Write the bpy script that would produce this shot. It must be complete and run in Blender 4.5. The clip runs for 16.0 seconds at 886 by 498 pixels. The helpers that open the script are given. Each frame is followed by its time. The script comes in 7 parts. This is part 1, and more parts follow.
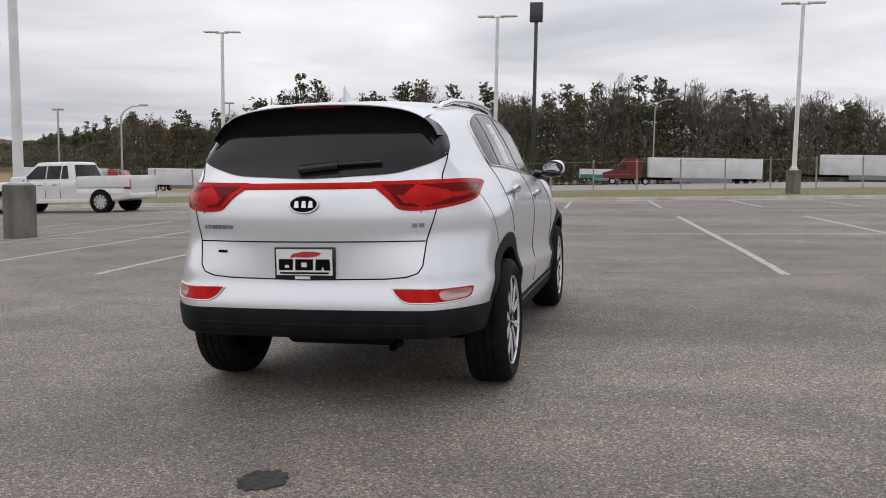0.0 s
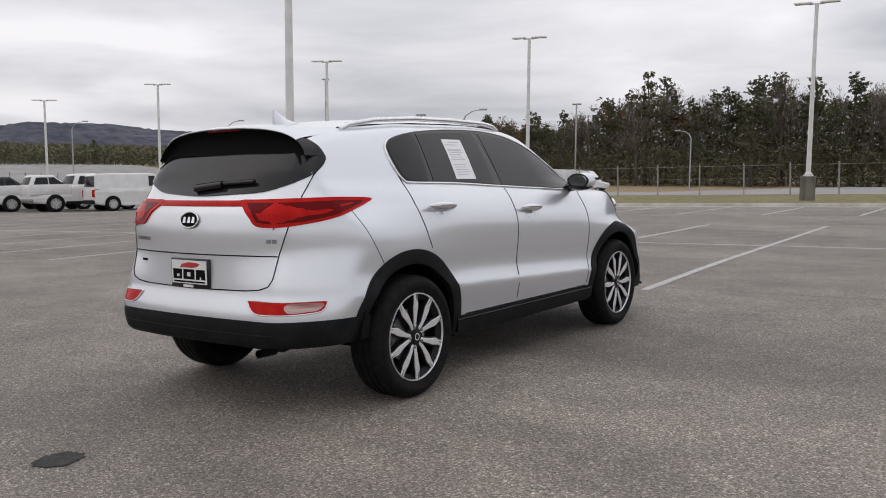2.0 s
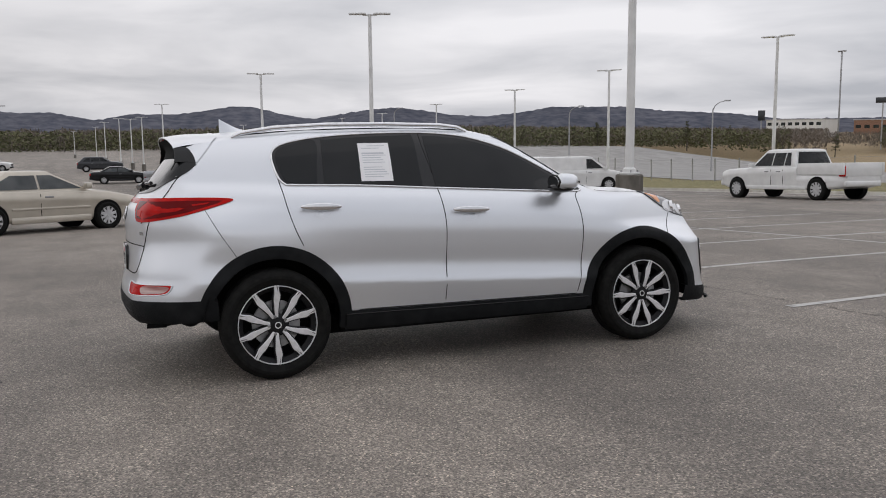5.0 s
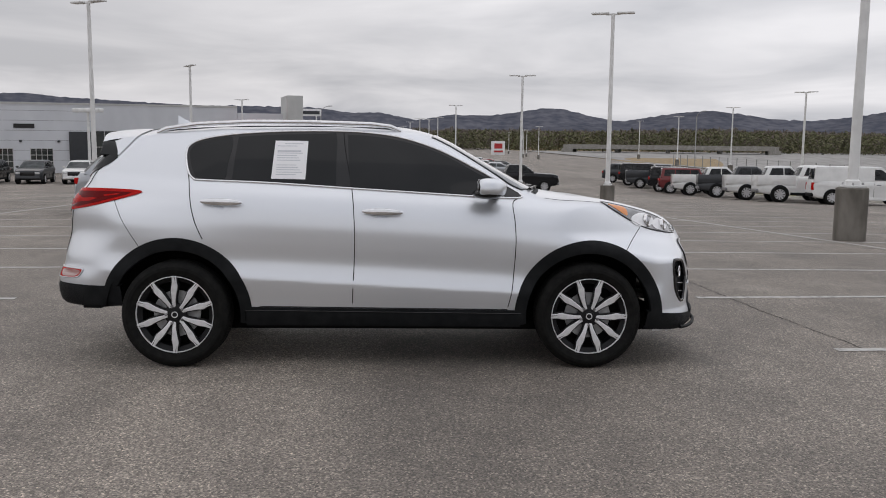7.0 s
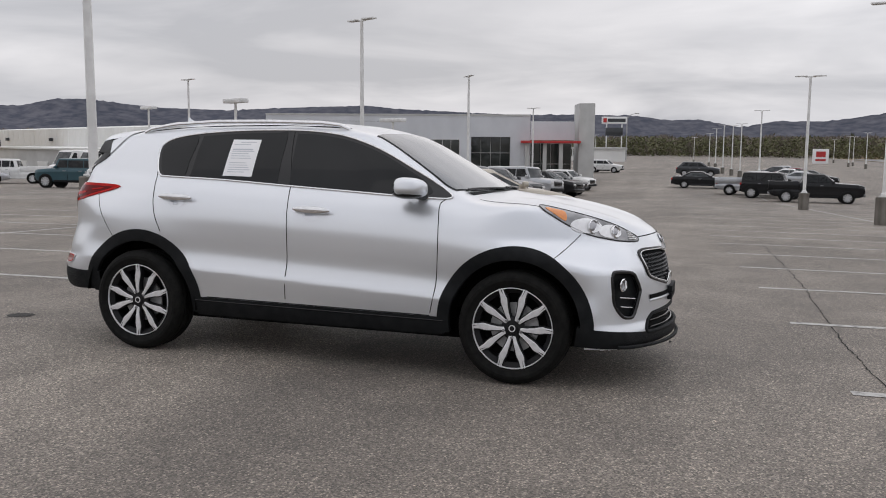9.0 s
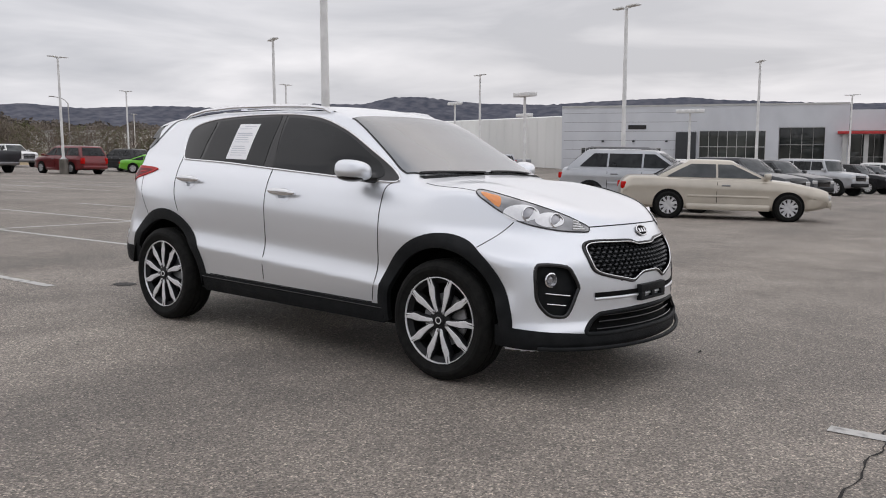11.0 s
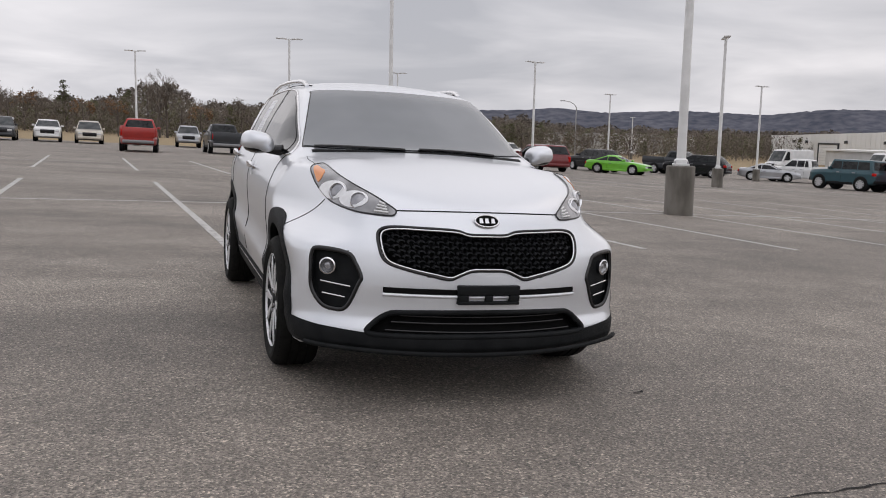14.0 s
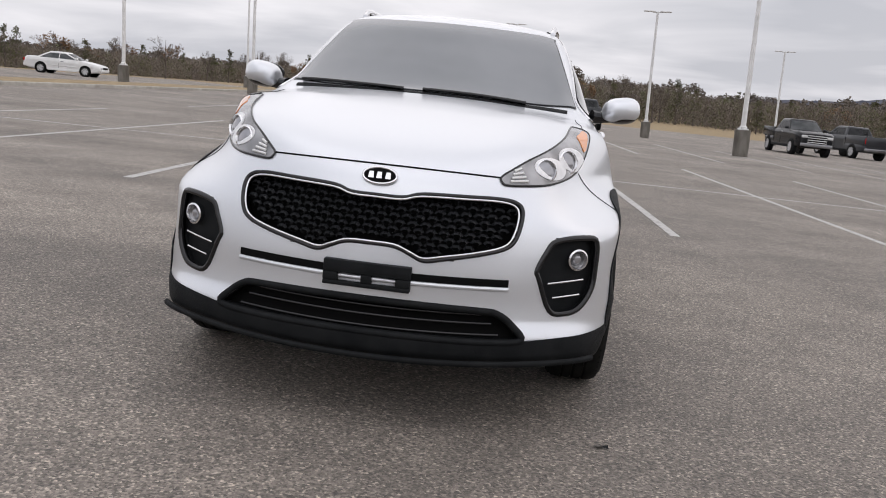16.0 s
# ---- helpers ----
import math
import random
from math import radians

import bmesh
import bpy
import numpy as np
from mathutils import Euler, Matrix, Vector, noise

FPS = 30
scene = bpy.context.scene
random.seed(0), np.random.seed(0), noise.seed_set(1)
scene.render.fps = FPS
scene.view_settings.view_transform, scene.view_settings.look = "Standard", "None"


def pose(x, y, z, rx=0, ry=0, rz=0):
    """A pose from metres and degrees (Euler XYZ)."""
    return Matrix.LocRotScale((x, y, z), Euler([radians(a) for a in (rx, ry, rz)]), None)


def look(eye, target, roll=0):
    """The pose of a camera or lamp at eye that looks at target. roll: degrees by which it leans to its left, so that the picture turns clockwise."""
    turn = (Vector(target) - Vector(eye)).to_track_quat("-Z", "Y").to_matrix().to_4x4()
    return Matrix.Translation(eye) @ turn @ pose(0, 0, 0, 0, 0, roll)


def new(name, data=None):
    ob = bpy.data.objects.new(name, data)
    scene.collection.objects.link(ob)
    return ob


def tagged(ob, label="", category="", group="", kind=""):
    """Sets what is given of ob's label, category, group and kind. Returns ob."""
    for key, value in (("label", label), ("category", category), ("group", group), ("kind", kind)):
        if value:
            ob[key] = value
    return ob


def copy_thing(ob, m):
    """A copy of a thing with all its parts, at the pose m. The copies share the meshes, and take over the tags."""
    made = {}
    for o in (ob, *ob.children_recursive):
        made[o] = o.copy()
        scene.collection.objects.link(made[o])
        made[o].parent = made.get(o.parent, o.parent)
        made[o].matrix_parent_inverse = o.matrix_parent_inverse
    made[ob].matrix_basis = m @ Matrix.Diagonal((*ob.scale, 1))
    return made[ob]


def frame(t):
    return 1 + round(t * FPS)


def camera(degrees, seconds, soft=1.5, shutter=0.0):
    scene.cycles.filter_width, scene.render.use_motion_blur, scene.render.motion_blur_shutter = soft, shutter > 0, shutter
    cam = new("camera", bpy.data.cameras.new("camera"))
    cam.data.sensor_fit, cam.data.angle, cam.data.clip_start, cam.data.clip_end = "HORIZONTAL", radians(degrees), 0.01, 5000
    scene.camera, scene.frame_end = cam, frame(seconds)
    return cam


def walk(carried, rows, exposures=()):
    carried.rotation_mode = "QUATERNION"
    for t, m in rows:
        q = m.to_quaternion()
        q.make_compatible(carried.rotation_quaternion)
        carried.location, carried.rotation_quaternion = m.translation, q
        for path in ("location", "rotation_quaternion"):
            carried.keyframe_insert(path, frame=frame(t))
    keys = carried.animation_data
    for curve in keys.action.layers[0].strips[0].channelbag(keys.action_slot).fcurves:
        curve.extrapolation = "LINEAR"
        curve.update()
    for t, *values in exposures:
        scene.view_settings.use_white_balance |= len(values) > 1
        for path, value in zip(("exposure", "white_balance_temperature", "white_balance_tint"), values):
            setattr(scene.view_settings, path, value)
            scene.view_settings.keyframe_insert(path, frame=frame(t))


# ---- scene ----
cam = camera(53.8, 16.0, 1.0)
# the car's patch of the lot is not quite level: its own upright leans by this much
SLOPE = Vector((0.03348, -0.0019, 0.99944)).rotation_difference(Vector((0, 0, 1))).to_matrix().to_4x4()
PATH = [
    (0, (1.628, -6.124, 1.214), (1.177, -4.185, 1.022), -1.0),
    (0.5, (2.234, -5.972, 1.226), (1.582, -4.09, 1.046), -1.3),
    (1, (2.782, -5.723, 1.241), (1.963, -3.907, 1.066), -1.6),
    (1.5, (3.367, -5.5, 1.263), (2.356, -3.783, 1.086), -1.4),
    (2, (3.862, -5.166, 1.268), (2.697, -3.551, 1.09), -1.2),
    (2.5, (4.399, -4.84, 1.292), (3.069, -3.359, 1.1), -0.7),
    (3, (4.835, -4.406, 1.315), (3.405, -3.021, 1.125), -0.5),
    (3.5, (5.287, -3.957, 1.336), (3.724, -2.723, 1.158), -0.4),
    (4, (5.605, -3.434, 1.332), (3.944, -2.336, 1.149), -0.2),
    (4.2, (5.76, -3.236, 1.332), (4.058, -2.203, 1.144), -0.6),
    (6.5, (6.531, -0.473, 1.329), (4.552, -0.263, 1.13), 0.5),
    (7, (6.486, 0.171, 1.312), (4.496, 0.245, 1.122), 0.6),
    (7.5, (6.417, 0.816, 1.305), (4.427, 0.733, 1.124), 0.3),
    (8, (6.273, 1.417, 1.288), (4.299, 1.156, 1.097), 0.4),
    (8.5, (6.133, 1.999, 1.287), (4.192, 1.548, 1.107), 0.6),
    (9, (5.953, 2.549, 1.289), (4.061, 1.927, 1.107), 1.1),
    (9.2, (5.841, 2.753, 1.307), (3.973, 2.061, 1.127), 1.2),
    (11.3, (4.437, 4.614, 1.259), (2.935, 3.312, 1.043), 1.1),
    (11.5, (4.26, 4.772, 1.257), (2.79, 3.434, 1.038), 1.1),
    (12, (3.757, 5.182, 1.238), (2.399, 3.733, 1.004), 1.8),
    (12.5, (3.216, 5.452, 1.24), (2.005, 3.878, 1.005), 2.0),
    (13, (2.682, 5.689, 1.241), (1.638, 4.0, 1.004), 2.7),
    (13.5, (2.126, 5.836, 1.236), (1.277, 4.039, 1.008), 2.7),
    (14, (1.543, 5.955, 1.223), (0.9, 4.076, 0.981), 3.1),
    (14.5, (0.958, 5.942, 1.215), (0.512, 4.009, 0.967), 2.9),
    (15, (0.393, 5.876, 1.204), (0.173, 3.905, 0.944), 3.1),
    (15.5, (-0.11, 5.573, 1.196), (-0.149, 3.596, 0.895), 4.4),
    (16, (-0.524, 5.116, 1.176), (-0.331, 3.158, 0.821), 6.0),
]
EXPOSURES = [(0, 0.12, 6600, 13.5), (2, 0.03, 6600, 13.5), (4, -0.04, 6580, 13), (7, -0.08, 6580, 13), (9, 0.0, 6580, 13), (11.5, 0.17, 6600, 13.5), (12.5, 0.14, 6620, 14), (13.5, 0.05, 6640, 14.5), (15.4, 0.05, 6640, 14.5), (16, 0.25, 6640, 14.5)]
walk(cam, [(t, SLOPE @ look(eye, target, roll)) for t, eye, target, roll in PATH], EXPOSURES)

# ---- world and light: an even overcast sky with a weak, wide sun behind the cloud ----
SUN_ELEVATION, SUN_ROTATION = radians(40), radians(250)
world = bpy.data.worlds.new("overcast")
scene.world = world
world.use_nodes = True


def overcast(tree):
    n, l = tree.nodes, tree.links
    n.clear()
    out, bg = n.new("ShaderNodeOutputWorld"), n.new("ShaderNodeBackground")
    sky = n.new("ShaderNodeTexSky")
    sky.sky_type, sky.sun_disc = "NISHITA", False
    sky.sun_elevation, sky.sun_rotation, sky.air_density, sky.dust_density = SUN_ELEVATION, SUN_ROTATION, 1.0, 4.0
    co, split = n.new("ShaderNodeTexCoord"), n.new("ShaderNodeSeparateXYZ")
    l.new(co.outputs["Generated"], split.inputs[0])
    # cloud deck: the direction flattened onto a plane, so that the clouds crowd towards the horizon
    lift = n.new("ShaderNodeMath")
    lift.operation, lift.inputs[1].default_value = "MAXIMUM", 0.0
    l.new(split.outputs["Z"], lift.inputs[0])
    add = n.new("ShaderNodeMath")
    add.operation, add.inputs[1].default_value = "ADD", 0.12
    l.new(lift.outputs[0], add.inputs[0])
    div = n.new("ShaderNodeVectorMath")
    div.operation = "DIVIDE"
    l.new(co.outputs["Generated"], div.inputs[0])
    l.new(add.outputs[0], div.inputs[1])
    noise1, noise2 = n.new("ShaderNodeTexNoise"), n.new("ShaderNodeTexNoise")
    noise1.inputs["Scale"].default_value, noise1.inputs["Detail"].default_value, noise1.inputs["Roughness"].default_value = 0.75, 5.0, 0.5
    noise1.inputs["Distortion"].default_value = 0.4
    noise2.inputs["Scale"].default_value, noise2.inputs["Detail"].default_value = 0.28, 2.0
    for t in (noise1, noise2):
        l.new(div.outputs[0], t.inputs["Vector"])
    mix = n.new("ShaderNodeMath")
    mix.operation = "ADD"
    l.new(noise1.outputs[0], mix.inputs[0])
    l.new(noise2.outputs[0], mix.inputs[1])
    ramp = n.new("ShaderNodeValToRGB")
    ramp.color_ramp.elements[0].position, ramp.color_ramp.elements[0].color = 0.40, (0.487, 0.515, 0.558, 1)
    ramp.color_ramp.elements[1].position, ramp.color_ramp.elements[1].color = 0.63, (0.905, 0.92, 0.948, 1)
    half = n.new("ShaderNodeMath")
    half.operation, half.inputs[1].default_value = "MULTIPLY", 0.5
    l.new(mix.outputs[0], half.inputs[0])
    l.new(half.outputs[0], ramp.inputs[0])
    # the clouds hide most of the blue sky above them
    veil = n.new("ShaderNodeMixRGB")
    veil.inputs[0].default_value = 0.93
    dim = n.new("ShaderNodeMixRGB")
    dim.blend_type, dim.inputs[0].default_value, dim.inputs[2].default_value = "MULTIPLY", 1.0, (0.09, 0.09, 0.09, 1)
    l.new(sky.outputs[0], dim.inputs[1])
    l.new(dim.outputs[0], veil.inputs[1])
    l.new(ramp.outputs[0], veil.inputs[2])
    # an overcast sky is brightest overhead
    zenith = n.new("ShaderNodeMapRange")
    zenith.interpolation_type = "SMOOTHSTEP"
    for k, v in zip((1, 2, 3, 4), (0.22, 0.85, 1.0, 1.32)):
        zenith.inputs[k].default_value = v
    l.new(split.outputs["Z"], zenith.inputs[0])
    glow = n.new("ShaderNodeVectorMath")
    glow.operation = "SCALE"
    l.new(veil.outputs[0], glow.inputs[0])
    # the deck is thinner, and so brighter, over the ground before the car
    slant, tip = n.new("ShaderNodeMath"), n.new("ShaderNodeMath")
    slant.operation, tip.operation, tip.inputs[1].default_value = "MULTIPLY", "MULTIPLY_ADD", 0.40
    l.new(split.outputs["Y"], slant.inputs[0])
    l.new(lift.outputs[0], slant.inputs[1])
    l.new(slant.outputs[0], tip.inputs[0])
    l.new(zenith.outputs[0], tip.inputs[2])
    l.new(tip.outputs[0], glow.inputs["Scale"])
    l.new(glow.outputs[0], bg.inputs["Color"])
    bg.inputs["Strength"].default_value = 1.0
    l.new(bg.outputs[0], out.inputs["Surface"])


overcast(world.node_tree)
sun = new("sun", bpy.data.lights.new("sun", "SUN"))
sun.data.energy, sun.data.angle, sun.data.color = 0.6, radians(150), (1.0, 0.97, 0.93)
sun.matrix_world = look((20 * math.cos(radians(200)), 20 * math.sin(radians(200)), 22), (0, 0, 0))


# ---- materials ----
def node_material(name, colour, rough=0.5, metal=0.0, **more):
    """A Principled material; more: other inputs of it by name with _ for a space."""
    m = bpy.data.materials.new(name)
    m.use_nodes = True
    b = m.node_tree.nodes["Principled BSDF"]
    b.inputs["Base Color"].default_value = (*colour, 1)
    b.inputs["Roughness"].default_value, b.inputs["Metallic"].default_value = rough, metal
    for k, v in more.items():
        b.inputs[k.replace("_", " ")].default_value = v
    return m


def vary(m, colours, scale=8.0, detail=6.0, bump=0.0, bump_scale=60.0, rough=None, second=None, stretch=(1, 1, 1), coords="Object", low=0.35, high=0.65):
    """Gives a material noise between two colours, a second, larger scale of stains, and relief."""
    t = m.node_tree
    n, l, b = t.nodes, t.links, t.nodes["Principled BSDF"]
    co, mp = n.new("ShaderNodeTexCoord"), n.new("ShaderNodeMapping")
    mp.inputs["Scale"].default_value = stretch
    l.new(co.outputs[coords], mp.inputs[0])
    tex, ramp = n.new("ShaderNodeTexNoise"), n.new("ShaderNodeValToRGB")
    tex.inputs["Scale"].default_value, tex.inputs["Detail"].default_value = scale, detail
    l.new(mp.outputs[0], tex.inputs["Vector"])
    l.new(tex.outputs[0], ramp.inputs[0])
    ramp.color_ramp.elements[0].position, ramp.color_ramp.elements[1].position = low, high
    ramp.color_ramp.elements[0].color, ramp.color_ramp.elements[1].color = (*colours[0], 1), (*colours[1], 1)
    colour = ramp.outputs[0]
    if second:
        size, dark, share = second
        big, br, mul = n.new("ShaderNodeTexNoise"), n.new("ShaderNodeValToRGB"), n.new("ShaderNodeMixRGB")
        big.inputs["Scale"].default_value, big.inputs["Detail"].default_value = size, 4.0
        l.new(mp.outputs[0], big.inputs["Vector"])
        l.new(big.outputs[0], br.inputs[0])
        br.color_ramp.elements[0].position, br.color_ramp.elements[1].position = 0.36, 0.64
        br.color_ramp.elements[0].color = (*dark, 1)
        mul.blend_type, mul.inputs[0].default_value = "MULTIPLY", share
        l.new(colour, mul.inputs[1])
        l.new(br.outputs[0], mul.inputs[2])
        colour = mul.outputs[0]
    l.new(colour, b.inputs["Base Color"])
    if rough:
        rr = n.new("ShaderNodeMapRange")
        rr.inputs[3].default_value, rr.inputs[4].default_value = rough
        l.new(tex.outputs[0], rr.inputs[0])
        l.new(rr.outputs[0], b.inputs["Roughness"])
    if bump:
        bt, bn = n.new("ShaderNodeTexNoise"), n.new("ShaderNodeBump")
        bt.inputs["Scale"].default_value, bt.inputs["Detail"].default_value = bump_scale, 3.0
        l.new(mp.outputs[0], bt.inputs["Vector"])
        bn.inputs["Strength"].default_value, bn.inputs["Distance"].default_value = bump, 0.01
        l.new(bt.outputs[0], bn.inputs["Height"])
        l.new(bn.outputs[0], b.inputs["Normal"])
    return m


ASPHALT = vary(node_material("asphalt", (0.15, 0.14, 0.13), 0.9, 0.0, Specular_IOR_Level=0.75), ((0.127, 0.113, 0.099), (0.342, 0.306, 0.269)), scale=70, detail=3, bump=0.8, bump_scale=110, rough=(0.62, 0.86), second=(0.25, (0.74, 0.735, 0.73), 0.9), low=0.30, high=0.70)


def add_stones(m, scale):
    """Pale and dark stones of the aggregate, each with a shade of its own."""
    t = m.node_tree
    n, l, b = t.nodes, t.links, t.nodes["Principled BSDF"]
    base = b.inputs["Base Color"].links[0].from_socket
    co, cell, ramp, mul = n.new("ShaderNodeTexCoord"), n.new("ShaderNodeTexVoronoi"), n.new("ShaderNodeValToRGB"), n.new("ShaderNodeMixRGB")
    cell.inputs["Scale"].default_value = scale
    l.new(co.outputs["Object"], cell.inputs["Vector"])
    split = n.new("ShaderNodeSeparateColor")
    l.new(cell.outputs["Color"], split.inputs[0])
    l.new(split.outputs[0], ramp.inputs[0])
    e = ramp.color_ramp.elements
    e[0].position, e[0].color = 0.0, (0.40, 0.40, 0.40, 1)
    e[1].position, e[1].color = 1.0, (2.4, 2.36, 2.30, 1)
    for at, v in ((0.45, 0.88), (0.75, 1.1), (0.9, 1.45)):
        k = e.new(at)
        k.color = (v, v, v, 1)
    mul.blend_type, mul.inputs[0].default_value = "MULTIPLY", 1.0
    l.new(base, mul.inputs[1])
    l.new(ramp.outputs[0], mul.inputs[2])
    l.new(mul.outputs[0], b.inputs["Base Color"])


def add_wear(m, strength):
    """Broad lanes of wear and faint stains drawn out along the rows."""
    t = m.node_tree
    n, l, b = t.nodes, t.links, t.nodes["Principled BSDF"]
    base = b.inputs["Base Color"].links[0].from_socket
    co = n.new("ShaderNodeTexCoord")
    for stretch, scale, low in (((0.12, 0.9, 1), 0.55, 0.80), ((1, 1, 1), 1.7, 0.86), ((0.7, 1.2, 1), 0.45, 0.88)):
        mp, tex, ramp, mul = n.new("ShaderNodeMapping"), n.new("ShaderNodeTexNoise"), n.new("ShaderNodeValToRGB"), n.new("ShaderNodeMixRGB")
        mp.inputs["Scale"].default_value, mp.inputs["Rotation"].default_value = stretch, (0, 0, 0.08)
        tex.inputs["Scale"].default_value, tex.inputs["Detail"].default_value, tex.inputs["Roughness"].default_value = scale, 5.0, 0.6
        l.new(co.outputs["Object"], mp.inputs[0])
        l.new(mp.outputs[0], tex.inputs["Vector"])
        l.new(tex.outputs[0], ramp.inputs[0])
        ramp.color_ramp.elements[0].position, ramp.color_ramp.elements[0].color = 0.36, (low, low * 0.99, low * 0.98, 1)
        ramp.color_ramp.elements[1].position, ramp.color_ramp.elements[1].color = 0.64, (1.13, 1.12, 1.105, 1)
        mul.blend_type, mul.inputs[0].default_value = "MULTIPLY", strength
        l.new(base, mul.inputs[1])
        l.new(ramp.outputs[0], mul.inputs[2])
        base = mul.outputs[0]
    l.new(base, b.inputs["Base Color"])


add_wear(ASPHALT, 1.0)
add_stones(ASPHALT, 120)
LINE_PAINT = vary(node_material("worn_line_paint", (0.6, 0.6, 0.58), 0.8), ((0.22, 0.21, 0.20), (0.50, 0.49, 0.47)), scale=14, detail=8, low=0.3, high=0.5, bump=0.4, bump_scale=140)
CONCRETE = vary(node_material("concrete", (0.35, 0.33, 0.3), 0.9), ((0.24, 0.23, 0.21), (0.40, 0.385, 0.36)), scale=5, detail=8, bump=0.4, bump_scale=50, second=(1.2, (0.7, 0.68, 0.65), 0.7))
PIER = vary(node_material("weathered_pier", (0.18, 0.17, 0.15), 0.95), ((0.125, 0.115, 0.100), (0.215, 0.20, 0.178)), scale=4, detail=8, bump=0.4, bump_scale=50, second=(1.5, (0.62, 0.60, 0.57), 0.7), stretch=(1, 1, 0.35))
KERB_PALE = vary(node_material("pale_kerb_concrete", (0.5, 0.48, 0.44), 0.9), ((0.40, 0.38, 0.34), (0.54, 0.52, 0.475)), scale=3, detail=8, bump=0.4, bump_scale=40, second=(0.6, (0.75, 0.73, 0.70), 0.7))
POLE_PAINT = vary(node_material("white_pole_paint", (0.75, 0.75, 0.74), 0.45), ((0.66, 0.66, 0.65), (0.78, 0.78, 0.77)), scale=3, detail=5)
STEEL = vary(node_material("galvanised_steel", (0.4, 0.4, 0.4), 0.5, 0.6), ((0.32, 0.32, 0.33), (0.48, 0.48, 0.48)), scale=20)
GRASS = vary(node_material("winter_grass", (0.12, 0.12, 0.05), 0.95), ((0.13, 0.115, 0.045), (0.28, 0.235, 0.11)), scale=3.0, detail=9, bump=0.8, bump_scale=40, second=(0.15, (0.72, 0.76, 0.6), 0.7))
DRY_GRASS = vary(node_material("dry_grass", (0.3, 0.22, 0.12), 0.95), ((0.20, 0.145, 0.075), (0.36, 0.27, 0.15)), scale=1.5, detail=9, bump=0.8, bump_scale=30)


# ---- building blocks ----
def finish(bm, smooth=True, angle=35):
    """Normals outward; smooth shading with sharp edges past the angle."""
    bmesh.ops.recalc_face_normals(bm, faces=bm.faces)
    for f in bm.faces:
        f.smooth = smooth
    for e in bm.edges:
        e.smooth = not (len(e.link_faces) == 2 and e.calc_face_angle(0) > radians(angle))


def as_mesh(name, bm, material):
    me = bpy.data.meshes.new(name)
    bm.to_mesh(me)
    bm.free()
    for m in (material if isinstance(material, (list, tuple)) else (material,)):
        me.materials.append(m)
    return me


def part(name, bm, material, parent, label="", m=None):
    """Links a bmesh as one mesh object under a thing or a part."""
    ob = new(name, as_mesh(name, bm, material) if isinstance(bm, bmesh.types.BMesh) else bm)
    ob.parent = parent
    if m is not None:
        ob.matrix_local = m
    if label:
        ob["label"] = label
    return ob


def thing(name, label, category, m=None, group="", kind=""):
    ob = new(name)
    ob.empty_display_size = 0.2
    if m is not None:
        ob.matrix_world = m
    return tagged(ob, label, category, group, kind)


def box(bm, x0, y0, z0, x1, y1, z1, bevel=0.0, segments=2):
    r = bmesh.ops.create_cube(bm, size=1, matrix=Matrix.Translation(((x0 + x1) / 2, (y0 + y1) / 2, (z0 + z1) / 2)) @ Matrix.Diagonal((x1 - x0, y1 - y0, z1 - z0, 1)))
    if bevel:
        es = {e for v in r["verts"] for e in v.link_edges}
        bmesh.ops.bevel(bm, geom=list(es), offset=bevel, segments=segments, profile=0.5, affect="EDGES", clamp_overlap=True)
    return bm


def lathe(bm, profile, steps=32, axis="Z", m=None):
    """Spins (radius, height) pairs round an axis; closes the ends that have no radius."""
    rings = []
    turn = {"Z": Matrix.Identity(4), "X": pose(0, 0, 0, 0, 90, 0), "Y": pose(0, 0, 0, -90, 0, 0)}[axis]
    m = (m or Matrix.Identity(4)) @ turn
    for r, h in profile:
        if r < 1e-6:
            rings.append([bm.verts.new(m @ Vector((0, 0, h)))])
        else:
            rings.append([bm.verts.new(m @ Vector((r * math.cos(2 * math.pi * i / steps), r * math.sin(2 * math.pi * i / steps), h))) for i in range(steps)])
    for a, b in zip(rings, rings[1:]):
        for i in range(steps):
            j = (i + 1) % steps
            ring = [a[i % len(a)], a[j % len(a)], b[j % len(b)], b[i % len(b)]]
            ring = [v for k, v in enumerate(ring) if v not in ring[:k]]
            if len(ring) > 2:
                bm.faces.new(ring)
    return bm


def tube(bm, points, radius, steps=8, cap=True):
    """A round bar along a line of points; radius may be one or a list."""
    pts = [Vector(p) for p in points]
    rad = radius if isinstance(radius, (list, tuple)) else [radius] * len(pts)
    rings, side = [], None
    for i, p in enumerate(pts):
        d = (pts[min(i + 1, len(pts) - 1)] - pts[max(i - 1, 0)]).normalized()
        if side is None:
            side = d.orthogonal().normalized()
        side = (side - d * side.dot(d)).normalized()
        up = d.cross(side)
        rings.append([bm.verts.new(p + rad[i] * (side * math.cos(2 * math.pi * k / steps) + up * math.sin(2 * math.pi * k / steps))) for k in range(steps)])
    for a, b in zip(rings, rings[1:]):
        for k in range(steps):
            bm.faces.new((a[k], a[(k + 1) % steps], b[(k + 1) % steps], b[k]))
    if cap:
        bm.faces.new(rings[0][::-1])
        bm.faces.new(rings[-1])
    return bm


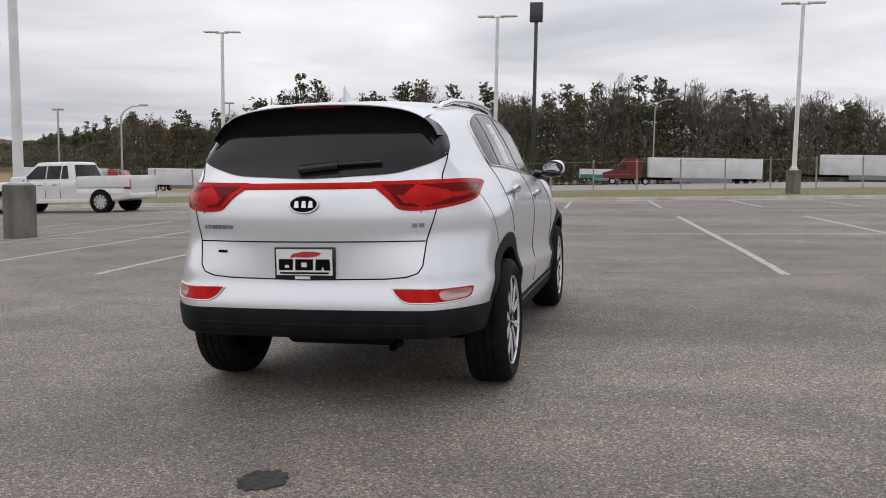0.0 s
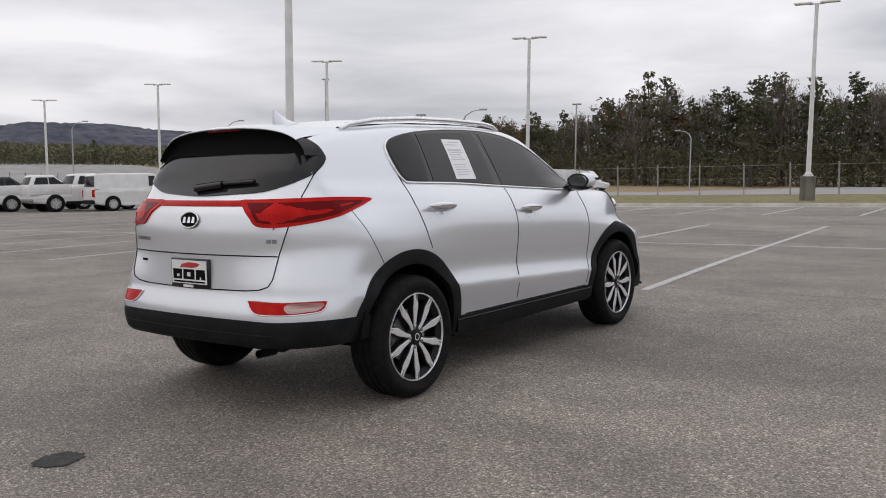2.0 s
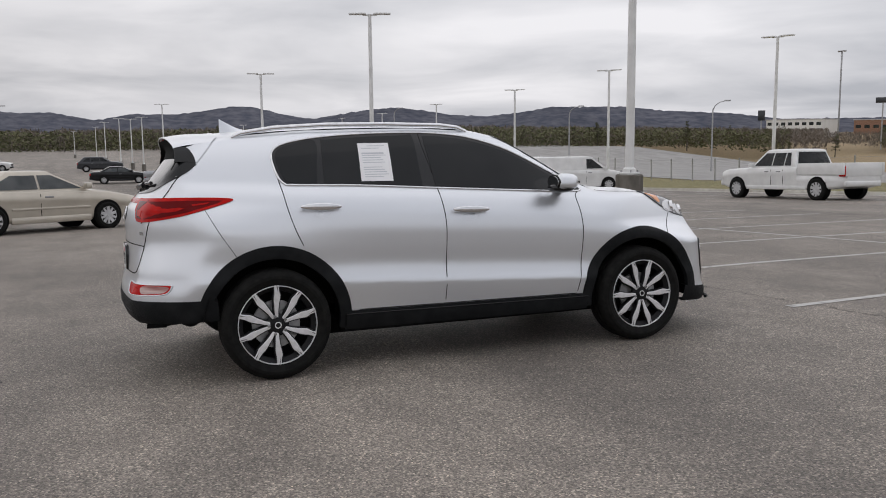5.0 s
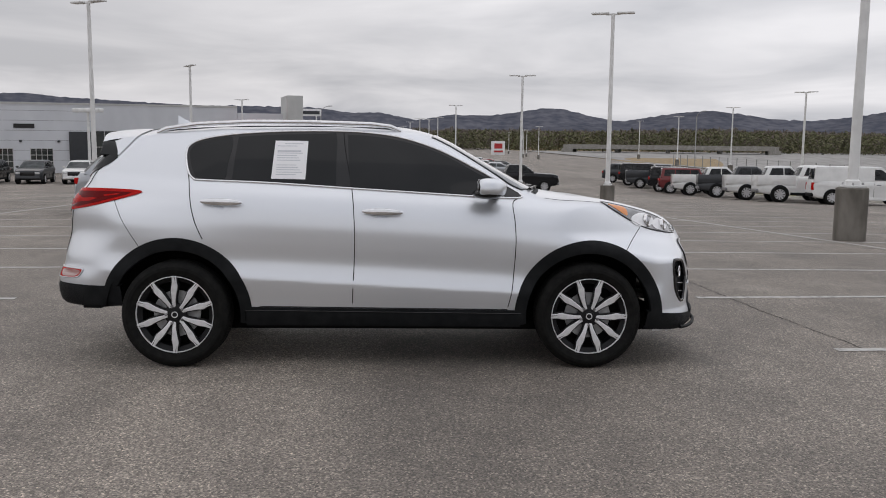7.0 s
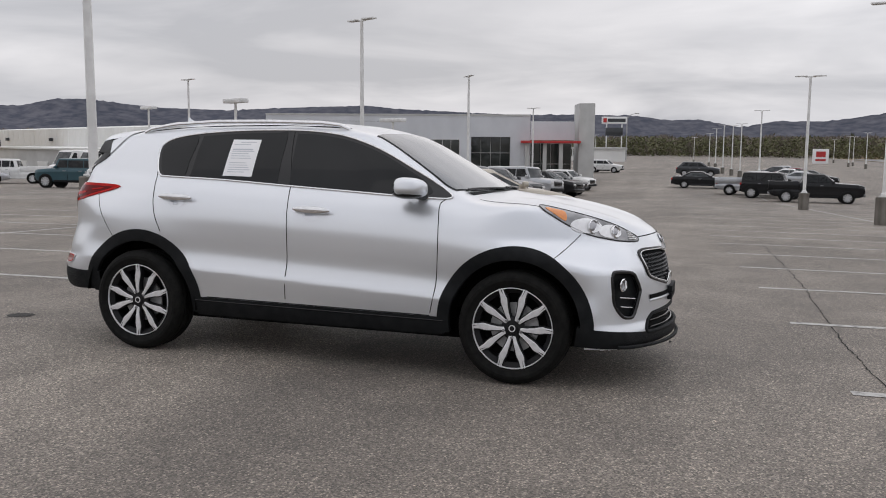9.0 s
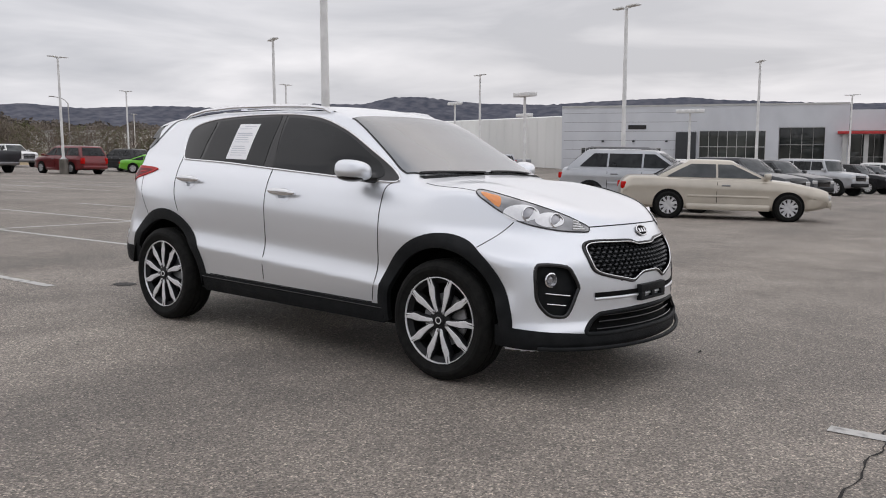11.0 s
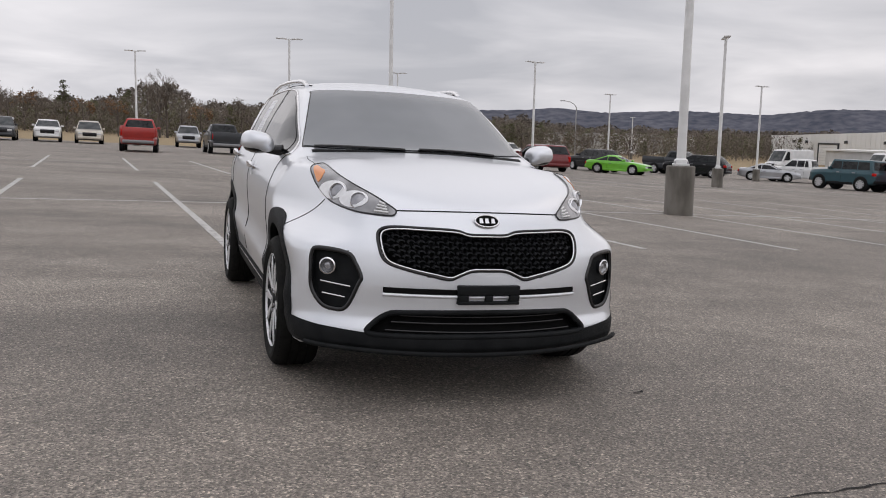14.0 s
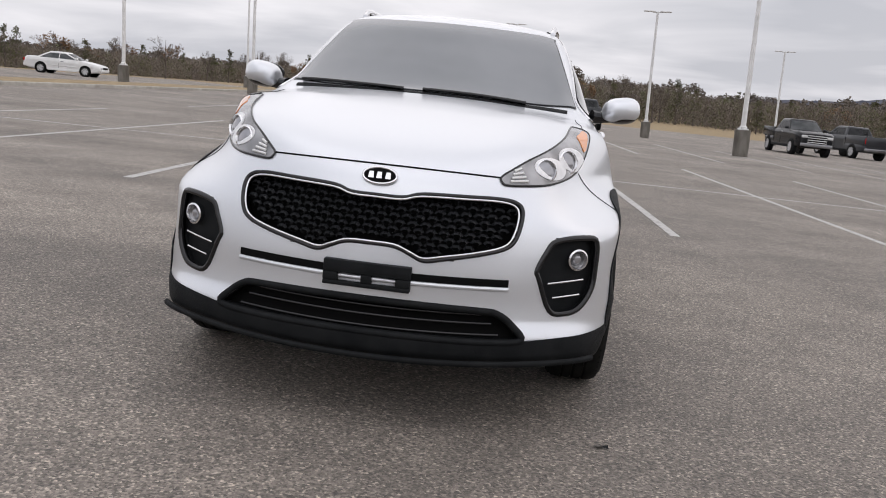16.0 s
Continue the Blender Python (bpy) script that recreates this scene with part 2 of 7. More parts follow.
# ---- the ground ----
def lie(x, y):
    """Height of the lot at a place: it falls away to one side and a little all round, and beyond the fence down to the highway."""
    r = math.hypot(x, y)
    u, v = 0.99695 * x + 0.078 * y, -0.078 * x + 0.99695 * y
    fall = min(6.0, (0.0228 + 0.017 * min(max((-u - 20) / 70, 0), 1)) * max(0, v - 45)) * min(max((u + 190) / 60, 0), 1)
    return 0.0335 * min(max(x, -55), 32) - 0.0019 * min(max(y, -60), 60) - (0.0085 + 0.003 * y / max(r, 1)) * max(0, min(r, 60) - 6) - fall


# the lot's own axes: u along the rows, v along the stalls
U, V = Vector((0.99695, 0.078, 0)), Vector((-0.078, 0.99695, 0))


def lot(u, v, z=0.0):
    p = U * u + V * v
    return Vector((p.x, p.y, lie(p.x, p.y) + z))


def steps_of(lo, hi, fine, coarse, near=30):
    """Grid lines, fine near the middle and coarse outside."""
    out, x = [], lo
    while x < hi:
        out.append(x)
        x += fine if -near <= x < near else coarse
    return out + [hi]


def sheet(us, vs, z):
    bm = bmesh.new()
    grid = [[bm.verts.new(lot(u, v, z)) for v in vs] for u in us]
    for a, b in zip(grid, grid[1:]):
        for j in range(len(vs) - 1):
            bm.faces.new((a[j], b[j], b[j + 1], a[j + 1]))
    finish(bm)
    return bm


def make_ground():
    bm = bmesh.new()
    rows = [0, 15, 30, 50, 80, 120, 200, 350, 600, 1000, 1800, 3000]
    rings = [[bm.verts.new((r * math.cos(a), r * math.sin(a), lie(r * math.cos(a), r * math.sin(a)) - (0.9 if r < 70 else (0.12 if math.sin(a) < 0.35 or r > 500 else 1.6)))) for a in (2 * math.pi * k / 72 for k in range(72))] for r in rows[1:]]
    hub = bm.verts.new((0, 0, -0.9))
    for k in range(72):
        bm.faces.new((hub, rings[0][k], rings[0][(k + 1) % 72]))
    for a, b in zip(rings, rings[1:]):
        for k in range(72):
            bm.faces.new((a[k], b[k], b[(k + 1) % 72], a[(k + 1) % 72]))
    finish(bm)
    return tagged(new("ground", as_mesh("ground", bm, DRY_GRASS)), "dry winter grassland round the parking lot", "ground", kind="structure")


make_ground()
KERB_V = 27.2
tagged(new("pavement", as_mesh("pavement", sheet(steps_of(-150, 70, 1.0, 5), steps_of(-75, KERB_V, 1.0, 5), 0), ASPHALT)), "grey weathered asphalt of the parking lot", "parking lot", kind="structure")


def stripe(u0, v0, u1, v1, width=0.10):
    """One worn painted line on the asphalt, laid along the ground."""
    a, b = Vector((u0, v0)), Vector((u1, v1))
    d = (b - a).normalized()
    side = Vector((-d.y, d.x)) * width / 2
    count = max(2, int((b - a).length / 1.0))
    bm = bmesh.new()
    rows = []
    for i in range(count + 1):
        p = a.lerp(b, i / count)
        rows.append([bm.verts.new(lot(*(p + s), 0.004)) for s in (-side, side)])
    for p, q in zip(rows, rows[1:]):
        bm.faces.new((p[0], q[0], q[1], p[1]))
    finish(bm)
    return tagged(new("parking_line", as_mesh("parking_line", bm, LINE_PAINT)), "worn white painted line on the asphalt", "parking line", "stall lines", "structure")

# ---- the car: one smooth hull, from which every panel, pane and lamp takes its curve ----
SILVER = node_material("silver_metallic_paint", (0.76, 0.78, 0.81), 0.33, 0.68, Coat_Weight=0.55, Coat_Roughness=0.05)
vary(SILVER, ((0.71, 0.73, 0.762), (0.77, 0.79, 0.822)), scale=900, detail=2, rough=(0.29, 0.36))
CLADDING = vary(node_material("black_textured_plastic", (0.025, 0.026, 0.028), 0.6, 0.0, Specular_IOR_Level=0.15), ((0.006, 0.007, 0.008), (0.012, 0.013, 0.014)), scale=12, bump=0.25, bump_scale=500)
GLOSS_BLACK = node_material("gloss_black_plastic", (0.008, 0.008, 0.009), 0.12)
DEEP_BLACK = node_material("unlit_black_plastic", (0.004, 0.004, 0.004), 0.8, 0.0, Specular_IOR_Level=0.1)
CHROME = vary(node_material("chrome", (0.75, 0.75, 0.76), 0.12, 1.0), ((0.70, 0.70, 0.71), (0.80, 0.80, 0.81)), scale=30)
MACHINED = vary(node_material("machined_aluminium", (0.80, 0.80, 0.81), 0.32, 0.45), ((0.70, 0.70, 0.71), (0.80, 0.80, 0.81)), scale=40)
RIM_BLACK = node_material("black_wheel_paint", (0.008, 0.008, 0.009), 0.5, 0.0, Specular_IOR_Level=0.25)
RUBBER = vary(node_material("tyre_rubber", (0.02, 0.02, 0.02), 0.75, 0.0, Specular_IOR_Level=0.15), ((0.005, 0.005, 0.005), (0.011, 0.011, 0.010)), scale=25, bump=0.12, bump_scale=120)
TINTED = node_material("dark_tinted_glass", (0.012, 0.013, 0.014), 0.03, 0.0, Specular_IOR_Level=0.29)
vary(TINTED, ((0.010, 0.011, 0.012), (0.016, 0.017, 0.018)), scale=2, detail=2)
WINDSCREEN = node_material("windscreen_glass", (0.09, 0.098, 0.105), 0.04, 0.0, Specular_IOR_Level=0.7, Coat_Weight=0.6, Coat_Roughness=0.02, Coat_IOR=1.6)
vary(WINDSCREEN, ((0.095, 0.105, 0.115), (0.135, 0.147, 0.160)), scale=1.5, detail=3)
RED_LENS = node_material("red_lamp_lens", (0.55, 0.012, 0.014), 0.12, 0.0, Specular_IOR_Level=0.10)
vary(RED_LENS, ((0.40, 0.006, 0.005), (0.52, 0.012, 0.009)), scale=14, detail=3)
DARK_RED = node_material("dark_red_lamp_core", (0.13, 0.002, 0.003), 0.12, 0.0, Specular_IOR_Level=0.10)
AMBER = node_material("amber_lamp_lens", (0.75, 0.25, 0.05), 0.12, 0.0, Coat_Weight=1.0)
LAMP_GREY = vary(node_material("lamp_housing", (0.12, 0.12, 0.125), 0.25, 0.55, Coat_Weight=0.6, Coat_Roughness=0.02), ((0.17, 0.17, 0.175), (0.40, 0.40, 0.41)), scale=9, detail=2, low=0.35, high=0.65)
MIRROR = node_material("mirror_glass", (0.45, 0.46, 0.47), 0.02, 1.0)
PINK_LENS = vary(node_material("pale_ribbed_lens", (0.45, 0.25, 0.23), 0.15), ((0.30, 0.10, 0.09), (0.55, 0.40, 0.37)), scale=40, stretch=(0.1, 0.1, 1))
PAPER = node_material("white_paper", (0.85, 0.85, 0.86), 0.7)
INK = node_material("grey_print", (0.55, 0.56, 0.60), 0.7)
PLATE_WHITE = node_material("white_plate", (0.78, 0.78, 0.77), 0.4)
PLATE_RED = node_material("red_print", (0.5, 0.03, 0.03), 0.4)
MESH_BLACK = node_material("satin_black_mesh", (0.02, 0.021, 0.023), 0.22)
LENS_GREY = node_material("coated_lens_glass", (0.34, 0.34, 0.36), 0.08, 0.6, Coat_Weight=1.0)


def curve(xs, ys):
    """A smooth curve through points that does not overshoot."""
    xs, ys = np.array(xs, float), np.array(ys, float)
    h, d = np.diff(xs), np.diff(ys) / np.diff(xs)
    m = np.zeros(len(xs))
    m[0], m[-1] = d[0], d[-1]
    for i in range(1, len(xs) - 1):
        if d[i - 1] * d[i] > 0:
            a, b = 2 * h[i] + h[i - 1], h[i] + 2 * h[i - 1]
            m[i] = (a + b) / (a / d[i - 1] + b / d[i])

    def at(x):
        x = np.clip(x, xs[0], xs[-1])
        i = np.clip(np.searchsorted(xs, x) - 1, 0, len(xs) - 2)
        t = (x - xs[i]) / h[i]
        return ys[i] * (1 + 2 * t) * (1 - t) ** 2 + h[i] * m[i] * t * (1 - t) ** 2 + ys[i + 1] * t * t * (3 - 2 * t) + h[i] * m[i + 1] * t * t * (t - 1)
    return at


def ease(x, a, b):
    t = np.clip((x - a) / (b - a), 0, 1)
    return t * t * (3 - 2 * t)


def soft_max(a, b, k):
    return (a + b + np.sqrt((a - b) ** 2 + k * k)) / 2


# half width of the body at each height, across the doors
SECTION = curve((0.15, 0.22, 0.30, 0.40, 0.50, 0.545, 0.562, 0.66, 0.78, 0.88, 0.96, 1.03, 1.09, 1.145, 1.20, 1.32, 1.43, 1.50, 1.58, 1.70),
                (0.82, 0.845, 0.868, 0.886, 0.905, 0.910, 0.902, 0.882, 0.893, 0.899, 0.890, 0.866, 0.836, 0.798, 0.772, 0.715, 0.655, 0.616, 0.565, 0.48))
# the middle line seen from the side: bonnet, windscreen, roof
SPINE = curve((-2.4, -2.0, -1.5, -1.0, -0.4, 0.05, 0.28, 0.40, 0.60, 0.80, 0.95, 1.04, 1.12, 1.35, 1.6, 1.85, 2.05, 2.2, 2.4),
              (1.44, 1.505, 1.565, 1.603, 1.615, 1.590, 1.550, 1.503, 1.395, 1.285, 1.205, 1.165, 1.148, 1.115, 1.070, 1.010, 0.945, 0.88, 0.75))
NOSE = curve((0.15, 0.22, 0.27, 0.33, 0.40, 0.47, 0.53, 0.60, 0.70, 0.80, 0.86, 0.92, 1.0, 1.2),
             (2.02, 2.16, 2.225, 2.225, 2.20, 2.195, 2.195, 2.19, 2.175, 2.145, 2.123, 2.085, 2.02, 1.8))
TAIL = curve((0.15, 0.28, 0.35, 0.42, 0.50, 0.56, 0.60, 0.66, 0.82, 0.95, 1.06, 1.12, 1.17, 1.22, 1.40, 1.50, 1.70),
             (-1.95, -2.03, -2.12, -2.195, -2.208, -2.204, -2.19, -2.168, -2.162, -2.165, -2.148, -2.105, -2.06, -2.015, -1.868, -1.785, -1.65))


def half_width(y, z):
    up = z + 0.05 * y
    w = SECTION(up - 0.075 * ease(y, 0.95, 1.45) * ease(up, 0.90, 1.05))
    w = w - 0.075 * ease(y, 0.25, 1.15) * ease(up, 1.13, 1.24)
    w = w - (0.025 + 0.075 * ease(up, 0.82, 1.05)) * ease(-y, 0.95, 1.95)
    w = w + 0.014 * ease(y, 1.40, 1.75) * ease(up, 0.2, 0.5)
    for hub in (-1.335, 1.335):
        w = w + 0.020 * np.exp(-(((y - hub) / 0.42) ** 2)) * np.exp(-(((z - 0.76) / 0.17) ** 2))
    return w


def top(x, y):
    a = np.abs(x)
    z = SPINE(y) - (0.10 + 0.03 * ease(-y, -0.4, 0.4) - 0.07 * ease(y, 1.0, 1.5)) * a * a
    # raised shoulders of the bonnet
    return z + 0.012 * np.exp(-(((a - 0.52 + 0.08 * ease(y, 1.1, 2.0)) / 0.12) ** 2)) * ease(y, 1.15, 1.4)


def nose(x, z):
    a = np.abs(x)
    high = ease(z, 0.70, 0.90)
    return NOSE(z) - (0.385 + 0.15 * high) * a * a - (1 - high) * 4.0 * np.maximum(0, a - 0.76) ** 2 - high * 4.5 * np.maximum(0, a - 0.56) ** 2


def tail(x, z):
    a = np.abs(x)
    return TAIL(z) + (0.10 + 0.13 * ease(z, 0.66, 0.9) * (1 - ease(z, 1.15, 1.3))) * a * a + 3.2 * np.maximum(0, a - 0.58) ** 2


def hull(p):
    """Below nought inside the body, above it outside."""
    x, y, z = p[..., 0], p[..., 1], p[..., 2]
    side = np.abs(x) - half_width(y, z)
    lid = (z - top(x, y)) * (1 - 0.2 * ease(y, 0.2, 0.4) * (1 - ease(y, 0.95, 1.1)))
    f = soft_max(side, lid, 0.045)
    f = soft_max(f, y - nose(x, z), 0.045)
    f = soft_max(f, tail(x, z) - y, 0.04)
    return soft_max(f, 0.21 - z, 0.03)


def slope_of(p):
    e = 2e-3
    g = np.stack([hull(p + np.eye(3)[i] * e) - hull(p - np.eye(3)[i] * e) for i in range(3)], -1)
    return g / np.linalg.norm(g, axis=-1, keepdims=True)


def cast(o, d, far=2.6):
    """From points inside the hull outward along d to its skin."""
    lo, hi = np.zeros(len(o)), np.full(len(o), far)
    for _ in range(40):
        mid = (lo + hi) / 2
        inside = hull(o + d * mid[:, None]) < 0
        lo, hi = np.where(inside, mid, lo), np.where(inside, hi, mid)
    return o + d * lo[:, None]


def project(ab, mode, s=1):
    """Lays flat points onto the hull: side (y, z), top (x, y), front or rear (x, z), corners (degrees round, z)."""
    a, b = np.array(ab, float).T
    n, zero, one = len(a), np.zeros(len(a)), np.ones(len(a))
    if mode == "side":
        o, d = np.stack([zero, a, b], 1), np.stack([one, zero, zero], 1)
    elif mode == "top":
        o, d = np.stack([a, b, zero + 0.75], 1), np.stack([zero, zero, one], 1)
    elif mode in ("front", "rear"):
        o, d = np.stack([a, zero, b], 1), np.stack([zero, one if mode == "front" else -one, zero], 1)
    else:
        w = np.radians(a)
        o = np.stack([zero, zero + (1.2 if mode == "front_corner" else -1.3), b], 1)
        d = np.stack([np.sin(w), np.cos(w) * (1 if mode == "front_corner" else -1), zero], 1)
    p = cast(o, d)
    q = slope_of(p)
    if s < 0:
        p, q = p * (-1, 1, 1), q * (-1, 1, 1)
    return p, q


def smooth_outline(pts, per=6, closed=True):
    """A rounded line through corner points (Catmull-Rom)."""
    p = np.array(pts, float)
    n = len(p)
    out = []
    for i in range(n if closed else n - 1):
        q = [p[(i + k) % n] if closed else p[min(max(i + k, 0), n - 1)] for k in (-1, 0, 1, 2)]
        for j in range(per):
            t = j / per
            out.append(0.5 * (2 * q[1] + (q[2] - q[0]) * t + (2 * q[0] - 5 * q[1] + 4 * q[2] - q[3]) * t * t + (3 * q[1] - q[0] - 3 * q[2] + q[3]) * t ** 3))
    return np.array(out if closed else out + [p[-1]])


def panel(outline, mode, rise=0.003, sink=0.02, rings=8, s=1, shrink=0.0, middle=None, dish=0.0):
    """A curved plate that follows the hull inside an outline, standing rise proud of it, with a rim down into it."""
    o = np.array(outline, float)
    unit = 0.03 * (np.ptp(o, 0).max() if mode.endswith("corner") else 1.0)
    o = np.array(dense([*o, o[0]], max(unit, 0.004))[:-1])
    c = np.array(middle, float) if middle is not None else (o.min(0) + o.max(0)) / 2
    o = c + (o - c) * (1 - shrink)
    n = len(o)
    pts = np.concatenate([c[None]] + [c + (o - c) * (k / rings) for k in range(1, rings + 1)])
    p, q = project(pts, mode, s)
    bm = bmesh.new()
    deep = np.concatenate([[dish]] + [np.full(n, dish * (1 - (k / rings) ** 2)) for k in range(1, rings + 1)])
    v = [bm.verts.new(a + b * (rise - e)) for a, b, e in zip(p, q, deep)]
    rim = [bm.verts.new(a - b * sink) for a, b in zip(p[-n:], q[-n:])]
    for i in range(n):
        j = (i + 1) % n
        bm.faces.new((v[0], v[1 + i], v[1 + j]))
        for k in range(rings - 1):
            bm.faces.new((v[1 + k * n + i], v[1 + (k + 1) * n + i], v[1 + (k + 1) * n + j], v[1 + k * n + j]))
        bm.faces.new((v[1 + (rings - 1) * n + i], rim[i], rim[j], v[1 + (rings - 1) * n + j]))
    finish(bm)
    return bm


def band(inner, outer, mode, rise=0.012, sink=0.02, rows=4, s=1, round_off=0.6):
    """A plate between two lines of as many points each, with rounded long edges."""
    a, b = np.array(inner, float), np.array(outer, float)
    n = len(a)
    p, q = project(np.concatenate([a + (b - a) * k / rows for k in range(rows + 1)]), mode, s)
    bm = bmesh.new()
    grid = []
    for k in range(-1, rows + 2):
        kk = min(max(k, 0), rows)
        h = -sink if k in (-1, rows + 1) else rise * (round_off if k in (0, rows) else 1)
        grid.append([bm.verts.new(p[kk * n + i] + q[kk * n + i] * h) for i in range(n)])
    for r, t in zip(grid, grid[1:]):
        for i in range(n - 1):
            bm.faces.new((r[i], r[i + 1], t[i + 1], t[i]))
    finish(bm, angle=60)
    return bm


def strip(line, mode, radius=0.004, lift=0.0, s=1, closed=False, steps=6):
    """A thin round bead laid along the hull: seams and bright trim."""
    p, q = project(line, mode, s)
    pts = [Vector(a + b * lift) for a, b in zip(p, q)]
    if closed:
        pts.append(pts[0])
    bm = bmesh.new()
    tube(bm, pts, radius, steps, cap=not closed)
    finish(bm, angle=80)
    return bm


def dense(pts, step=0.02):
    """Straight runs cut into short ones."""
    out = []
    for a, b in zip(pts, pts[1:]):
        a, b = np.array(a, float), np.array(b, float)
        k = max(1, int(np.linalg.norm(b - a) / step))
        out += [a + (b - a) * i / k for i in range(k)]
    return out + [np.array(pts[-1], float)]


def inside_outline(pts, outline):
    o = np.array(outline, float)
    x, y = np.array(pts, float).T
    hit = np.zeros(len(x), bool)
    for (x0, y0), (x1, y1) in zip(o, np.roll(o, -1, 0)):
        cross = (y0 > y) != (y1 > y)
        hit ^= cross & (x < (x1 - x0) * (y - y0) / ((y1 - y0) if y1 != y0 else 1e-9) + x0)
    return hit


# outlines, in metres along the car (y), across it (x) and up (z)
def mirrored(half):
    """A closed outline from its right half, listed from the top middle round to the bottom middle."""
    return half + [(-x, z) for x, z in half[-2:0:-1]]


GRILLE = smooth_outline(mirrored([(0, 0.798), (0.095, 0.799), (0.165, 0.816), (0.33, 0.820), (0.44, 0.820), (0.500, 0.808), (0.522, 0.775), (0.512, 0.70), (0.48, 0.658), (0.392, 0.630), (0.265, 0.604), (0.195, 0.592), (0.147, 0.610), (0.088, 0.632), (0, 0.635)]), 4)
INTAKE = smooth_outline(mirrored([(0, 0.439), (0.20, 0.437), (0.42, 0.430), (0.475, 0.421), (0.53, 0.385), (0.572, 0.332), (0.45, 0.322), (0.2, 0.326), (0, 0.328)]), 4)
FOG = [(48.9, 0.68), (47.0, 0.705), (39.2, 0.690), (36.8, 0.645), (35.1, 0.585), (35.6, 0.555), (38.6, 0.440), (42.0, 0.427), (45.3, 0.447), (48.2, 0.515), (48.8, 0.60)]
LIGHTHOUSE = smooth_outline([(28.0, 0.880), (28.3, 0.896), (31.5, 0.922), (36, 0.953), (42, 0.985), (50, 1.020), (60, 1.055), (68, 1.076), (71.3, 1.078), (70, 1.055), (66, 1.018), (60.2, 0.968), (52, 0.912), (42, 0.880), (34.9, 0.870), (29.2, 0.868)], 5)



# middles of the door handles along the car and up
REAR_PANE = [(0, 1.157), (17, 1.166), (31, 1.178), (40.5, 1.212), (45.4, 1.238), (49.3, 1.264), (53.2, 1.308), (54.6, 1.345), (55.2, 1.40), (53.2, 1.445), (47, 1.475), (28, 1.488), (0, 1.49)]
HANDLES = ((-1.034, 1.052), (-0.012, 0.998))


def make_hull():
    """The painted shell: a fine grid wrapped on the hull, open at the wheels, the grille and the intakes."""
    xs, ys, zs = np.linspace(-1, 1, 93), np.linspace(-1, 1, 241), np.linspace(-1, 1, 93)
    lo, hi = np.array((-1.15, -2.5, 0.0)), np.array((1.15, 2.5, 1.9))
    core_lo, core_hi = np.array((-0.35, -1.55, 0.50)), np.array((0.35, 1.75, 0.80))

    def faces_of(u, v, axis, side):
        a, b = np.meshgrid(u, v, indexing="ij")
        c = np.full_like(a, side)
        order = {0: (c, a, b), 1: (a, c, b), 2: (a, b, c)}[axis]
        return np.stack(order, -1)
    index, verts, quads = {}, [], []
    for axis, u, v in ((0, ys, zs), (1, xs, zs), (2, xs, ys)):
        for side in (-1.0, 1.0):
            g = faces_of(u, v, axis, side)
            ids = np.empty(g.shape[:2], int)
            for i in range(g.shape[0]):
                for j in range(g.shape[1]):
                    key = tuple(np.round(g[i, j], 5))
                    if key not in index:
                        index[key] = len(verts)
                        verts.append(g[i, j])
                    ids[i, j] = index[key]
            for i in range(g.shape[0] - 1):
                for j in range(g.shape[1] - 1):
                    quads.append((ids[i, j], ids[i + 1, j], ids[i + 1, j + 1], ids[i, j + 1]))
    q = (np.array(verts) + 1) / 2 * (hi - lo) + lo
    high = 0.80 + 0.50 * ease(-q[:, 1], -0.95, 0.05) * ease(q[:, 1], -2.3, -1.6)
    c = np.clip(q, core_lo, np.stack([np.full(len(q), core_hi[0]), np.full(len(q), core_hi[1]), high], 1))
    d = q - c
    d /= np.linalg.norm(d, axis=1, keepdims=True)
    p = cast(c, d)
    mid = p[np.array(quads)].mean(1)
    gone = np.zeros(len(quads), bool)
    for hub in (-1.335, 1.335):
        gone |= (np.hypot(mid[:, 1] - hub, mid[:, 2] - 0.345) < 0.44) & (np.abs(mid[:, 0]) > 0.55)
    front = mid[:, 1] > 1.5
    gone |= front & inside_outline(mid[:, [0, 2]], np.array(GRILLE) * (0.99, 1)) | front & inside_outline(mid[:, [0, 2]], INTAKE)
    angle = np.degrees(np.arctan2(np.abs(mid[:, 0]), mid[:, 1] - 1.2))
    gone |= front & inside_outline(np.stack([angle, mid[:, 2]], 1), [(42.3 + (w - 42.3) * 1.05, 0.57 + (z - 0.57) * 1.03) for w, z in FOG])
    for yc, zc in HANDLES:
        gone |= (np.abs(mid[:, 0]) > 0.7) & (((mid[:, 1] - yc) / 0.045) ** 2 + ((mid[:, 2] - zc + 0.006) / 0.026) ** 2 < 1)
    # nothing of the shell lies under the large panes
    angle = np.degrees(np.arctan2(np.abs(mid[:, 0]), -1.3 - mid[:, 1]))
    gone |= (mid[:, 1] < -1.4) & inside_outline(np.stack([angle, mid[:, 2]], 1), [(w * 0.985 - (1 if w == 0 else 0), 1.32 + (z - 1.32) * 0.93) for w, z in REAR_PANE])
    gone |= (mid[:, 2] > 1.0) & inside_outline(mid[:, [0, 1]], [(-0.60, 0.88), (0, 0.99), (0.60, 0.88), (0.50, 0.42), (-0.50, 0.42)])
    gone |= mid[:, 2] < np.where(mid[:, 1] > 1.7, 0.245, np.where(mid[:, 1] < -1.7, 0.41, 0.30))
    me = bpy.data.meshes.new("body")
    me.from_pydata(p.tolist(), [], [f for f, g in zip(quads, gone) if not g])
    bm = bmesh.new()
    bm.from_mesh(me)
    bmesh.ops.delete(bm, geom=[v for v in bm.verts if not v.link_faces], context="VERTS")
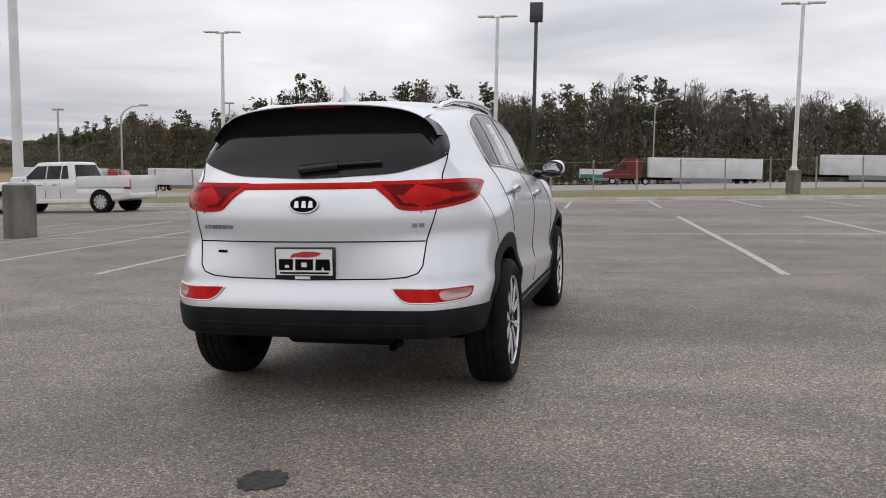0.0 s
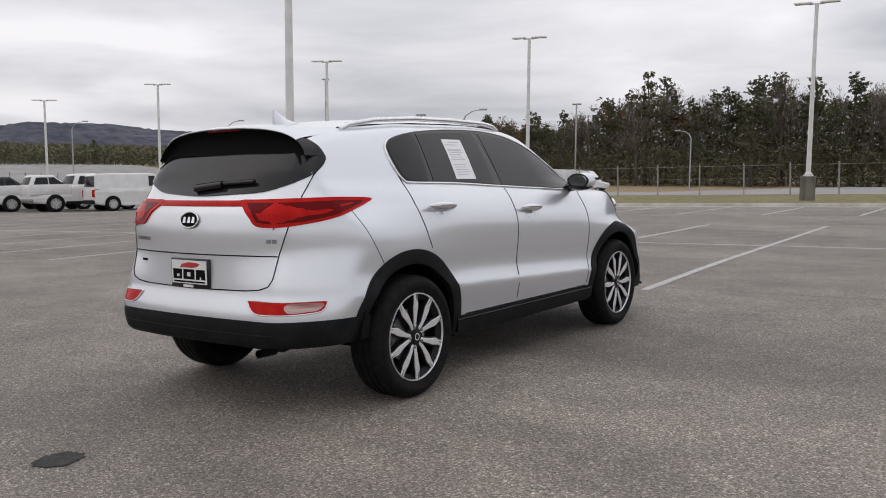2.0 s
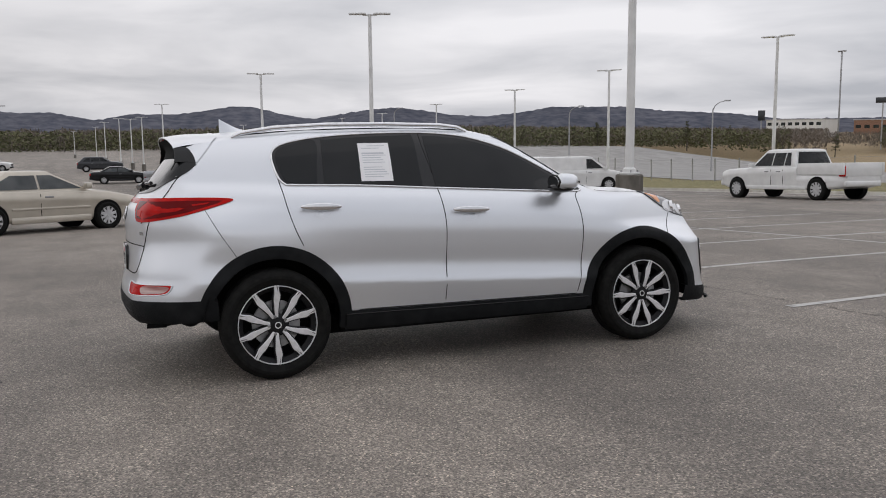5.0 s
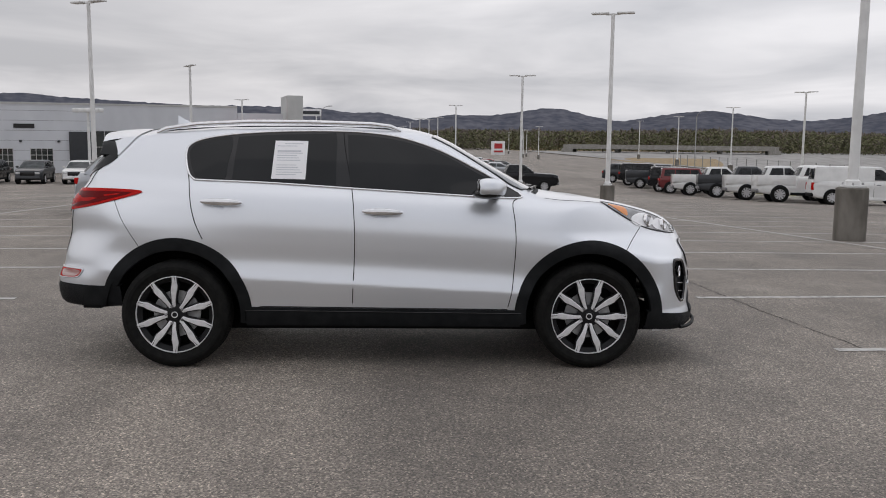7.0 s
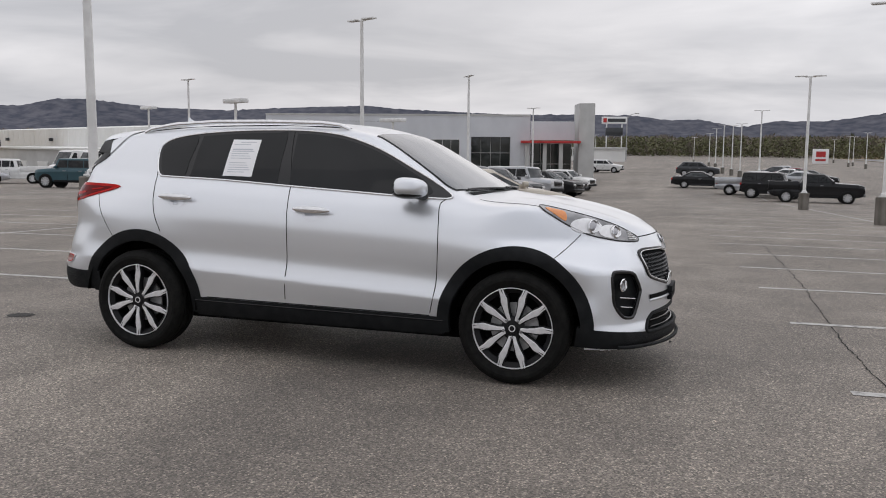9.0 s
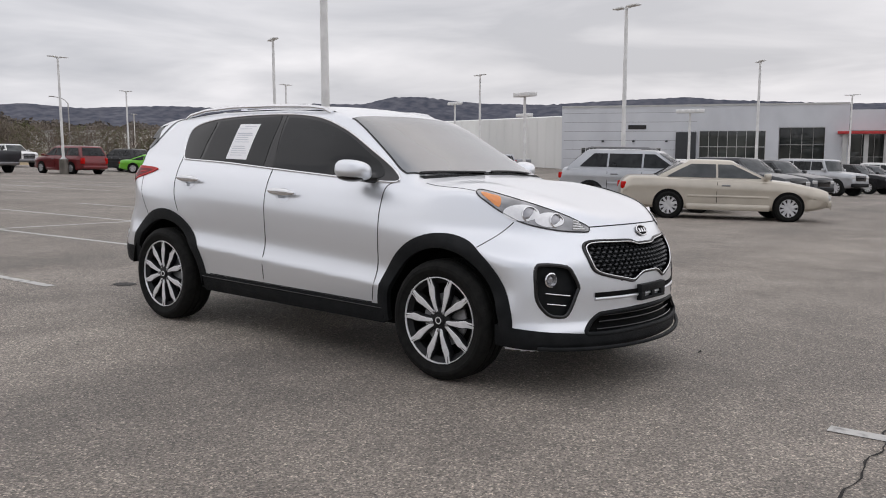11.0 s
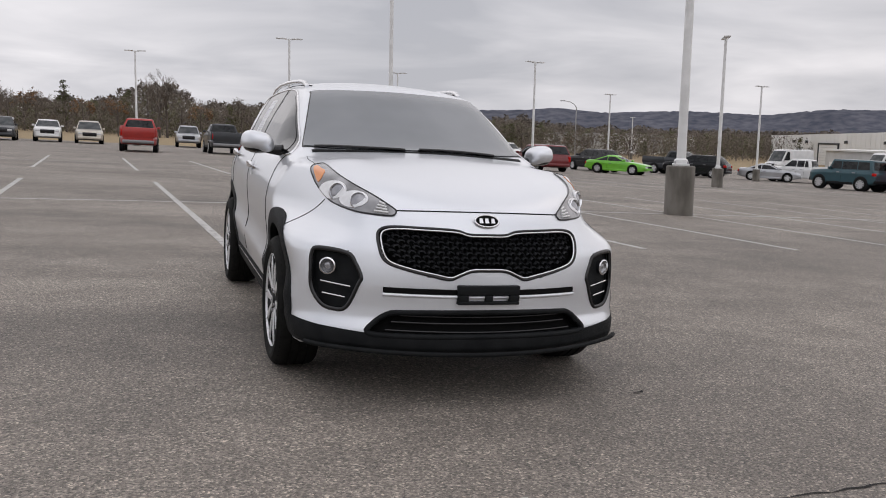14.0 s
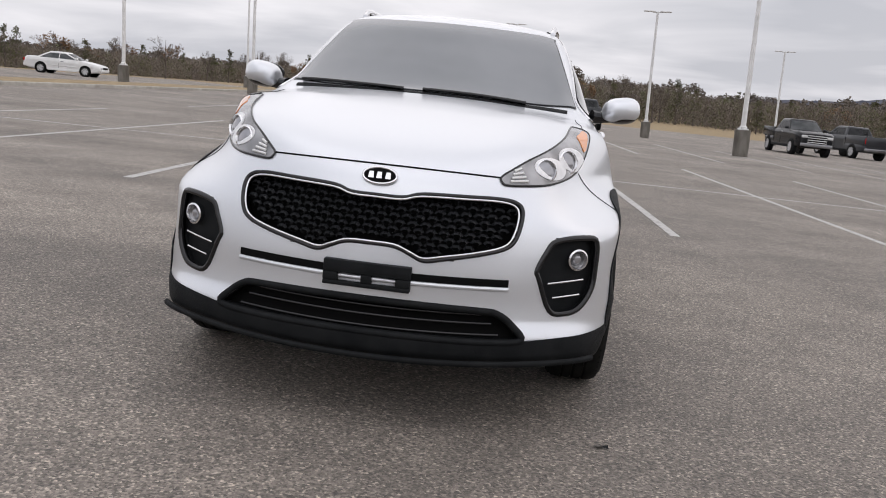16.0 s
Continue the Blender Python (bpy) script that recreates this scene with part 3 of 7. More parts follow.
    finish(bm, angle=50)
    return bm


def make_wheel(name, parent, m):
    """Tyre, rim, ten paired spokes, cap, nuts and brake, facing +x."""
    wheel = new(name)
    wheel.parent, wheel.matrix_local = parent, m
    bm = bmesh.new()
    lathe(bm, [(0.243, -0.205), (0.262, -0.222), (0.30, -0.228), (0.328, -0.218), (0.340, -0.198), (0.3445, -0.175), (0.345, -0.162), (0.338, -0.160), (0.338, -0.152), (0.345, -0.150), (0.345, -0.118), (0.337, -0.116), (0.337, -0.106), (0.345, -0.104),
               (0.345, -0.072), (0.338, -0.070), (0.338, -0.062), (0.345, -0.060), (0.3445, -0.042), (0.340, -0.022), (0.328, -0.004), (0.312, 0.004), (0.309, 0.008), (0.290, 0.010), (0.286, 0.007), (0.262, 0.003), (0.243, -0.012)], 72, "X")
    finish(bm, angle=30)
    tyre = part("tyre", bm, RUBBER, wheel)
    # short slots across both shoulders of the tread
    bm = bmesh.new()
    for k in range(60):
        a = 2 * math.pi * k / 60
        for x0, x1 in ((-0.034, -0.010), (-0.212, -0.190)):
            r = bmesh.ops.create_cube(bm, size=1, matrix=pose(0, 0, 0, math.degrees(a)) @ pose((x0 + x1) / 2, 0, 0.3285) @ Matrix.Diagonal((x1 - x0, 0.006, 0.012, 1)))
    part("tread_pattern", bm, DEEP_BLACK, tyre)["kind"] = "stuff"
    bm = bmesh.new()
    lathe(bm, [(0.236, -0.20), (0.218, -0.18), (0.205, -0.10), (0.212, -0.035), (0.230, -0.022), (0.2415, -0.012)], 64, "X")
    finish(bm)
    rim = part("rim", bm, RIM_BLACK, wheel)
    bm = bmesh.new()
    lathe(bm, [(0.2405, -0.014), (0.2415, -0.004), (0.244, -0.001), (0.2468, -0.002), (0.2475, -0.010)], 64, "X")
    finish(bm)
    part("rim_lip", bm, MACHINED, rim)
    for k in range(5):
        for s in (-1, 1):
            # face and dark flanks of one spoke: narrow at the hub, broad at the rim, leaning towards its twin
            for nm, mat, grow, front in (("spoke", MACHINED, 0.0, 1), ("spoke_flank", RIM_BLACK, 0.007, 0)):
                bm = bmesh.new()
                rows = []
                for r, off, w, x in ((0.048, 0.011, 0.0095, -0.014), (0.085, 0.021, 0.0120, -0.009), (0.125, 0.036, 0.0165, -0.007), (0.155, 0.049, 0.0215, -0.006), (0.172, 0.056, 0.0220, -0.006), (0.195, 0.063, 0.0160, -0.006), (0.2405, 0.076, 0.0140, -0.006)):
                    w += grow
                    x += 0.0 if front else -0.006
                    mid = s * off
                    rows.append([bm.verts.new((xx, mid + ww, r)) for xx, ww in ((x - 0.03 * (1 - front) - 0.006, -w), (x - 0.002, -w), (x, -w + 0.003), (x, w - 0.003), (x - 0.002, w), (x - 0.03 * (1 - front) - 0.006, w))])
                for a, b in zip(rows, rows[1:]):
                    for i in range(5):
                        bm.faces.new((a[i], a[i + 1], b[i + 1], b[i]))
                bm.faces.new(rows[0])
                bm.faces.new(rows[-1][::-1])
                finish(bm, angle=25)
                part(nm, bm, mat, rim, m=pose(0, 0, 0, 72 * k + 36))
            bm = bmesh.new()
            tip = [bm.verts.new((x, s * 0.074 + y, z)) for x in (-0.012, -0.004) for y, z in ((-s * 0.004, 0.192), (s * 0.001, 0.241), (s * 0.0075, 0.241))]
            for q in ((0, 1, 2), (3, 5, 4), (0, 3, 4, 1), (1, 4, 5, 2), (2, 5, 3, 0)):
                bm.faces.new([tip[i] for i in q])
            finish(bm, smooth=False)
            part("spoke_slit", bm, RIM_BLACK, rim, m=pose(0, 0, 0, 72 * k + 36))
    bm = bmesh.new()
    lathe(bm, [(0.072, -0.045), (0.070, -0.022), (0.055, -0.016), (0.034, -0.014), (0.032, -0.008), (0.020, -0.005), (0, -0.0045)], 40, "X")
    finish(bm)
    part("hub_cap", bm, RIM_BLACK, rim)
    bm = bmesh.new()
    lathe(bm, [(0.021, -0.0052), (0.021, -0.004), (0.015, -0.004), (0.015, -0.0045)], 32, "X")
    finish(bm)
    part("cap_ring", bm, MACHINED, rim)
    for k in range(5):
        bm = bmesh.new()
        lathe(bm, [(0.0105, -0.03), (0.0105, -0.006), (0.006, -0.003), (0, -0.003)], 6, "X", pose(0, 0, 0, 72 * k + 36) @ Matrix.Translation((0, 0, 0.057)))
        finish(bm)
        part("wheel_nut", bm, LAMP_GREY, rim)
    bm = bmesh.new()
    lathe(bm, [(0, -0.07), (0.15, -0.07), (0.15, -0.085), (0, -0.085)], 40, "X")
    finish(bm)
    part("brake_disc", bm, STEEL, wheel)
    bm = bmesh.new()
    lathe(bm, [(0.235, -0.10), (0, -0.10)], 32, "X")
    finish(bm)
    part("wheel_back", bm, DEEP_BLACK, wheel)
    return wheel


def ellipse(cx, cy, rx, ry, n=28):
    return [(cx + rx * math.cos(2 * math.pi * k / n), cy + ry * math.sin(2 * math.pi * k / n)) for k in range(n)]


def make_car():
    car = thing("crossover_car", "silver compact crossover with black plastic cladding, parked on the asphalt", "car")
    body = part("body", make_hull(), SILVER, car, "silver metallic painted shell")
    both = (1, -1)
    # undertray and wheel wells
    bm = bmesh.new()
    box(bm, -0.60, -1.20, 0.20, 0.60, 1.9, 0.34, 0.02)
    box(bm, -0.68, -0.88, 0.222, 0.68, 0.88, 0.34, 0.02)
    box(bm, -0.60, -1.94, 0.40, 0.60, 1.72, 0.82, 0.02)
    finish(bm)
    part("undertray", bm, DEEP_BLACK, car)
    for hub in (-1.335, 1.335):
        for s in both:
            bm = bmesh.new()
            n = 28
            rows = [[bm.verts.new((s * x, hub + 0.445 * math.cos(a), 0.345 + 0.445 * math.sin(a))) for a in (math.radians(-6 + (192 if hub > 0 else 180) * k / n) for k in range(n + 1))] for x in (0.60, 0.885)]
            for i in range(n):
                bm.faces.new((rows[0][i], rows[0][i + 1], rows[1][i + 1], rows[1][i]))
            finish(bm)
            part("wheel_liner", bm, DEEP_BLACK, car)
    # black cladding: arches, sills, bumper skirts
    for s in both:
        for hub, a0, a1 in ((-1.335, -8, 171), (1.335, -3, 188)):
            angles = np.radians(np.linspace(a0, a1, 44))
            arc = lambda r, g=0.0: [(hub + r * math.cos(a), 0.345 + (r + g) * math.sin(a)) for a in angles]
            part("arch_trim", band(arc(0.410), arc(0.486, 0.006), "side", 0.008, 0.03, 5, s), CLADDING, body, "black plastic wheel arch trim")
        line = np.linspace(-0.89, 0.89, 40)
        part("sill_trim", band([(y, 0.268) for y in line], [(y, 0.392 - 0.012 * (y + 0.8) / 1.6) for y in line], "side", 0.010, 0.03, 4, s), CLADDING, body, "black plastic sill")
        part("sill_bead", strip([(y, 0.372 - 0.012 * (y + 0.8) / 1.6) for y in line], "side", 0.004, 0.011, s), GLOSS_BLACK, body)
    a = np.linspace(-66, 66, 90)
    part("rear_skirt", band([(w, 0.385 + 0.008 * (abs(w) / 66) ** 2) for w in a], [(w, 0.528 - 0.006 * (abs(w) / 66) ** 2) for w in a], "rear_corner", 0.008, 0.05, 6), CLADDING, body, "black plastic lower rear bumper")
    part("skirt_bead", strip([(w, 0.455) for w in np.linspace(-36, 36, 50)], "rear_corner", 0.006, 0.006), CLADDING, body)
    a = np.linspace(-60, 60, 90)
    part("front_skirt", band([(w, 0.246 + 0.02 * (abs(w) / 67) ** 3) for w in a], [(w, 0.328 + 0.060 * max(0, (abs(w) - 30) / 37) ** 1.1) for w in a], "front_corner", 0.006, 0.05, 5), CLADDING, body, "black plastic front lip")
    part("lip_edge", strip([(w, 0.262 + 0.02 * (abs(w) / 67) ** 3) for w in np.linspace(-48, 48, 60)], "front_corner", 0.012, 0.026), CLADDING, body)
    # side windows: black surround, panes, bright strip
    daylight = smooth_outline([(0.90, 1.112), (0.78, 1.195), (0.60, 1.293), (0.36, 1.412), (0.12, 1.490), (-0.10, 1.522), (-0.35, 1.532), (-0.70, 1.525), (-1.00, 1.503), (-1.19, 1.470), (-1.275, 1.43), (-1.297, 1.37), (-1.275, 1.265), (-1.235, 1.213), (-1.17, 1.203), (-0.75, 1.189), (-0.25, 1.160), (0.25, 1.132), (0.70, 1.108)], 5)
    pane_f = smooth_outline([(0.73, 1.122), (0.71, 1.20), (0.58, 1.277), (0.36, 1.390), (0.12, 1.466), (-0.10, 1.500), (-0.235, 1.505), (-0.248, 1.49), (-0.235, 1.30), (-0.222, 1.18), (-0.20, 1.170), (0.25, 1.145)], 5)
    pane_r = smooth_outline([(-0.325, 1.507), (-0.32, 1.30), (-0.318, 1.185), (-0.345, 1.178), (-0.70, 1.200), (-0.975, 1.211), (-0.982, 1.23), (-0.965, 1.47), (-0.94, 1.486), (-0.70, 1.503), (-0.40, 1.512)], 4)
    pane_q = smooth_outline([(-1.005, 1.48), (-1.02, 1.30), (-1.028, 1.225), (-1.05, 1.213), (-1.19, 1.218), (-1.235, 1.245), (-1.265, 1.33), (-1.272, 1.395), (-1.24, 1.435), (-1.16, 1.462)], 4)
    for s in both:
        part("window_surround", panel(daylight, "side", 0.002, 0.02, 8, s), GLOSS_BLACK, body)
        part("front_door_glass", panel(pane_f, "side", 0.0045, 0.004, 8, s), TINTED, body, "dark tinted glass")
        part("rear_door_glass", panel(pane_r, "side", 0.0045, 0.004, 6, s), TINTED, body, "dark tinted glass")
        part("quarter_glass", panel(pane_q, "side", 0.0045, 0.004, 5, s), TINTED, body, "dark tinted glass")
        part("window_strip", strip(daylight, "side", 0.0075, 0.002, s, True, 8), CHROME, body, "bright chrome strip round the side windows")
    # windscreen, wipers, rear glass
    screen = smooth_outline([(0, 1.045), (0.30, 1.03), (0.55, 0.985), (0.685, 0.92), (0.70, 0.88), (0.665, 0.74), (0.61, 0.52), (0.565, 0.34), (0.545, 0.305), (0.30, 0.335), (0, 0.345), (-0.30, 0.335), (-0.545, 0.305), (-0.565, 0.34), (-0.61, 0.52), (-0.665, 0.74), (-0.70, 0.88), (-0.685, 0.92), (-0.55, 0.985), (-0.30, 1.03)], 4)
    part("windscreen_seal", panel(screen, "top", 0.003, 0.02, 16), GLOSS_BLACK, body)
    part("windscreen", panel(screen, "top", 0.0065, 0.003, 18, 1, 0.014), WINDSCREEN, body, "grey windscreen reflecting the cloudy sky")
    cowl = [(x, 1.075 - 0.20 * x * x) for x in np.linspace(-0.66, 0.66, 40)]
    part("cowl", band([(x, y - 0.018) for x, y in cowl], [(x, y + 0.014) for x, y in cowl], "top", 0.004, 0.01, 3), CLADDING, body)
    for x0, y0, x1, y1 in ((0.12, 1.072, 0.64, 0.960), (-0.46, 1.028, 0.03, 1.058)):
        line = [(x0 + (x1 - x0) * k / 12, y0 + (y1 - y0) * k / 12) for k in range(13)]
        wiper = part("wiper", strip(line, "top", 0.008, 0.016), GLOSS_BLACK, body, "black wiper")
        part("wiper_blade", strip([(x, y - 0.010) for x, y in line], "top", 0.005, 0.006), RUBBER, wiper)
    rear_pane = smooth_outline(mirrored(REAR_PANE), 4)
    part("rear_glass", panel(rear_pane, "rear_corner", 0.005, 0.02, 14, middle=(0, 1.32)), TINTED, body, "dark tinted rear glass")
    bm = strip([(-0.06 + 0.42 * k / 10, 1.200 + 0.022 * k / 10) for k in range(11)], "rear", 0.012, 0.02)
    wiper = part("rear_wiper", bm, GLOSS_BLACK, body, "black rear wiper")
    part("wiper_arm", strip([(-0.06 + 0.20 * k / 6, 1.186 + 0.020 * k / 6) for k in range(7)], "rear", 0.022, 0.02), GLOSS_BLACK, wiper)
    # roof spoiler: painted top and ears, deep black underside with shade down to glass
    edge = smooth_outline([(0, -1.915, 1.530), (0.16, -1.913, 1.527), (0.32, -1.905, 1.516), (0.45, -1.892, 1.494), (0.535, -1.878, 1.460), (0.592, -1.872, 1.410), (0.628, -1.885, 1.348), (0.648, -1.912, 1.288)], 4, False)
    n = len(edge)
    f = np.linspace(0, 1, n)
    flat = f < 0.55
    roof, _ = project([(min(x, 0.50), -1.60) for x in edge[:, 0]], "top")
    flank, _ = project([(-1.62 - 0.20 * t, 1.50 - 0.225 * t) for t in np.clip((f - 0.50) / 0.5, 0, 1)], "side")
    blend = ease(f, 0.45, 0.70)[:, None]
    start = roof * (1 - blend) + flank * blend
    root, _ = project([(x * 0.97, 1.385 - 0.11 * max(0, (x - 0.52) / 0.135) ** 1.4) for x in edge[:, 0]], "rear")

    def loft(a, b, bulge, lo=0, hi=None, cols=6, proud=0.0, sides=(1, -1)):
        """A surface between two mirrored lines, as one sheet over the car or as two wings."""
        bm = bmesh.new()
        a, b = a[lo:hi], b[lo:hi]
        for s in sides:
            rows = []
            for k in range(cols + 1):
                t = k / cols
                q = a + (b - a) * t + np.array(bulge) * (4 * t * (1 - t))
                if proud:
                    q = q + slope_of(q) * np.maximum(0, proud - hull(q))[:, None]
                rows.append([bm.verts.new((v[0] * s, v[1], v[2])) for v in q])
            for g, h in zip(rows, rows[1:]):
                for i in range(len(a) - 1):
                    bm.faces.new((g[i], g[i + 1], h[i + 1], h[i]))
        bmesh.ops.remove_doubles(bm, verts=bm.verts, dist=1e-4)
        finish(bm, angle=40)
        return bm
    lip = edge - np.array((0, -0.004, 0.010)) * (1 - 0.6 * f[:, None])
    k0 = int(n * 0.80)
    k1 = int(n * 0.62)
    crease = start + (edge - start) * np.interp(f, (f[k1], f[k0]), (0.68, 0.05))[:, None]
    spoiler = part("roof_spoiler", loft(start, edge, (0, 0, 0.010), 0, k1 + 1, proud=0.006), SILVER, body)
    for s in both:
        part("spoiler_ear", loft(start, crease, (0, 0, 0.006), k1, k0 + 1, proud=0.006, sides=(s,)), SILVER, spoiler)
        part("spoiler_fin", loft(crease, edge, (0, 0, 0.002), k1, k0 + 1, proud=0.006, sides=(s,)), TINTED, spoiler, "dark gloss fin at the end of the spoiler")
        part("fin_edge", loft(edge, lip, (0, -0.003, 0), k1, k0 + 1, cols=2, sides=(s,)), GLOSS_BLACK, spoiler)
    part("spoiler_edge", loft(edge, lip, (0, -0.003, 0), 0, k1 + 1, cols=2), SILVER, spoiler)
    # black sheet: the underside, and the spoiler's shade over the upper glass
    part("spoiler_underside", loft(lip, root + (0, -0.008, 0), (0, 0.03, 0.012), 0, k0 + 1), DEEP_BLACK, spoiler)
    bm = bmesh.new()
    box(bm, -0.13, -1.908, 1.507, 0.13, -1.88, 1.521, 0.004)
    finish(bm)
    part("brake_light", bm, DARK_RED, spoiler, "dark red high brake light")
    # tail lamps and the red bar between them
    for s in both:
        lamp = smooth_outline([(23.2, 1.134), (23.8, 1.112), (27.7, 1.050), (30.7, 1.004), (36.9, 0.997), (45, 1.010), (54.5, 1.036), (64, 1.080), (70.5, 1.112), (71.6, 1.128), (66, 1.137), (54, 1.143), (42, 1.140), (30, 1.136)], 5)
        tail_lamp = part("tail_lamp", panel(lamp, "rear_corner", 0.008, 0.02, 8, s), RED_LENS, body, "red tail lamp lens")
        for core in ([(26.0, 1.118), (28.4, 1.078), (30.8, 1.022), (36.0, 1.014), (36.2, 1.118)], [(37.8, 1.118), (37.8, 1.016), (46, 1.026), (56, 1.056), (66, 1.104), (67.5, 1.119), (54, 1.124)]):
            part("lamp_core", panel(core, "rear_corner", 0.0095, 0.001, 5, s), DARK_RED, tail_lamp)
        for bar in ([(30.4, 1.068), (35.4, 1.066), (35.4, 1.030), (32.0, 1.034)], [(39.5, 1.066), (53, 1.083), (55, 1.078), (52, 1.062), (39.5, 1.046)], [(57, 1.100), (63, 1.110), (62, 1.100), (57.5, 1.090)]):
            part("lamp_bar", panel(bar, "rear_corner", 0.0112, 0.001, 4, s), RED_LENS, tail_lamp)
        part("lamp_joint", strip(dense([(36.6, 0.988), (36.9, 1.126)], 0.5), "rear_corner", 0.003, 0.008, s), DEEP_BLACK, tail_lamp)
        glow = smooth_outline([(27.8, 0.615), (28.6, 0.627), (39, 0.624), (50.3, 0.624), (51.4, 0.612), (49.8, 0.574), (45, 0.563), (36, 0.560), (30.3, 0.567)], 4)
        marker = part("reflector", panel(glow, "rear_corner", 0.005, 0.02, 5, s), RED_LENS, body, "red bumper reflector")
        part("reverse_lens", panel(smooth_outline([(40.3, 0.613), (50.0, 0.613), (48.9, 0.580), (45, 0.572), (40.3, 0.571)], 4), "rear_corner", 0.0065, 0.001, 4, s), PINK_LENS, marker, "pale clear reversing lamp")
        part("reflector_rim", strip(glow, "rear_corner", 0.004, 0.004, s, True), SILVER, marker)
    a = np.linspace(-24, 24, 44)
    part("red_bar", band([(w, 1.106) for w in a], [(w, 1.134) for w in a], "rear_corner", 0.007, 0.015, 3), RED_LENS, body, "glossy red bar across the tailgate")
    # tailgate seam, plate, badge and lettering bars
    half_gate = [(55, 1.345), (49.5, 1.262), (45.5, 1.16), (41, 1.0), (38.0, 0.86), (36.0, 0.735), (34.5, 0.70), (31.5, 0.682), (26, 0.674), (0, 0.668)]
    gate = dense(half_gate + [(-w, z) for w, z in half_gate[-2::-1]], 0.6)
    part("tailgate_seam", strip(gate, "rear_corner", 0.0035), DEEP_BLACK, body)
    # black bead that draws the shade in the tailgate's crease
    part("gate_crease", strip(dense([(-37.5, 0.852), (37.5, 0.852)], 0.8), "rear_corner", 0.0035), DEEP_BLACK, body)
    bm = bmesh.new()
    box(bm, -0.160, -2.176, 0.668, 0.160, -2.140, 0.828, 0.006)
    finish(bm)
    plate = part("plate_frame", bm, GLOSS_BLACK, body, "black plate frame")
    bm = bmesh.new()
    box(bm, -0.148, -2.1785, 0.692, 0.148, -2.170, 0.818)
    part("plate", bm, PLATE_WHITE, plate, "white dealer plate")
    for mat, shapes in ((DEEP_BLACK, (((-0.135, 0.716), (-0.062, 0.716), (-0.058, 0.770), (-0.135, 0.770)), ((-0.048, 0.716), (0.046, 0.716), (0.048, 0.770), (-0.046, 0.770)), ((0.058, 0.716), (0.138, 0.716), (0.134, 0.770), (0.062, 0.770)), ((-0.13, 0.698), (0.13, 0.698), (0.13, 0.707), (-0.13, 0.707)))),
                        (PLATE_RED, (((-0.075, 0.776), (-0.045, 0.780), (0.02, 0.778), (0.07, 0.784), (0.095, 0.800), (0.06, 0.806), (0.0, 0.808), (-0.06, 0.796)),)), (PLATE_WHITE, (((-0.05, 0.673), (0.03, 0.673), (0.03, 0.686), (-0.05, 0.686)), ((-0.102, 0.728), (-0.080, 0.728), (-0.080, 0.742), (-0.102, 0.742)), ((-0.014, 0.732), (0.014, 0.732), (0.014, 0.754), (-0.014, 0.754)), ((0.090, 0.716), (0.106, 0.716), (0.098, 0.732))))):
        for outline in shapes:
            lift = 0.0015 if mat is PLATE_WHITE else 0.0
            bm = bmesh.new()
            flat = bm.faces.new([bm.verts.new((x, -2.1795 - lift, z)) for x, z in outline])
            push = bmesh.ops.extrude_face_region(bm, geom=[flat])
            bmesh.ops.translate(bm, vec=(0, 0.006, 0), verts=[v for v in push["geom"] if isinstance(v, bmesh.types.BMVert)])
            bmesh.ops.triangulate(bm, faces=bm.faces)
            finish(bm, smooth=False)
            part("print_shape", bm, mat, plate)
    for at, w, h, mode in ((1.032, 0.074, 0.040, "rear"), (0.860, 0.061, 0.026, "front")):
        badge = part("badge", panel(ellipse(0, at, w, h), mode, 0.009, 0.012, 4), DEEP_BLACK, body, "oval black badge with a bright rim")
        part("badge_rim", strip(ellipse(0, at, w, h, 40), mode, 0.005, 0.008, 1, True), CHROME, badge)
        for x in (-0.5, 0.02, 0.5):
            bar = [(w * (x - 0.17), at - h * 0.38), (w * (x + 0.17), at - h * 0.38), (w * (x + 0.12), at + h * 0.4), (w * (x - 0.12), at + h * 0.4)]
            part("badge_bar", panel(bar, mode, 0.0115, 0.001, 2), CHROME, badge)
    for x0, x1, z0, z1, n in ((-0.585, -0.400, 0.913, 0.932, 8), (0.535, 0.600, 0.918, 0.938, 2), (-0.50, -0.43, 0.795, 0.808, 1)):
        for k in range(n):
            w = (x1 - x0) / n
            bar = [(x0 + w * k + w * 0.1, z0), (x0 + w * (k + 0.85), z0), (x0 + w * (k + 0.85), z1), (x0 + w * k + w * 0.1, z1)]
            part("letter_bar", panel(bar, "rear", 0.004, 0.001, 2), LAMP_GREY if n > 1 else DEEP_BLACK, body)
    # door seams, handles, bonnet and bumper seams
    for s in both:
        for line in ([(0.875, 1.105), (0.835, 1.07), (0.845, 0.95), (0.850, 0.80), (0.835, 0.55), (0.805, 0.40)], [(-0.278, 1.52), (-0.262, 1.40), (-0.212, 1.15), (-0.192, 0.95), (-0.190, 0.75), (-0.203, 0.42)],
                     [(-1.298, 1.35), (-1.262, 1.20), (-1.235, 1.05), (-1.200, 0.93), (-1.155, 0.83)], [(-0.80, 0.396), (0.80, 0.384)]):
            part("door_seam", strip(smooth_outline(line, 6, False), "side", 0.003, 0, s), DEEP_BLACK, body)
        part("bumper_seam", strip(smooth_outline([(1.70, 0.915), (1.645, 0.85), (1.575, 0.778)], 6, False), "side", 0.0025, 0, s), DEEP_BLACK, body)
        part("bumper_seam", strip(smooth_outline([(-1.735, 1.075), (-1.66, 0.93), (-1.565, 0.78)], 6, False), "side", 0.002, 0, s), DEEP_BLACK, body)
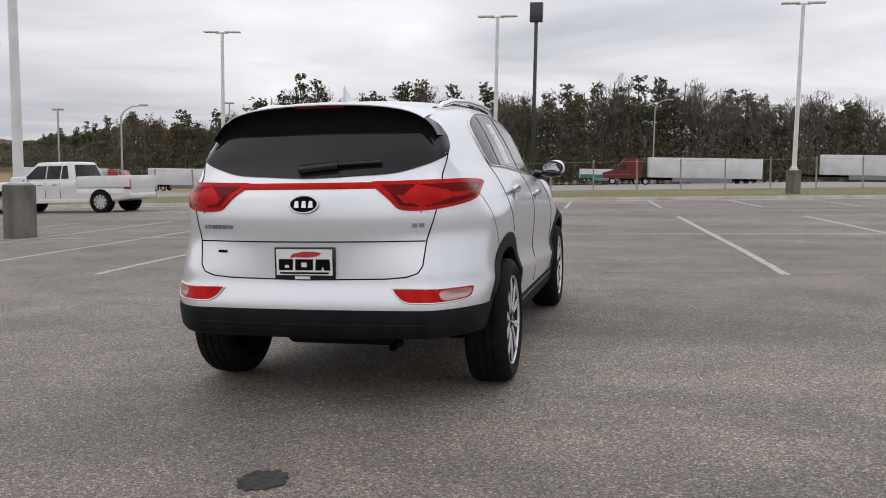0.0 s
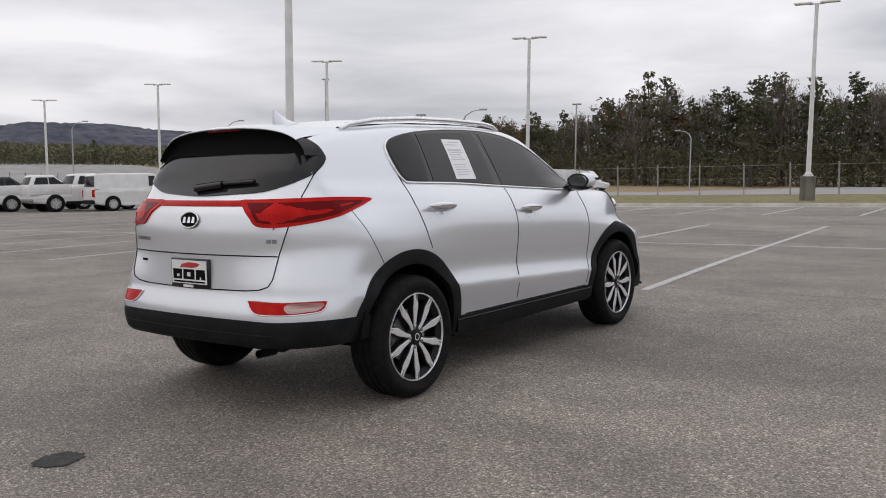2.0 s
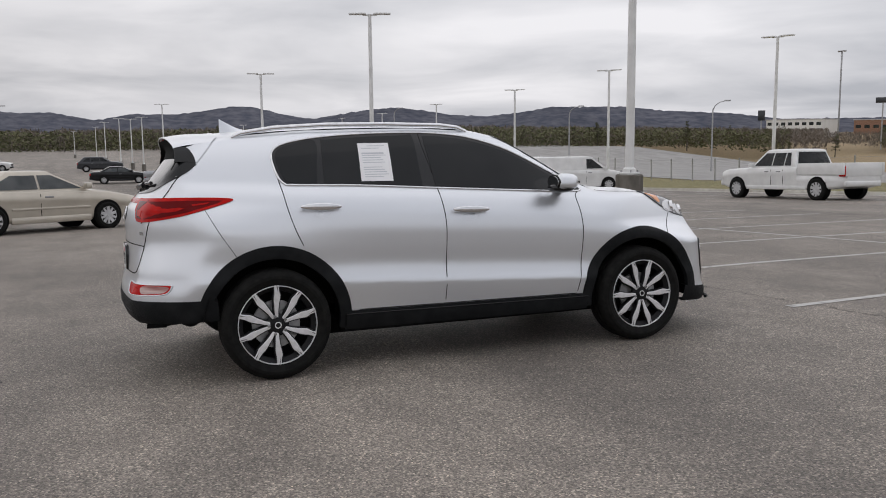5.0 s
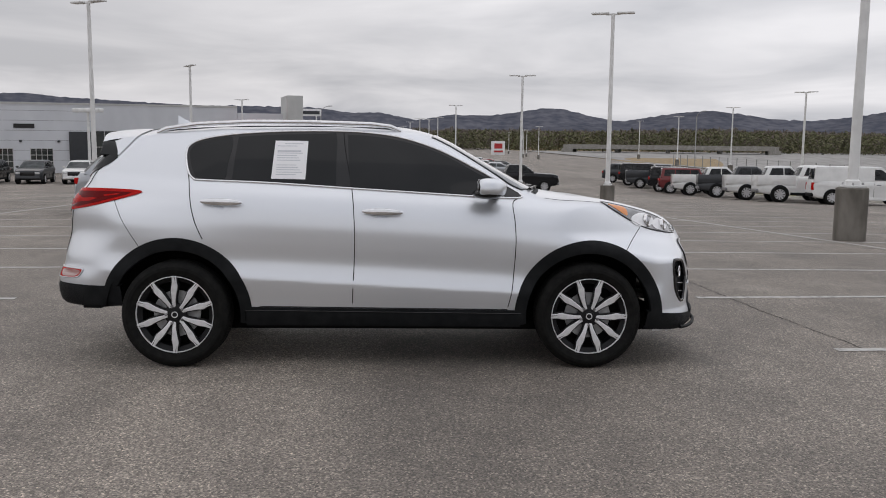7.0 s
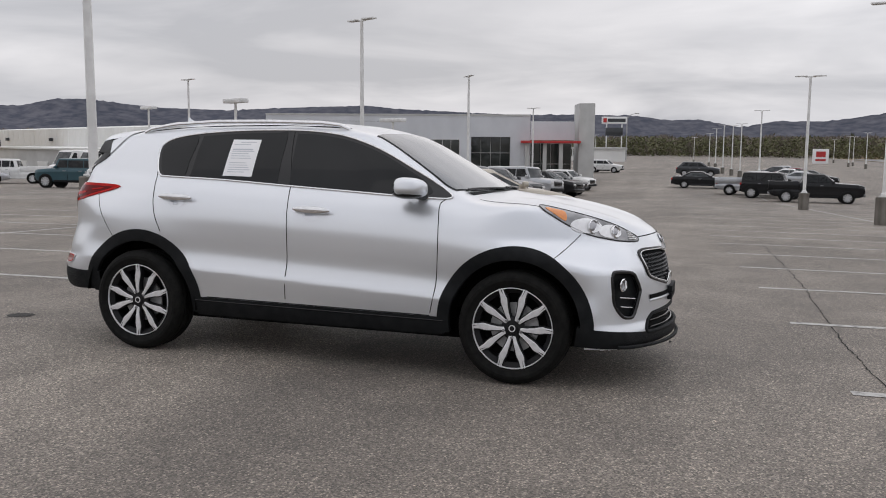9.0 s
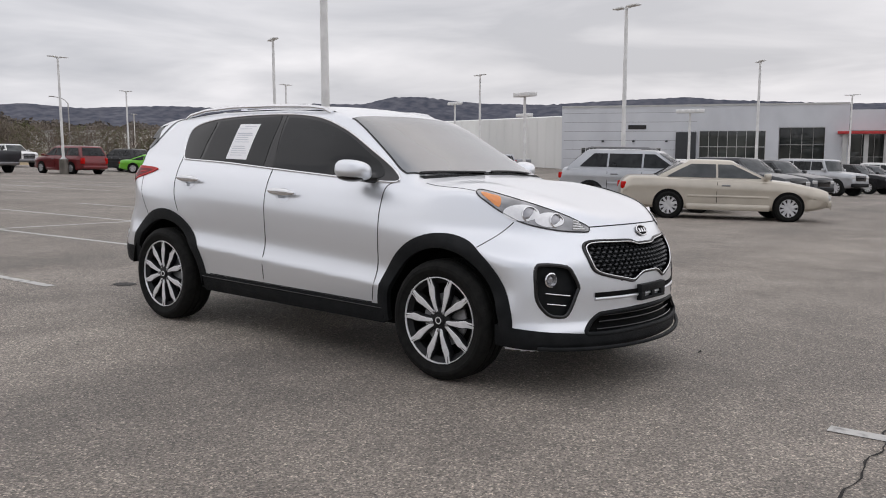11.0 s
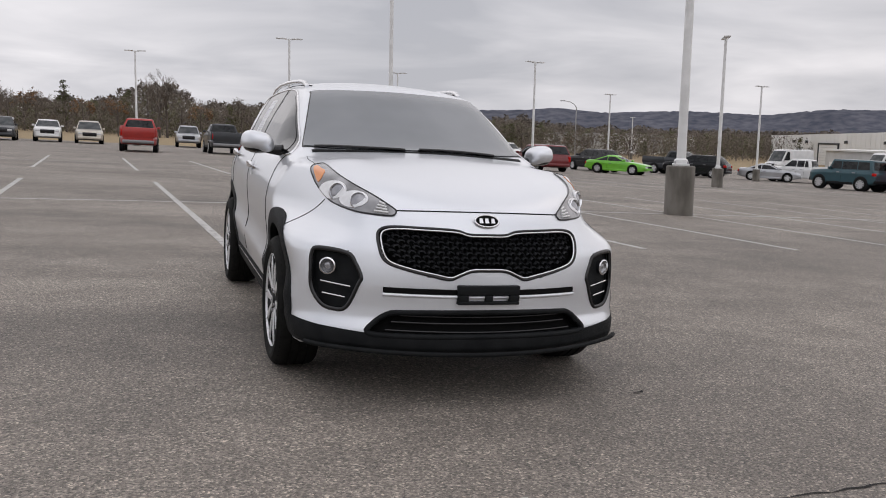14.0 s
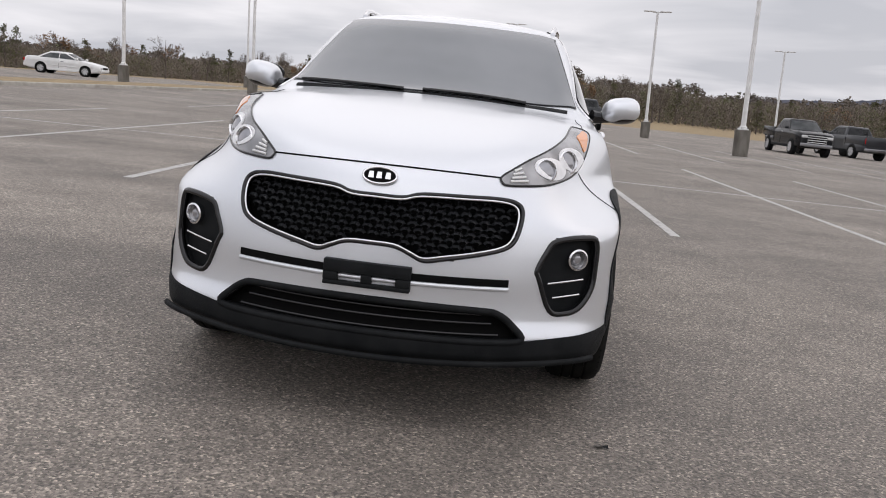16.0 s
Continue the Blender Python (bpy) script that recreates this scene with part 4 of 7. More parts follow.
        part("bonnet_seam", strip(smooth_outline([(0.70, 1.06), (0.718, 1.25), (0.72, 1.45), (0.71, 1.60)], 6, False), "top", 0.002, 0, s), DEEP_BLACK, body)
        for yc, zc in HANDLES:
            y0, y1, z0, z1 = yc - 0.128, yc + 0.128, zc + 0.004, zc - 0.002
            hollow = ellipse(yc, zc - 0.010, 0.068, 0.047)
            part("handle_cup", panel(hollow, "side", 0.0015, 0.002, 7, s, dish=0.026), SILVER, body)
            p, q = project([(yc, zc + 0.004)], "side", s)
            bm = bmesh.new()
            bmesh.ops.create_icosphere(bm, subdivisions=4, radius=1)
            for v in bm.verts:
                c = Vector([math.copysign(abs(t) ** 0.75, t) for t in v.co])
                v.co = Vector((c.x * 0.015, c.y * 0.133, c.z * (0.0235 - 0.007 * c.y * c.y)))
            m = Matrix.Translation(Vector(p[0]) + Vector(q[0]) * 0.030) @ pose(0, 0, 0, math.degrees(math.atan2(z1 - z0, y1 - y0)), 0, 0)
            bmesh.ops.transform(bm, matrix=m, verts=bm.verts)
            for y in (y0 + 0.02, y1 - 0.02):
                a, b = project([(y, z0 + (z1 - z0) * (y - y0) / (y1 - y0))], "side", s)
                tube(bm, [Vector(a[0]) - Vector(b[0]) * 0.01, Vector(a[0]) + Vector(b[0]) * 0.028], 0.013, 8)
            finish(bm)
            part("door_handle", bm, CHROME, body, "chrome door handle")
    part("bonnet_lip_seam", strip([(x, 0.901 - 0.045 * x * x) for x in np.linspace(-0.455, 0.455, 40)], "front", 0.0035), DEEP_BLACK, body)
    # mirrors
    for s in both:
        mirror = new("mirror")
        mirror.parent = body
        bm = bmesh.new()
        bmesh.ops.create_icosphere(bm, subdivisions=4, radius=1)
        for v in bm.verts:
            p = Vector([math.copysign(abs(c) ** 0.72, c) for c in v.co])
            flat = 0.55 if p.y < 0 else 1.0
            v.co = Vector((0.935 * s + p.x * 0.096 * (1 - 0.12 * p.z), 0.665 + p.y * 0.115 * flat - 0.025 * abs(p.x) * s * (1 if p.x * s > 0 else -0.3) * s, 1.172 + p.z * 0.060 + 0.012 * p.x * s))
        finish(bm)
        part("mirror_cap", bm, SILVER, mirror)
        bm = bmesh.new()
        bmesh.ops.create_icosphere(bm, subdivisions=3, radius=1)
        for v in bm.verts:
            p = v.co
            v.co = Vector((0.928 * s + p.x * 0.090, 0.66 + p.y * 0.10, 1.137 + p.z * 0.036))
        tube(bm, [(s * 0.79, 0.72, 1.125), (s * 0.84, 0.70, 1.125), (s * 0.89, 0.68, 1.135)], [0.035, 0.028, 0.03], 10)
        finish(bm)
        part("mirror_base", bm, GLOSS_BLACK, mirror)
        for nm, rings, w, h, mat in (("mirror_shell", [(0.0, -0.072), (0.98, -0.072), (1.03, -0.068), (1.02, -0.052)], 0.086, 0.052, GLOSS_BLACK), ("mirror_glass", [(0.0, -0.075), (0.95, -0.075), (1.0, -0.071)], 0.076, 0.044, MIRROR)):
            bm = bmesh.new()
            lathe(bm, rings, 32, "Y")
            for v in bm.verts:
                v.co = Vector((0.935 * s + v.co.x * w, 0.665 + v.co.y, 1.176 + v.co.z * h))
            finish(bm)
            part(nm, bm, mat, mirror)
    # roof rails and antenna fin
    for s in both:
        line = [(-1.52, 0.0), (-1.46, 0.022), (-1.25, 0.036), (-0.9, 0.040), (-0.5, 0.040), (-0.1, 0.036), (0.03, 0.026), (0.10, 0.0)]
        ys = np.array([p[0] for p in line])
        xs = 0.545 + 0.03 * (1 - (np.abs(ys + 0.7) / 0.8) ** 2)
        p, q = project(np.stack([xs, ys], 1), "top", s)
        bm = bmesh.new()
        tube(bm, [Vector(a) + Vector((0, 0, h)) for a, (y, h) in zip(p, line)], 0.015, 10)
        finish(bm, angle=60)
        part("roof_rail", bm, CHROME, body, "satin silver roof rail")
        part("roof_seam", strip(np.stack([xs - 0.03, ys], 1), "top", 0.006, 0, s), DEEP_BLACK, body)
    bm = bmesh.new()
    for k in range(7):
        t = k / 6
        y, h, w = -1.36 - 0.16 * t, 0.085 * t ** 1.3 + 0.01, 0.030 - 0.018 * t
        ring = [(w, 0), (w * 0.4, h * 0.8), (0, h), (-w * 0.4, h * 0.8), (-w, 0)]
        rows = [bm.verts.new((a, y, 1.572 - 0.01 * t + b)) for a, b in ring]
        if k:
            for i in range(4):
                bm.faces.new((last[i], last[i + 1], rows[i + 1], rows[i]))
        last = rows
    bm.faces.new(last)
    finish(bm, angle=60)
    part("antenna_fin", bm, SILVER, body)
    # front: grille with its cells, bright frame, slot, plate holder, lower intake
    part("grille_back", panel(GRILLE, "front", -0.045, 0.03, 8), DEEP_BLACK, body, "black honeycomb grille")
    walls = bmesh.new()
    o = np.array(GRILLE)
    p0, q0 = project(o, "front")
    for i in range(len(o)):
        j = (i + 1) % len(o)
        walls.faces.new([walls.verts.new(v) for v in (p0[i] + q0[i] * 0.004, p0[j] + q0[j] * 0.004, p0[j] - (0, 0.06, 0), p0[i] - (0, 0.06, 0))])
    bmesh.ops.remove_doubles(walls, verts=walls.verts, dist=1e-5)
    finish(walls)
    frame_part = part("grille_frame", walls, GLOSS_BLACK, body)
    part("frame_edge", strip(GRILLE, "front", 0.008, 0.001, 1, True, 8), GLOSS_BLACK, frame_part)
    mid = np.array((0, 0.71))
    part("frame_bright", strip(mid + (o - mid) * (0.972, 0.92), "front", 0.0045, 0.004, 1, True, 8), CHROME, frame_part, "bright frame of the grille")
    cells = bmesh.new()
    lip = mid + (o - mid) * (0.955, 0.87)
    for r in range(-5, 6):
        for c in range(-12, 13):
            x, z = c * 0.046 + (0.023 if r % 2 else 0), 0.71 + r * 0.0225
            if not inside_outline([(x, z)], lip)[0]:
                continue
            ring = [(x + 0.0228 * math.cos(w), z + 0.0128 * math.sin(w)) for w in (math.radians(60 * k) for k in range(6))]
            hole = [(x + 0.0135 * math.cos(w), z - 0.002 + 0.0066 * math.sin(w)) for w in (math.radians(60 * k) for k in range(6))]
            a, an = project(ring, "front")
            b, bn = project(hole, "front")
            va = [cells.verts.new(q - (0, 0.020, 0)) for q in a]
            vb = [cells.verts.new(q - (0, 0.008, 0)) for q in b]
            vc = [cells.verts.new(q - (0, 0.034, 0)) for q in b]
            for k in range(6):
                j = (k + 1) % 6
                cells.faces.new((va[k], va[j], vb[j], vb[k]))
                cells.faces.new((vb[k], vb[j], vc[j], vc[k]))
    finish(cells, smooth=False)
    ob = part("grille_mesh", cells, MESH_BLACK, body)
    ob["kind"] = "stuff"
    part("front_slot", band([(x, 0.519) for x in np.linspace(-0.50, 0.50, 50)], [(x, 0.546) for x in np.linspace(-0.50, 0.50, 50)], "front", 0.004, 0.01, 3), DEEP_BLACK, body)
    part("slot_ledge", strip([(x, 0.512) for x in np.linspace(-0.50, 0.50, 50)], "front", 0.009, 0.003), SILVER, body)
    bm = bmesh.new()
    for x0, z0, x1, z1 in ((-0.158, 0.524, 0.158, 0.568), (-0.158, 0.478, 0.158, 0.494), (-0.158, 0.494, -0.105, 0.524), (-0.02, 0.494, 0.02, 0.524), (0.105, 0.494, 0.158, 0.524)):
        box(bm, x0, 2.168, z0, x1, 2.212, z1, 0.004)
    finish(bm)
    part("plate_holder", bm, CLADDING, body, "empty black plate holder")
    part("intake_rim", strip(INTAKE, "front", 0.014, -0.004, 1, True, 8), CLADDING, body, "black plastic rim of the lower intake")
    part("intake_back", panel(INTAKE, "front", -0.05, 0.02, 6), DEEP_BLACK, body)
    for z, x in ((0.352, 0.49), (0.388, 0.46), (0.415, 0.42)):
        part("intake_slat", strip([(w, z) for w in np.linspace(-x, x, 40)], "front", 0.006, -0.02), GLOSS_BLACK, body)
    part("intake_brow", strip(dense([(0.545, 0.365), (0.475, 0.423), (0.41, 0.436), (-0.41, 0.436), (-0.475, 0.423), (-0.545, 0.365)]), "front", 0.009, -0.006), GLOSS_BLACK, body)
    # fog lamps in black pockets, headlamps
    pocket = smooth_outline(FOG, 4)
    for s in both:
        part("fog_pocket", panel(pocket, "front_corner", -0.030, 0.02, 6, s), CLADDING, body)
        part("pocket_rim", strip(pocket, "front_corner", 0.012, -0.004, s, True, 8), GLOSS_BLACK, body)
        p, q = project([(44.3, 0.627)], "front_corner", s)
        at = Matrix.Translation(Vector(p[0]) - Vector(q[0]) * 0.022) @ Vector((s * 0.45, 1, 0)).to_track_quat("Z", "Y").to_matrix().to_4x4()
        fog = new("fog_lamp")
        fog.parent, fog.matrix_local = body, at
        for nm, prof, mat in (("fog_ring", [(0.036, -0.01), (0.040, 0.020), (0.034, 0.024), (0.030, 0.012)], CHROME), ("fog_bowl", [(0.032, 0.012), (0.018, -0.004), (0, -0.006)], LAMP_GREY), ("fog_glass", [(0.022, 0.004), (0.014, 0.014), (0, 0.018)], LENS_GREY)):
            bm = bmesh.new()
            lathe(bm, prof, 28)
            finish(bm)
            part(nm, bm, mat, fog)
        for z, w0, w1 in ((0.545, 37.8, 45.8), (0.490, 39.2, 45.2)):
            part("fog_blade", strip([(w, z + 0.0022 * (w - 42)) for w in np.linspace(w0, w1, 12)], "front_corner", 0.0045, -0.008, s), CHROME, body)
        lamp = part("headlamp", panel(LIGHTHOUSE, "front_corner", 0.004, 0.02, 10, s), LAMP_GREY, body, "grey headlamp with two round lenses and an amber corner")
        part("headlamp_rim", strip(LIGHTHOUSE, "front_corner", 0.0042, 0.003, s, True), GLOSS_BLACK, lamp)
        part("turn_signal", panel(smooth_outline([(60.5, 1.040), (64.5, 1.056), (69.0, 1.066), (65.5, 1.032), (61.0, 0.992)], 4), "front_corner", 0.007, 0.001, 4, s), AMBER, lamp, "amber turn signal")
        for k in range(4):
            part("led_bar", strip([(30.2 + 0.5 * k, 0.880 + 0.012 * k), (34.6 - 0.3 * k, 0.884 + 0.014 * k)], "front_corner", 0.0048, 0.006, s), PLATE_WHITE, lamp)
        for w, z, a, b in ((52.6, 0.963, 6.6, 0.043), (42.6, 0.930, 5.2, 0.038)):
            part("reflector_bowl", panel(ellipse(w, z, a, b), "front_corner", 0.0065, 0.002, 6, s), MACHINED, lamp, "bright reflector bowl")
        for w, z, r in ((49.6, 0.957, 0.046), (40.4, 0.925, 0.043)):
            p, q = project([(w, z)], "front_corner", s)
            out = Vector(q[0]) + Vector((0, 0.5, -0.2))
            m = Matrix.Translation(Vector(p[0]) + Vector(q[0]) * 0.002) @ out.to_track_quat("Z", "Y").to_matrix().to_4x4()
            eye = new("projector")
            eye.parent, eye.matrix_local = lamp, m
            for nm, prof, mat in (("lens_ring", [(r * 0.98, -0.01), (r, 0.008), (r * 0.9, 0.012), (r * 0.8, 0.004)], CHROME), ("lens", [(r * 0.82, 0.002), (r * 0.5, 0.008), (0, 0.010)], LENS_GREY)):
                bm = bmesh.new()
                lathe(bm, prof, 32)
                finish(bm)
                part(nm, bm, mat, eye)
    # exhaust
    bm = bmesh.new()
    lathe(bm, [(0.022, -0.1), (0.024, 0.02), (0.020, 0.02), (0.018, -0.08)], 20, "Y", Matrix.Translation((0.42, -1.98, 0.33)))
    finish(bm)
    part("exhaust", bm, CLADDING, car)
    bm = bmesh.new()
    lathe(bm, [(0, -0.30), (0.07, -0.29), (0.08, -0.27), (0.08, 0.27), (0.07, 0.29), (0, 0.30)], 20, "X", Matrix.Translation((0.05, -1.80, 0.36)))
    tube(bm, [(0.3, -1.80, 0.35), (0.40, -1.85, 0.34), (0.42, -2.0, 0.33)], 0.02, 8)
    tube(bm, [(-0.2, -1.78, 0.33), (-0.35, -1.70, 0.31), (-0.40, -1.45, 0.27)], 0.02, 8)
    tube(bm, [(-0.62, -1.40, 0.32), (0.62, -1.40, 0.32)], 0.035, 8)
    finish(bm)
    part("muffler", bm, CLADDING, car, "dark muffler and axle beam under the tail")
    for hub in (-1.335, 1.335):
        for s in both:
            make_wheel("wheel", car, pose(s * 0.918, hub, 0.345, 0, 0, 0 if s > 0 else 180) @ pose(0, 0, 0, -18 if hub < 0 else 0))
    # the price sheet inside the rear door window
    sheet_of_paper = part("price_sheet", panel([(-0.735, 1.215), (-0.515, 1.212), (-0.508, 1.462), (-0.722, 1.462)], "side", 0.0055, 0.001, 6), PAPER, body, "white printed sheet in the rear door window")
    for k in range(14):
        z = 1.445 - k * 0.0155
        if k in (2, 8):
            continue
        y1 = -0.54 - 0.05 * ((k * 7) % 4) / 4
        y0 = -0.705 if k not in (0,) else -0.66
        part("print_bar", panel([(y0, z), (y1, z), (y1, z - (0.009 if k == 3 else 0.004)), (y0, z - (0.009 if k == 3 else 0.004))], "side", 0.0065, 0.0005, 2), INK, sheet_of_paper)
    car.matrix_world = SLOPE @ Matrix.Translation((0.018, 0, 0)) @ Matrix.Diagonal((0.974, 1, 1, 1))
    return car


make_car()

# ---- stall lines: two double rows and the stalls against the kerb ----
AHEAD = [9.02, 6.25, 3.39, 0.57] + [-1.97 - 2.45 * k for k in range(26)]
BEHIND = [8.9, 6.08, 3.26, 0.45] + [-2.22 - 2.60 * k for k in range(21)]
for u in AHEAD:
    stripe(u - (0.06 if u > 2 else 0.0), 3.25, u + 0.18, 15.05)
    stripe(u + 0.30, 20.4, u + 0.45, KERB_V - 0.4)
for u in BEHIND:
    stripe(u, -3.45, u - 0.28, -15.6)
    stripe(u - 0.3, -21.5, u - 0.5, -33.0)
stripe(-66, 9.15, 11.5, 9.15)
stripe(-56, -9.45, 11.5, -9.6)
stripe(-56, -27.3, 11.5, -27.3)

# ---- crack, oil stain and a dead leaf on the asphalt ----
CRACK = node_material("open_crack", (0.012, 0.011, 0.010), 0.95)
OIL = vary(node_material("old_oil_stain", (0.03, 0.028, 0.027), 0.9), ((0.022, 0.021, 0.020), (0.055, 0.052, 0.049)), scale=30, bump=0.5, bump_scale=150)


def make_crack(u0, u1, v, seed, width=0.007, wander=0.10, slant=0.0):
    rng = random.Random(seed)
    bm = bmesh.new()
    last, drift, u = None, 0.0, u0
    while u < u1:
        drift = drift * 0.92 + rng.uniform(-1, 1) * wander * 0.25
        w = width * rng.uniform(0.4, 1.5)
        row = [bm.verts.new(lot(u, v + slant * u + drift + s * w, 0.003)) for s in (-1, 1)]
        if last:
            bm.faces.new((last[0], row[0], row[1], last[1]))
        last, u = row, u + rng.uniform(0.03, 0.09)
    finish(bm)
    return tagged(new("asphalt_crack", as_mesh("asphalt_crack", bm, CRACK)), "thin jagged crack across the asphalt", "crack", kind="structure")


make_crack(-14, 11, 3.52, 4, 0.005, 0.055, -0.05)
make_crack(-14, 8, -12.6, 9, 0.004, 0.14)
bm = bmesh.new()
rng = random.Random(3)
ring = [bm.verts.new(lot(-0.06 + (0.098 + 0.014 * rng.uniform(-1, 1)) * math.cos(a), -3.07 + (0.11 + 0.016 * rng.uniform(-1, 1)) * math.sin(a), 0.004)) for a in (2 * math.pi * k / 40 for k in range(40))]
bm.faces.new(ring)
tagged(new("oil_stain", as_mesh("oil_stain", bm, OIL)), "round dark oil stain on the asphalt", "stain", kind="structure")
bm = bmesh.new()
c = SLOPE @ Vector((-0.867, 2.155, 0.004))
for k in range(5):
    bm.verts.new(c + Vector((0.03 * math.cos(k * 1.26) * (1.6 if k == 0 else 0.8), 0.014 * math.sin(k * 1.26), 0.008 * (k % 2))))
bm.faces.new(list(bm.verts))
bmesh.ops.solidify(bm, geom=list(bm.faces), thickness=0.002)
tagged(new("dead_leaf", as_mesh("dead_leaf", bm, CLADDING)), "small dark dead leaf lying on the asphalt", "leaf")


# ---- kerb, verge, fence, highway ----
def kerb(us, v):
    bm = bmesh.new()
    rows = [[bm.verts.new(lot(u, v + dv, z)) for dv, z in ((-0.45, 0.005), (-0.02, 0.012), (0, 0.10), (0.03, 0.13), (0.16, 0.13), (0.17, -0.1))] for u in us]
    for a, b in zip(rows, rows[1:]):
        for i in range(5):
            bm.faces.new((a[i], b[i], b[i + 1], a[i + 1]))
    finish(bm)
    return bm


LONG = [x * 4.0 - 240 for x in range(90)]
tagged(new("kerb", as_mesh("kerb", kerb([u for u in LONG if u > -83], KERB_V), KERB_PALE)), "pale concrete kerb with its gutter", "kerb", kind="structure")
tagged(new("verge", as_mesh("verge", sheet([u for u in LONG if u > -83], [KERB_V + 0.165 + k * 2.0 for k in range(12)], 0.04), GRASS)), "strip of dull winter grass behind the kerb", "grass verge", kind="structure")
tagged(new("pavement_west", as_mesh("pavement_west", sheet([x * 8.0 - 330 for x in range(24)], [-75 + 6 * k for k in range(18)], -0.01), ASPHALT)), "grey asphalt of the far lot", "parking lot", kind="structure")
tagged(new("pavement_far", as_mesh("pavement_far", sheet([x * 8.0 - 330 for x in range(32)], [KERB_V - 2 + 4 * k for k in range(7)], -0.02), ASPHALT)), "grey asphalt of the far lot", "parking lot", kind="structure")
ROAD = vary(node_material("highway_surface", (0.3, 0.29, 0.28), 0.9), ((0.24, 0.232, 0.222), (0.33, 0.32, 0.305)), scale=0.6, detail=6, stretch=(0.3, 1, 1))
tagged(new("road", as_mesh("road", sheet(LONG, [50 + 8 * k for k in range(14)], 0.06), ROAD)), "pale grey highway beyond the fence", "highway", kind="structure")
tagged(new("road_east", as_mesh("road_east", sheet([-30 + 8 * k for k in range(18)], [262 + 6 * k for k in range(6)], 0.06), ROAD)), "far lanes of the highway before the woods", "highway", kind="structure")



def make_island():
    """A long kerbed island of dry grass between the lot and the far drive."""
    bm = bmesh.new()
    rim = [(15.3, -20.0), (15.9, -19.3), (17.4, -19.3), (18.0, -20.0)] + [(18.0 + 0.02 * k, -20.0 - 3.0 * k) for k in range(1, 15)] + [(17.5, -63.0), (15.9, -63.0)] + [(15.3, -62.0 + 3.0 * k) for k in range(0, 14)]
    rows = [[bm.verts.new(lot(u + (16.7 - u) * g, v, z)) for u, v in rim] for g, z in ((0.0, -0.1), (0.0, 0.12), (0.02, 0.14), (0.10, 0.14))]
    for a, b in zip(rows, rows[1:]):
        for i in range(len(rim)):
            bm.faces.new((a[i], a[(i + 1) % len(rim)], b[(i + 1) % len(rim)], b[i]))
    finish(bm, angle=40)
    tagged(new("island_kerb", as_mesh("island_kerb", bm, KERB_PALE)), "concrete kerb of the long grass island", "kerb", kind="structure")
    bm = bmesh.new()
    bm.faces.new([bm.verts.new(lot(u + (16.7 - u) * 0.10, v, 0.145)) for u, v in rim])
    bmesh.ops.triangulate(bm, faces=bm.faces)
    tagged(new("island_grass", as_mesh("island_grass", bm, DRY_GRASS)), "dry grass on the long island", "grass island", kind="structure")


make_island()


def make_post():
    post = thing("fence_post", "galvanised steel fence post with its rail and wires", "fence post", group="highway fence")
    bm = bmesh.new()
    lathe(bm, [(0.045, -0.3), (0.045, 1.72), (0.05, 1.73), (0.03, 1.78), (0, 1.79)], 10)
    finish(bm)
    part("upright", bm, STEEL, post)
    for z in (0.35, 0.95, 1.66):
        bm = bmesh.new()
        tube(bm, [(0, 0, z), (2.44, 0, z)], 0.005 if z < 1.6 else 0.010, 4)
        part("wire", bm, STEEL, post)
    return post


FENCE_V = 45.0
post = make_post()
for k in range(72):
    u = -110 + 2.44 * k
    a, b = lot(u, FENCE_V), lot(u + 2.44, FENCE_V)
    m = Matrix.Translation(a) @ (b - a).to_track_quat("X", "Z").to_matrix().to_4x4()
    if k:
        copy_thing(post, m)
    else:
        post.matrix_world = m


# ---- light poles ----
def make_pole(height=8.1, pier=1.05, radius=0.10, label="tall white steel light pole on a round concrete pier"):
    pole = thing("light_pole", label, "light pole", group="lot light poles")
    bm = bmesh.new()
    lathe(bm, [(0, -0.4), (0.305, -0.4), (0.305, pier - 0.02), (0.285, pier), (0, pier)], 28)
    finish(bm)
    part("pier", bm, PIER, pole, "weathered brown-grey concrete pier")
    bm = bmesh.new()
    box(bm, -0.17, -0.17, pier, 0.17, 0.17, pier + 0.05, 0.008)
    lathe(bm, [(radius + 0.05, pier + 0.05), (radius + 0.04, pier + 0.13), (radius, pier + 0.16)], 20)
    finish(bm)
    plate = part("base_plate", bm, POLE_PAINT, pole)
    for k in range(4):
        bm = bmesh.new()
        lathe(bm, [(0.018, 0), (0.018, 0.05), (0, 0.05)], 6, m=pose(0.13 * (1 if k % 2 else -1), 0.13 * (1 if k > 1 else -1), pier + 0.05))
        part("anchor_bolt", bm, STEEL, plate)
    bm = bmesh.new()
    lathe(bm, [(radius, pier + 0.05), (radius * 0.72, height), (0, height + 0.01)], 20)
    finish(bm)
    part("shaft", bm, POLE_PAINT, pole)
    bm = bmesh.new()
    tube(bm, [(-0.30, 0, height - 0.03), (0.30, 0, height - 0.03)], 0.035)
    finish(bm)
    part("arm", bm, POLE_PAINT, pole)
    for s in (-1, 1):
        bm = bmesh.new()
        box(bm, min(s * 0.16, s * 0.88), -0.17, height - 0.02, max(s * 0.16, s * 0.88), 0.17, height + 0.05, 0.02)
        finish(bm)
        part("lamp_head", bm, POLE_PAINT, pole)
    return pole


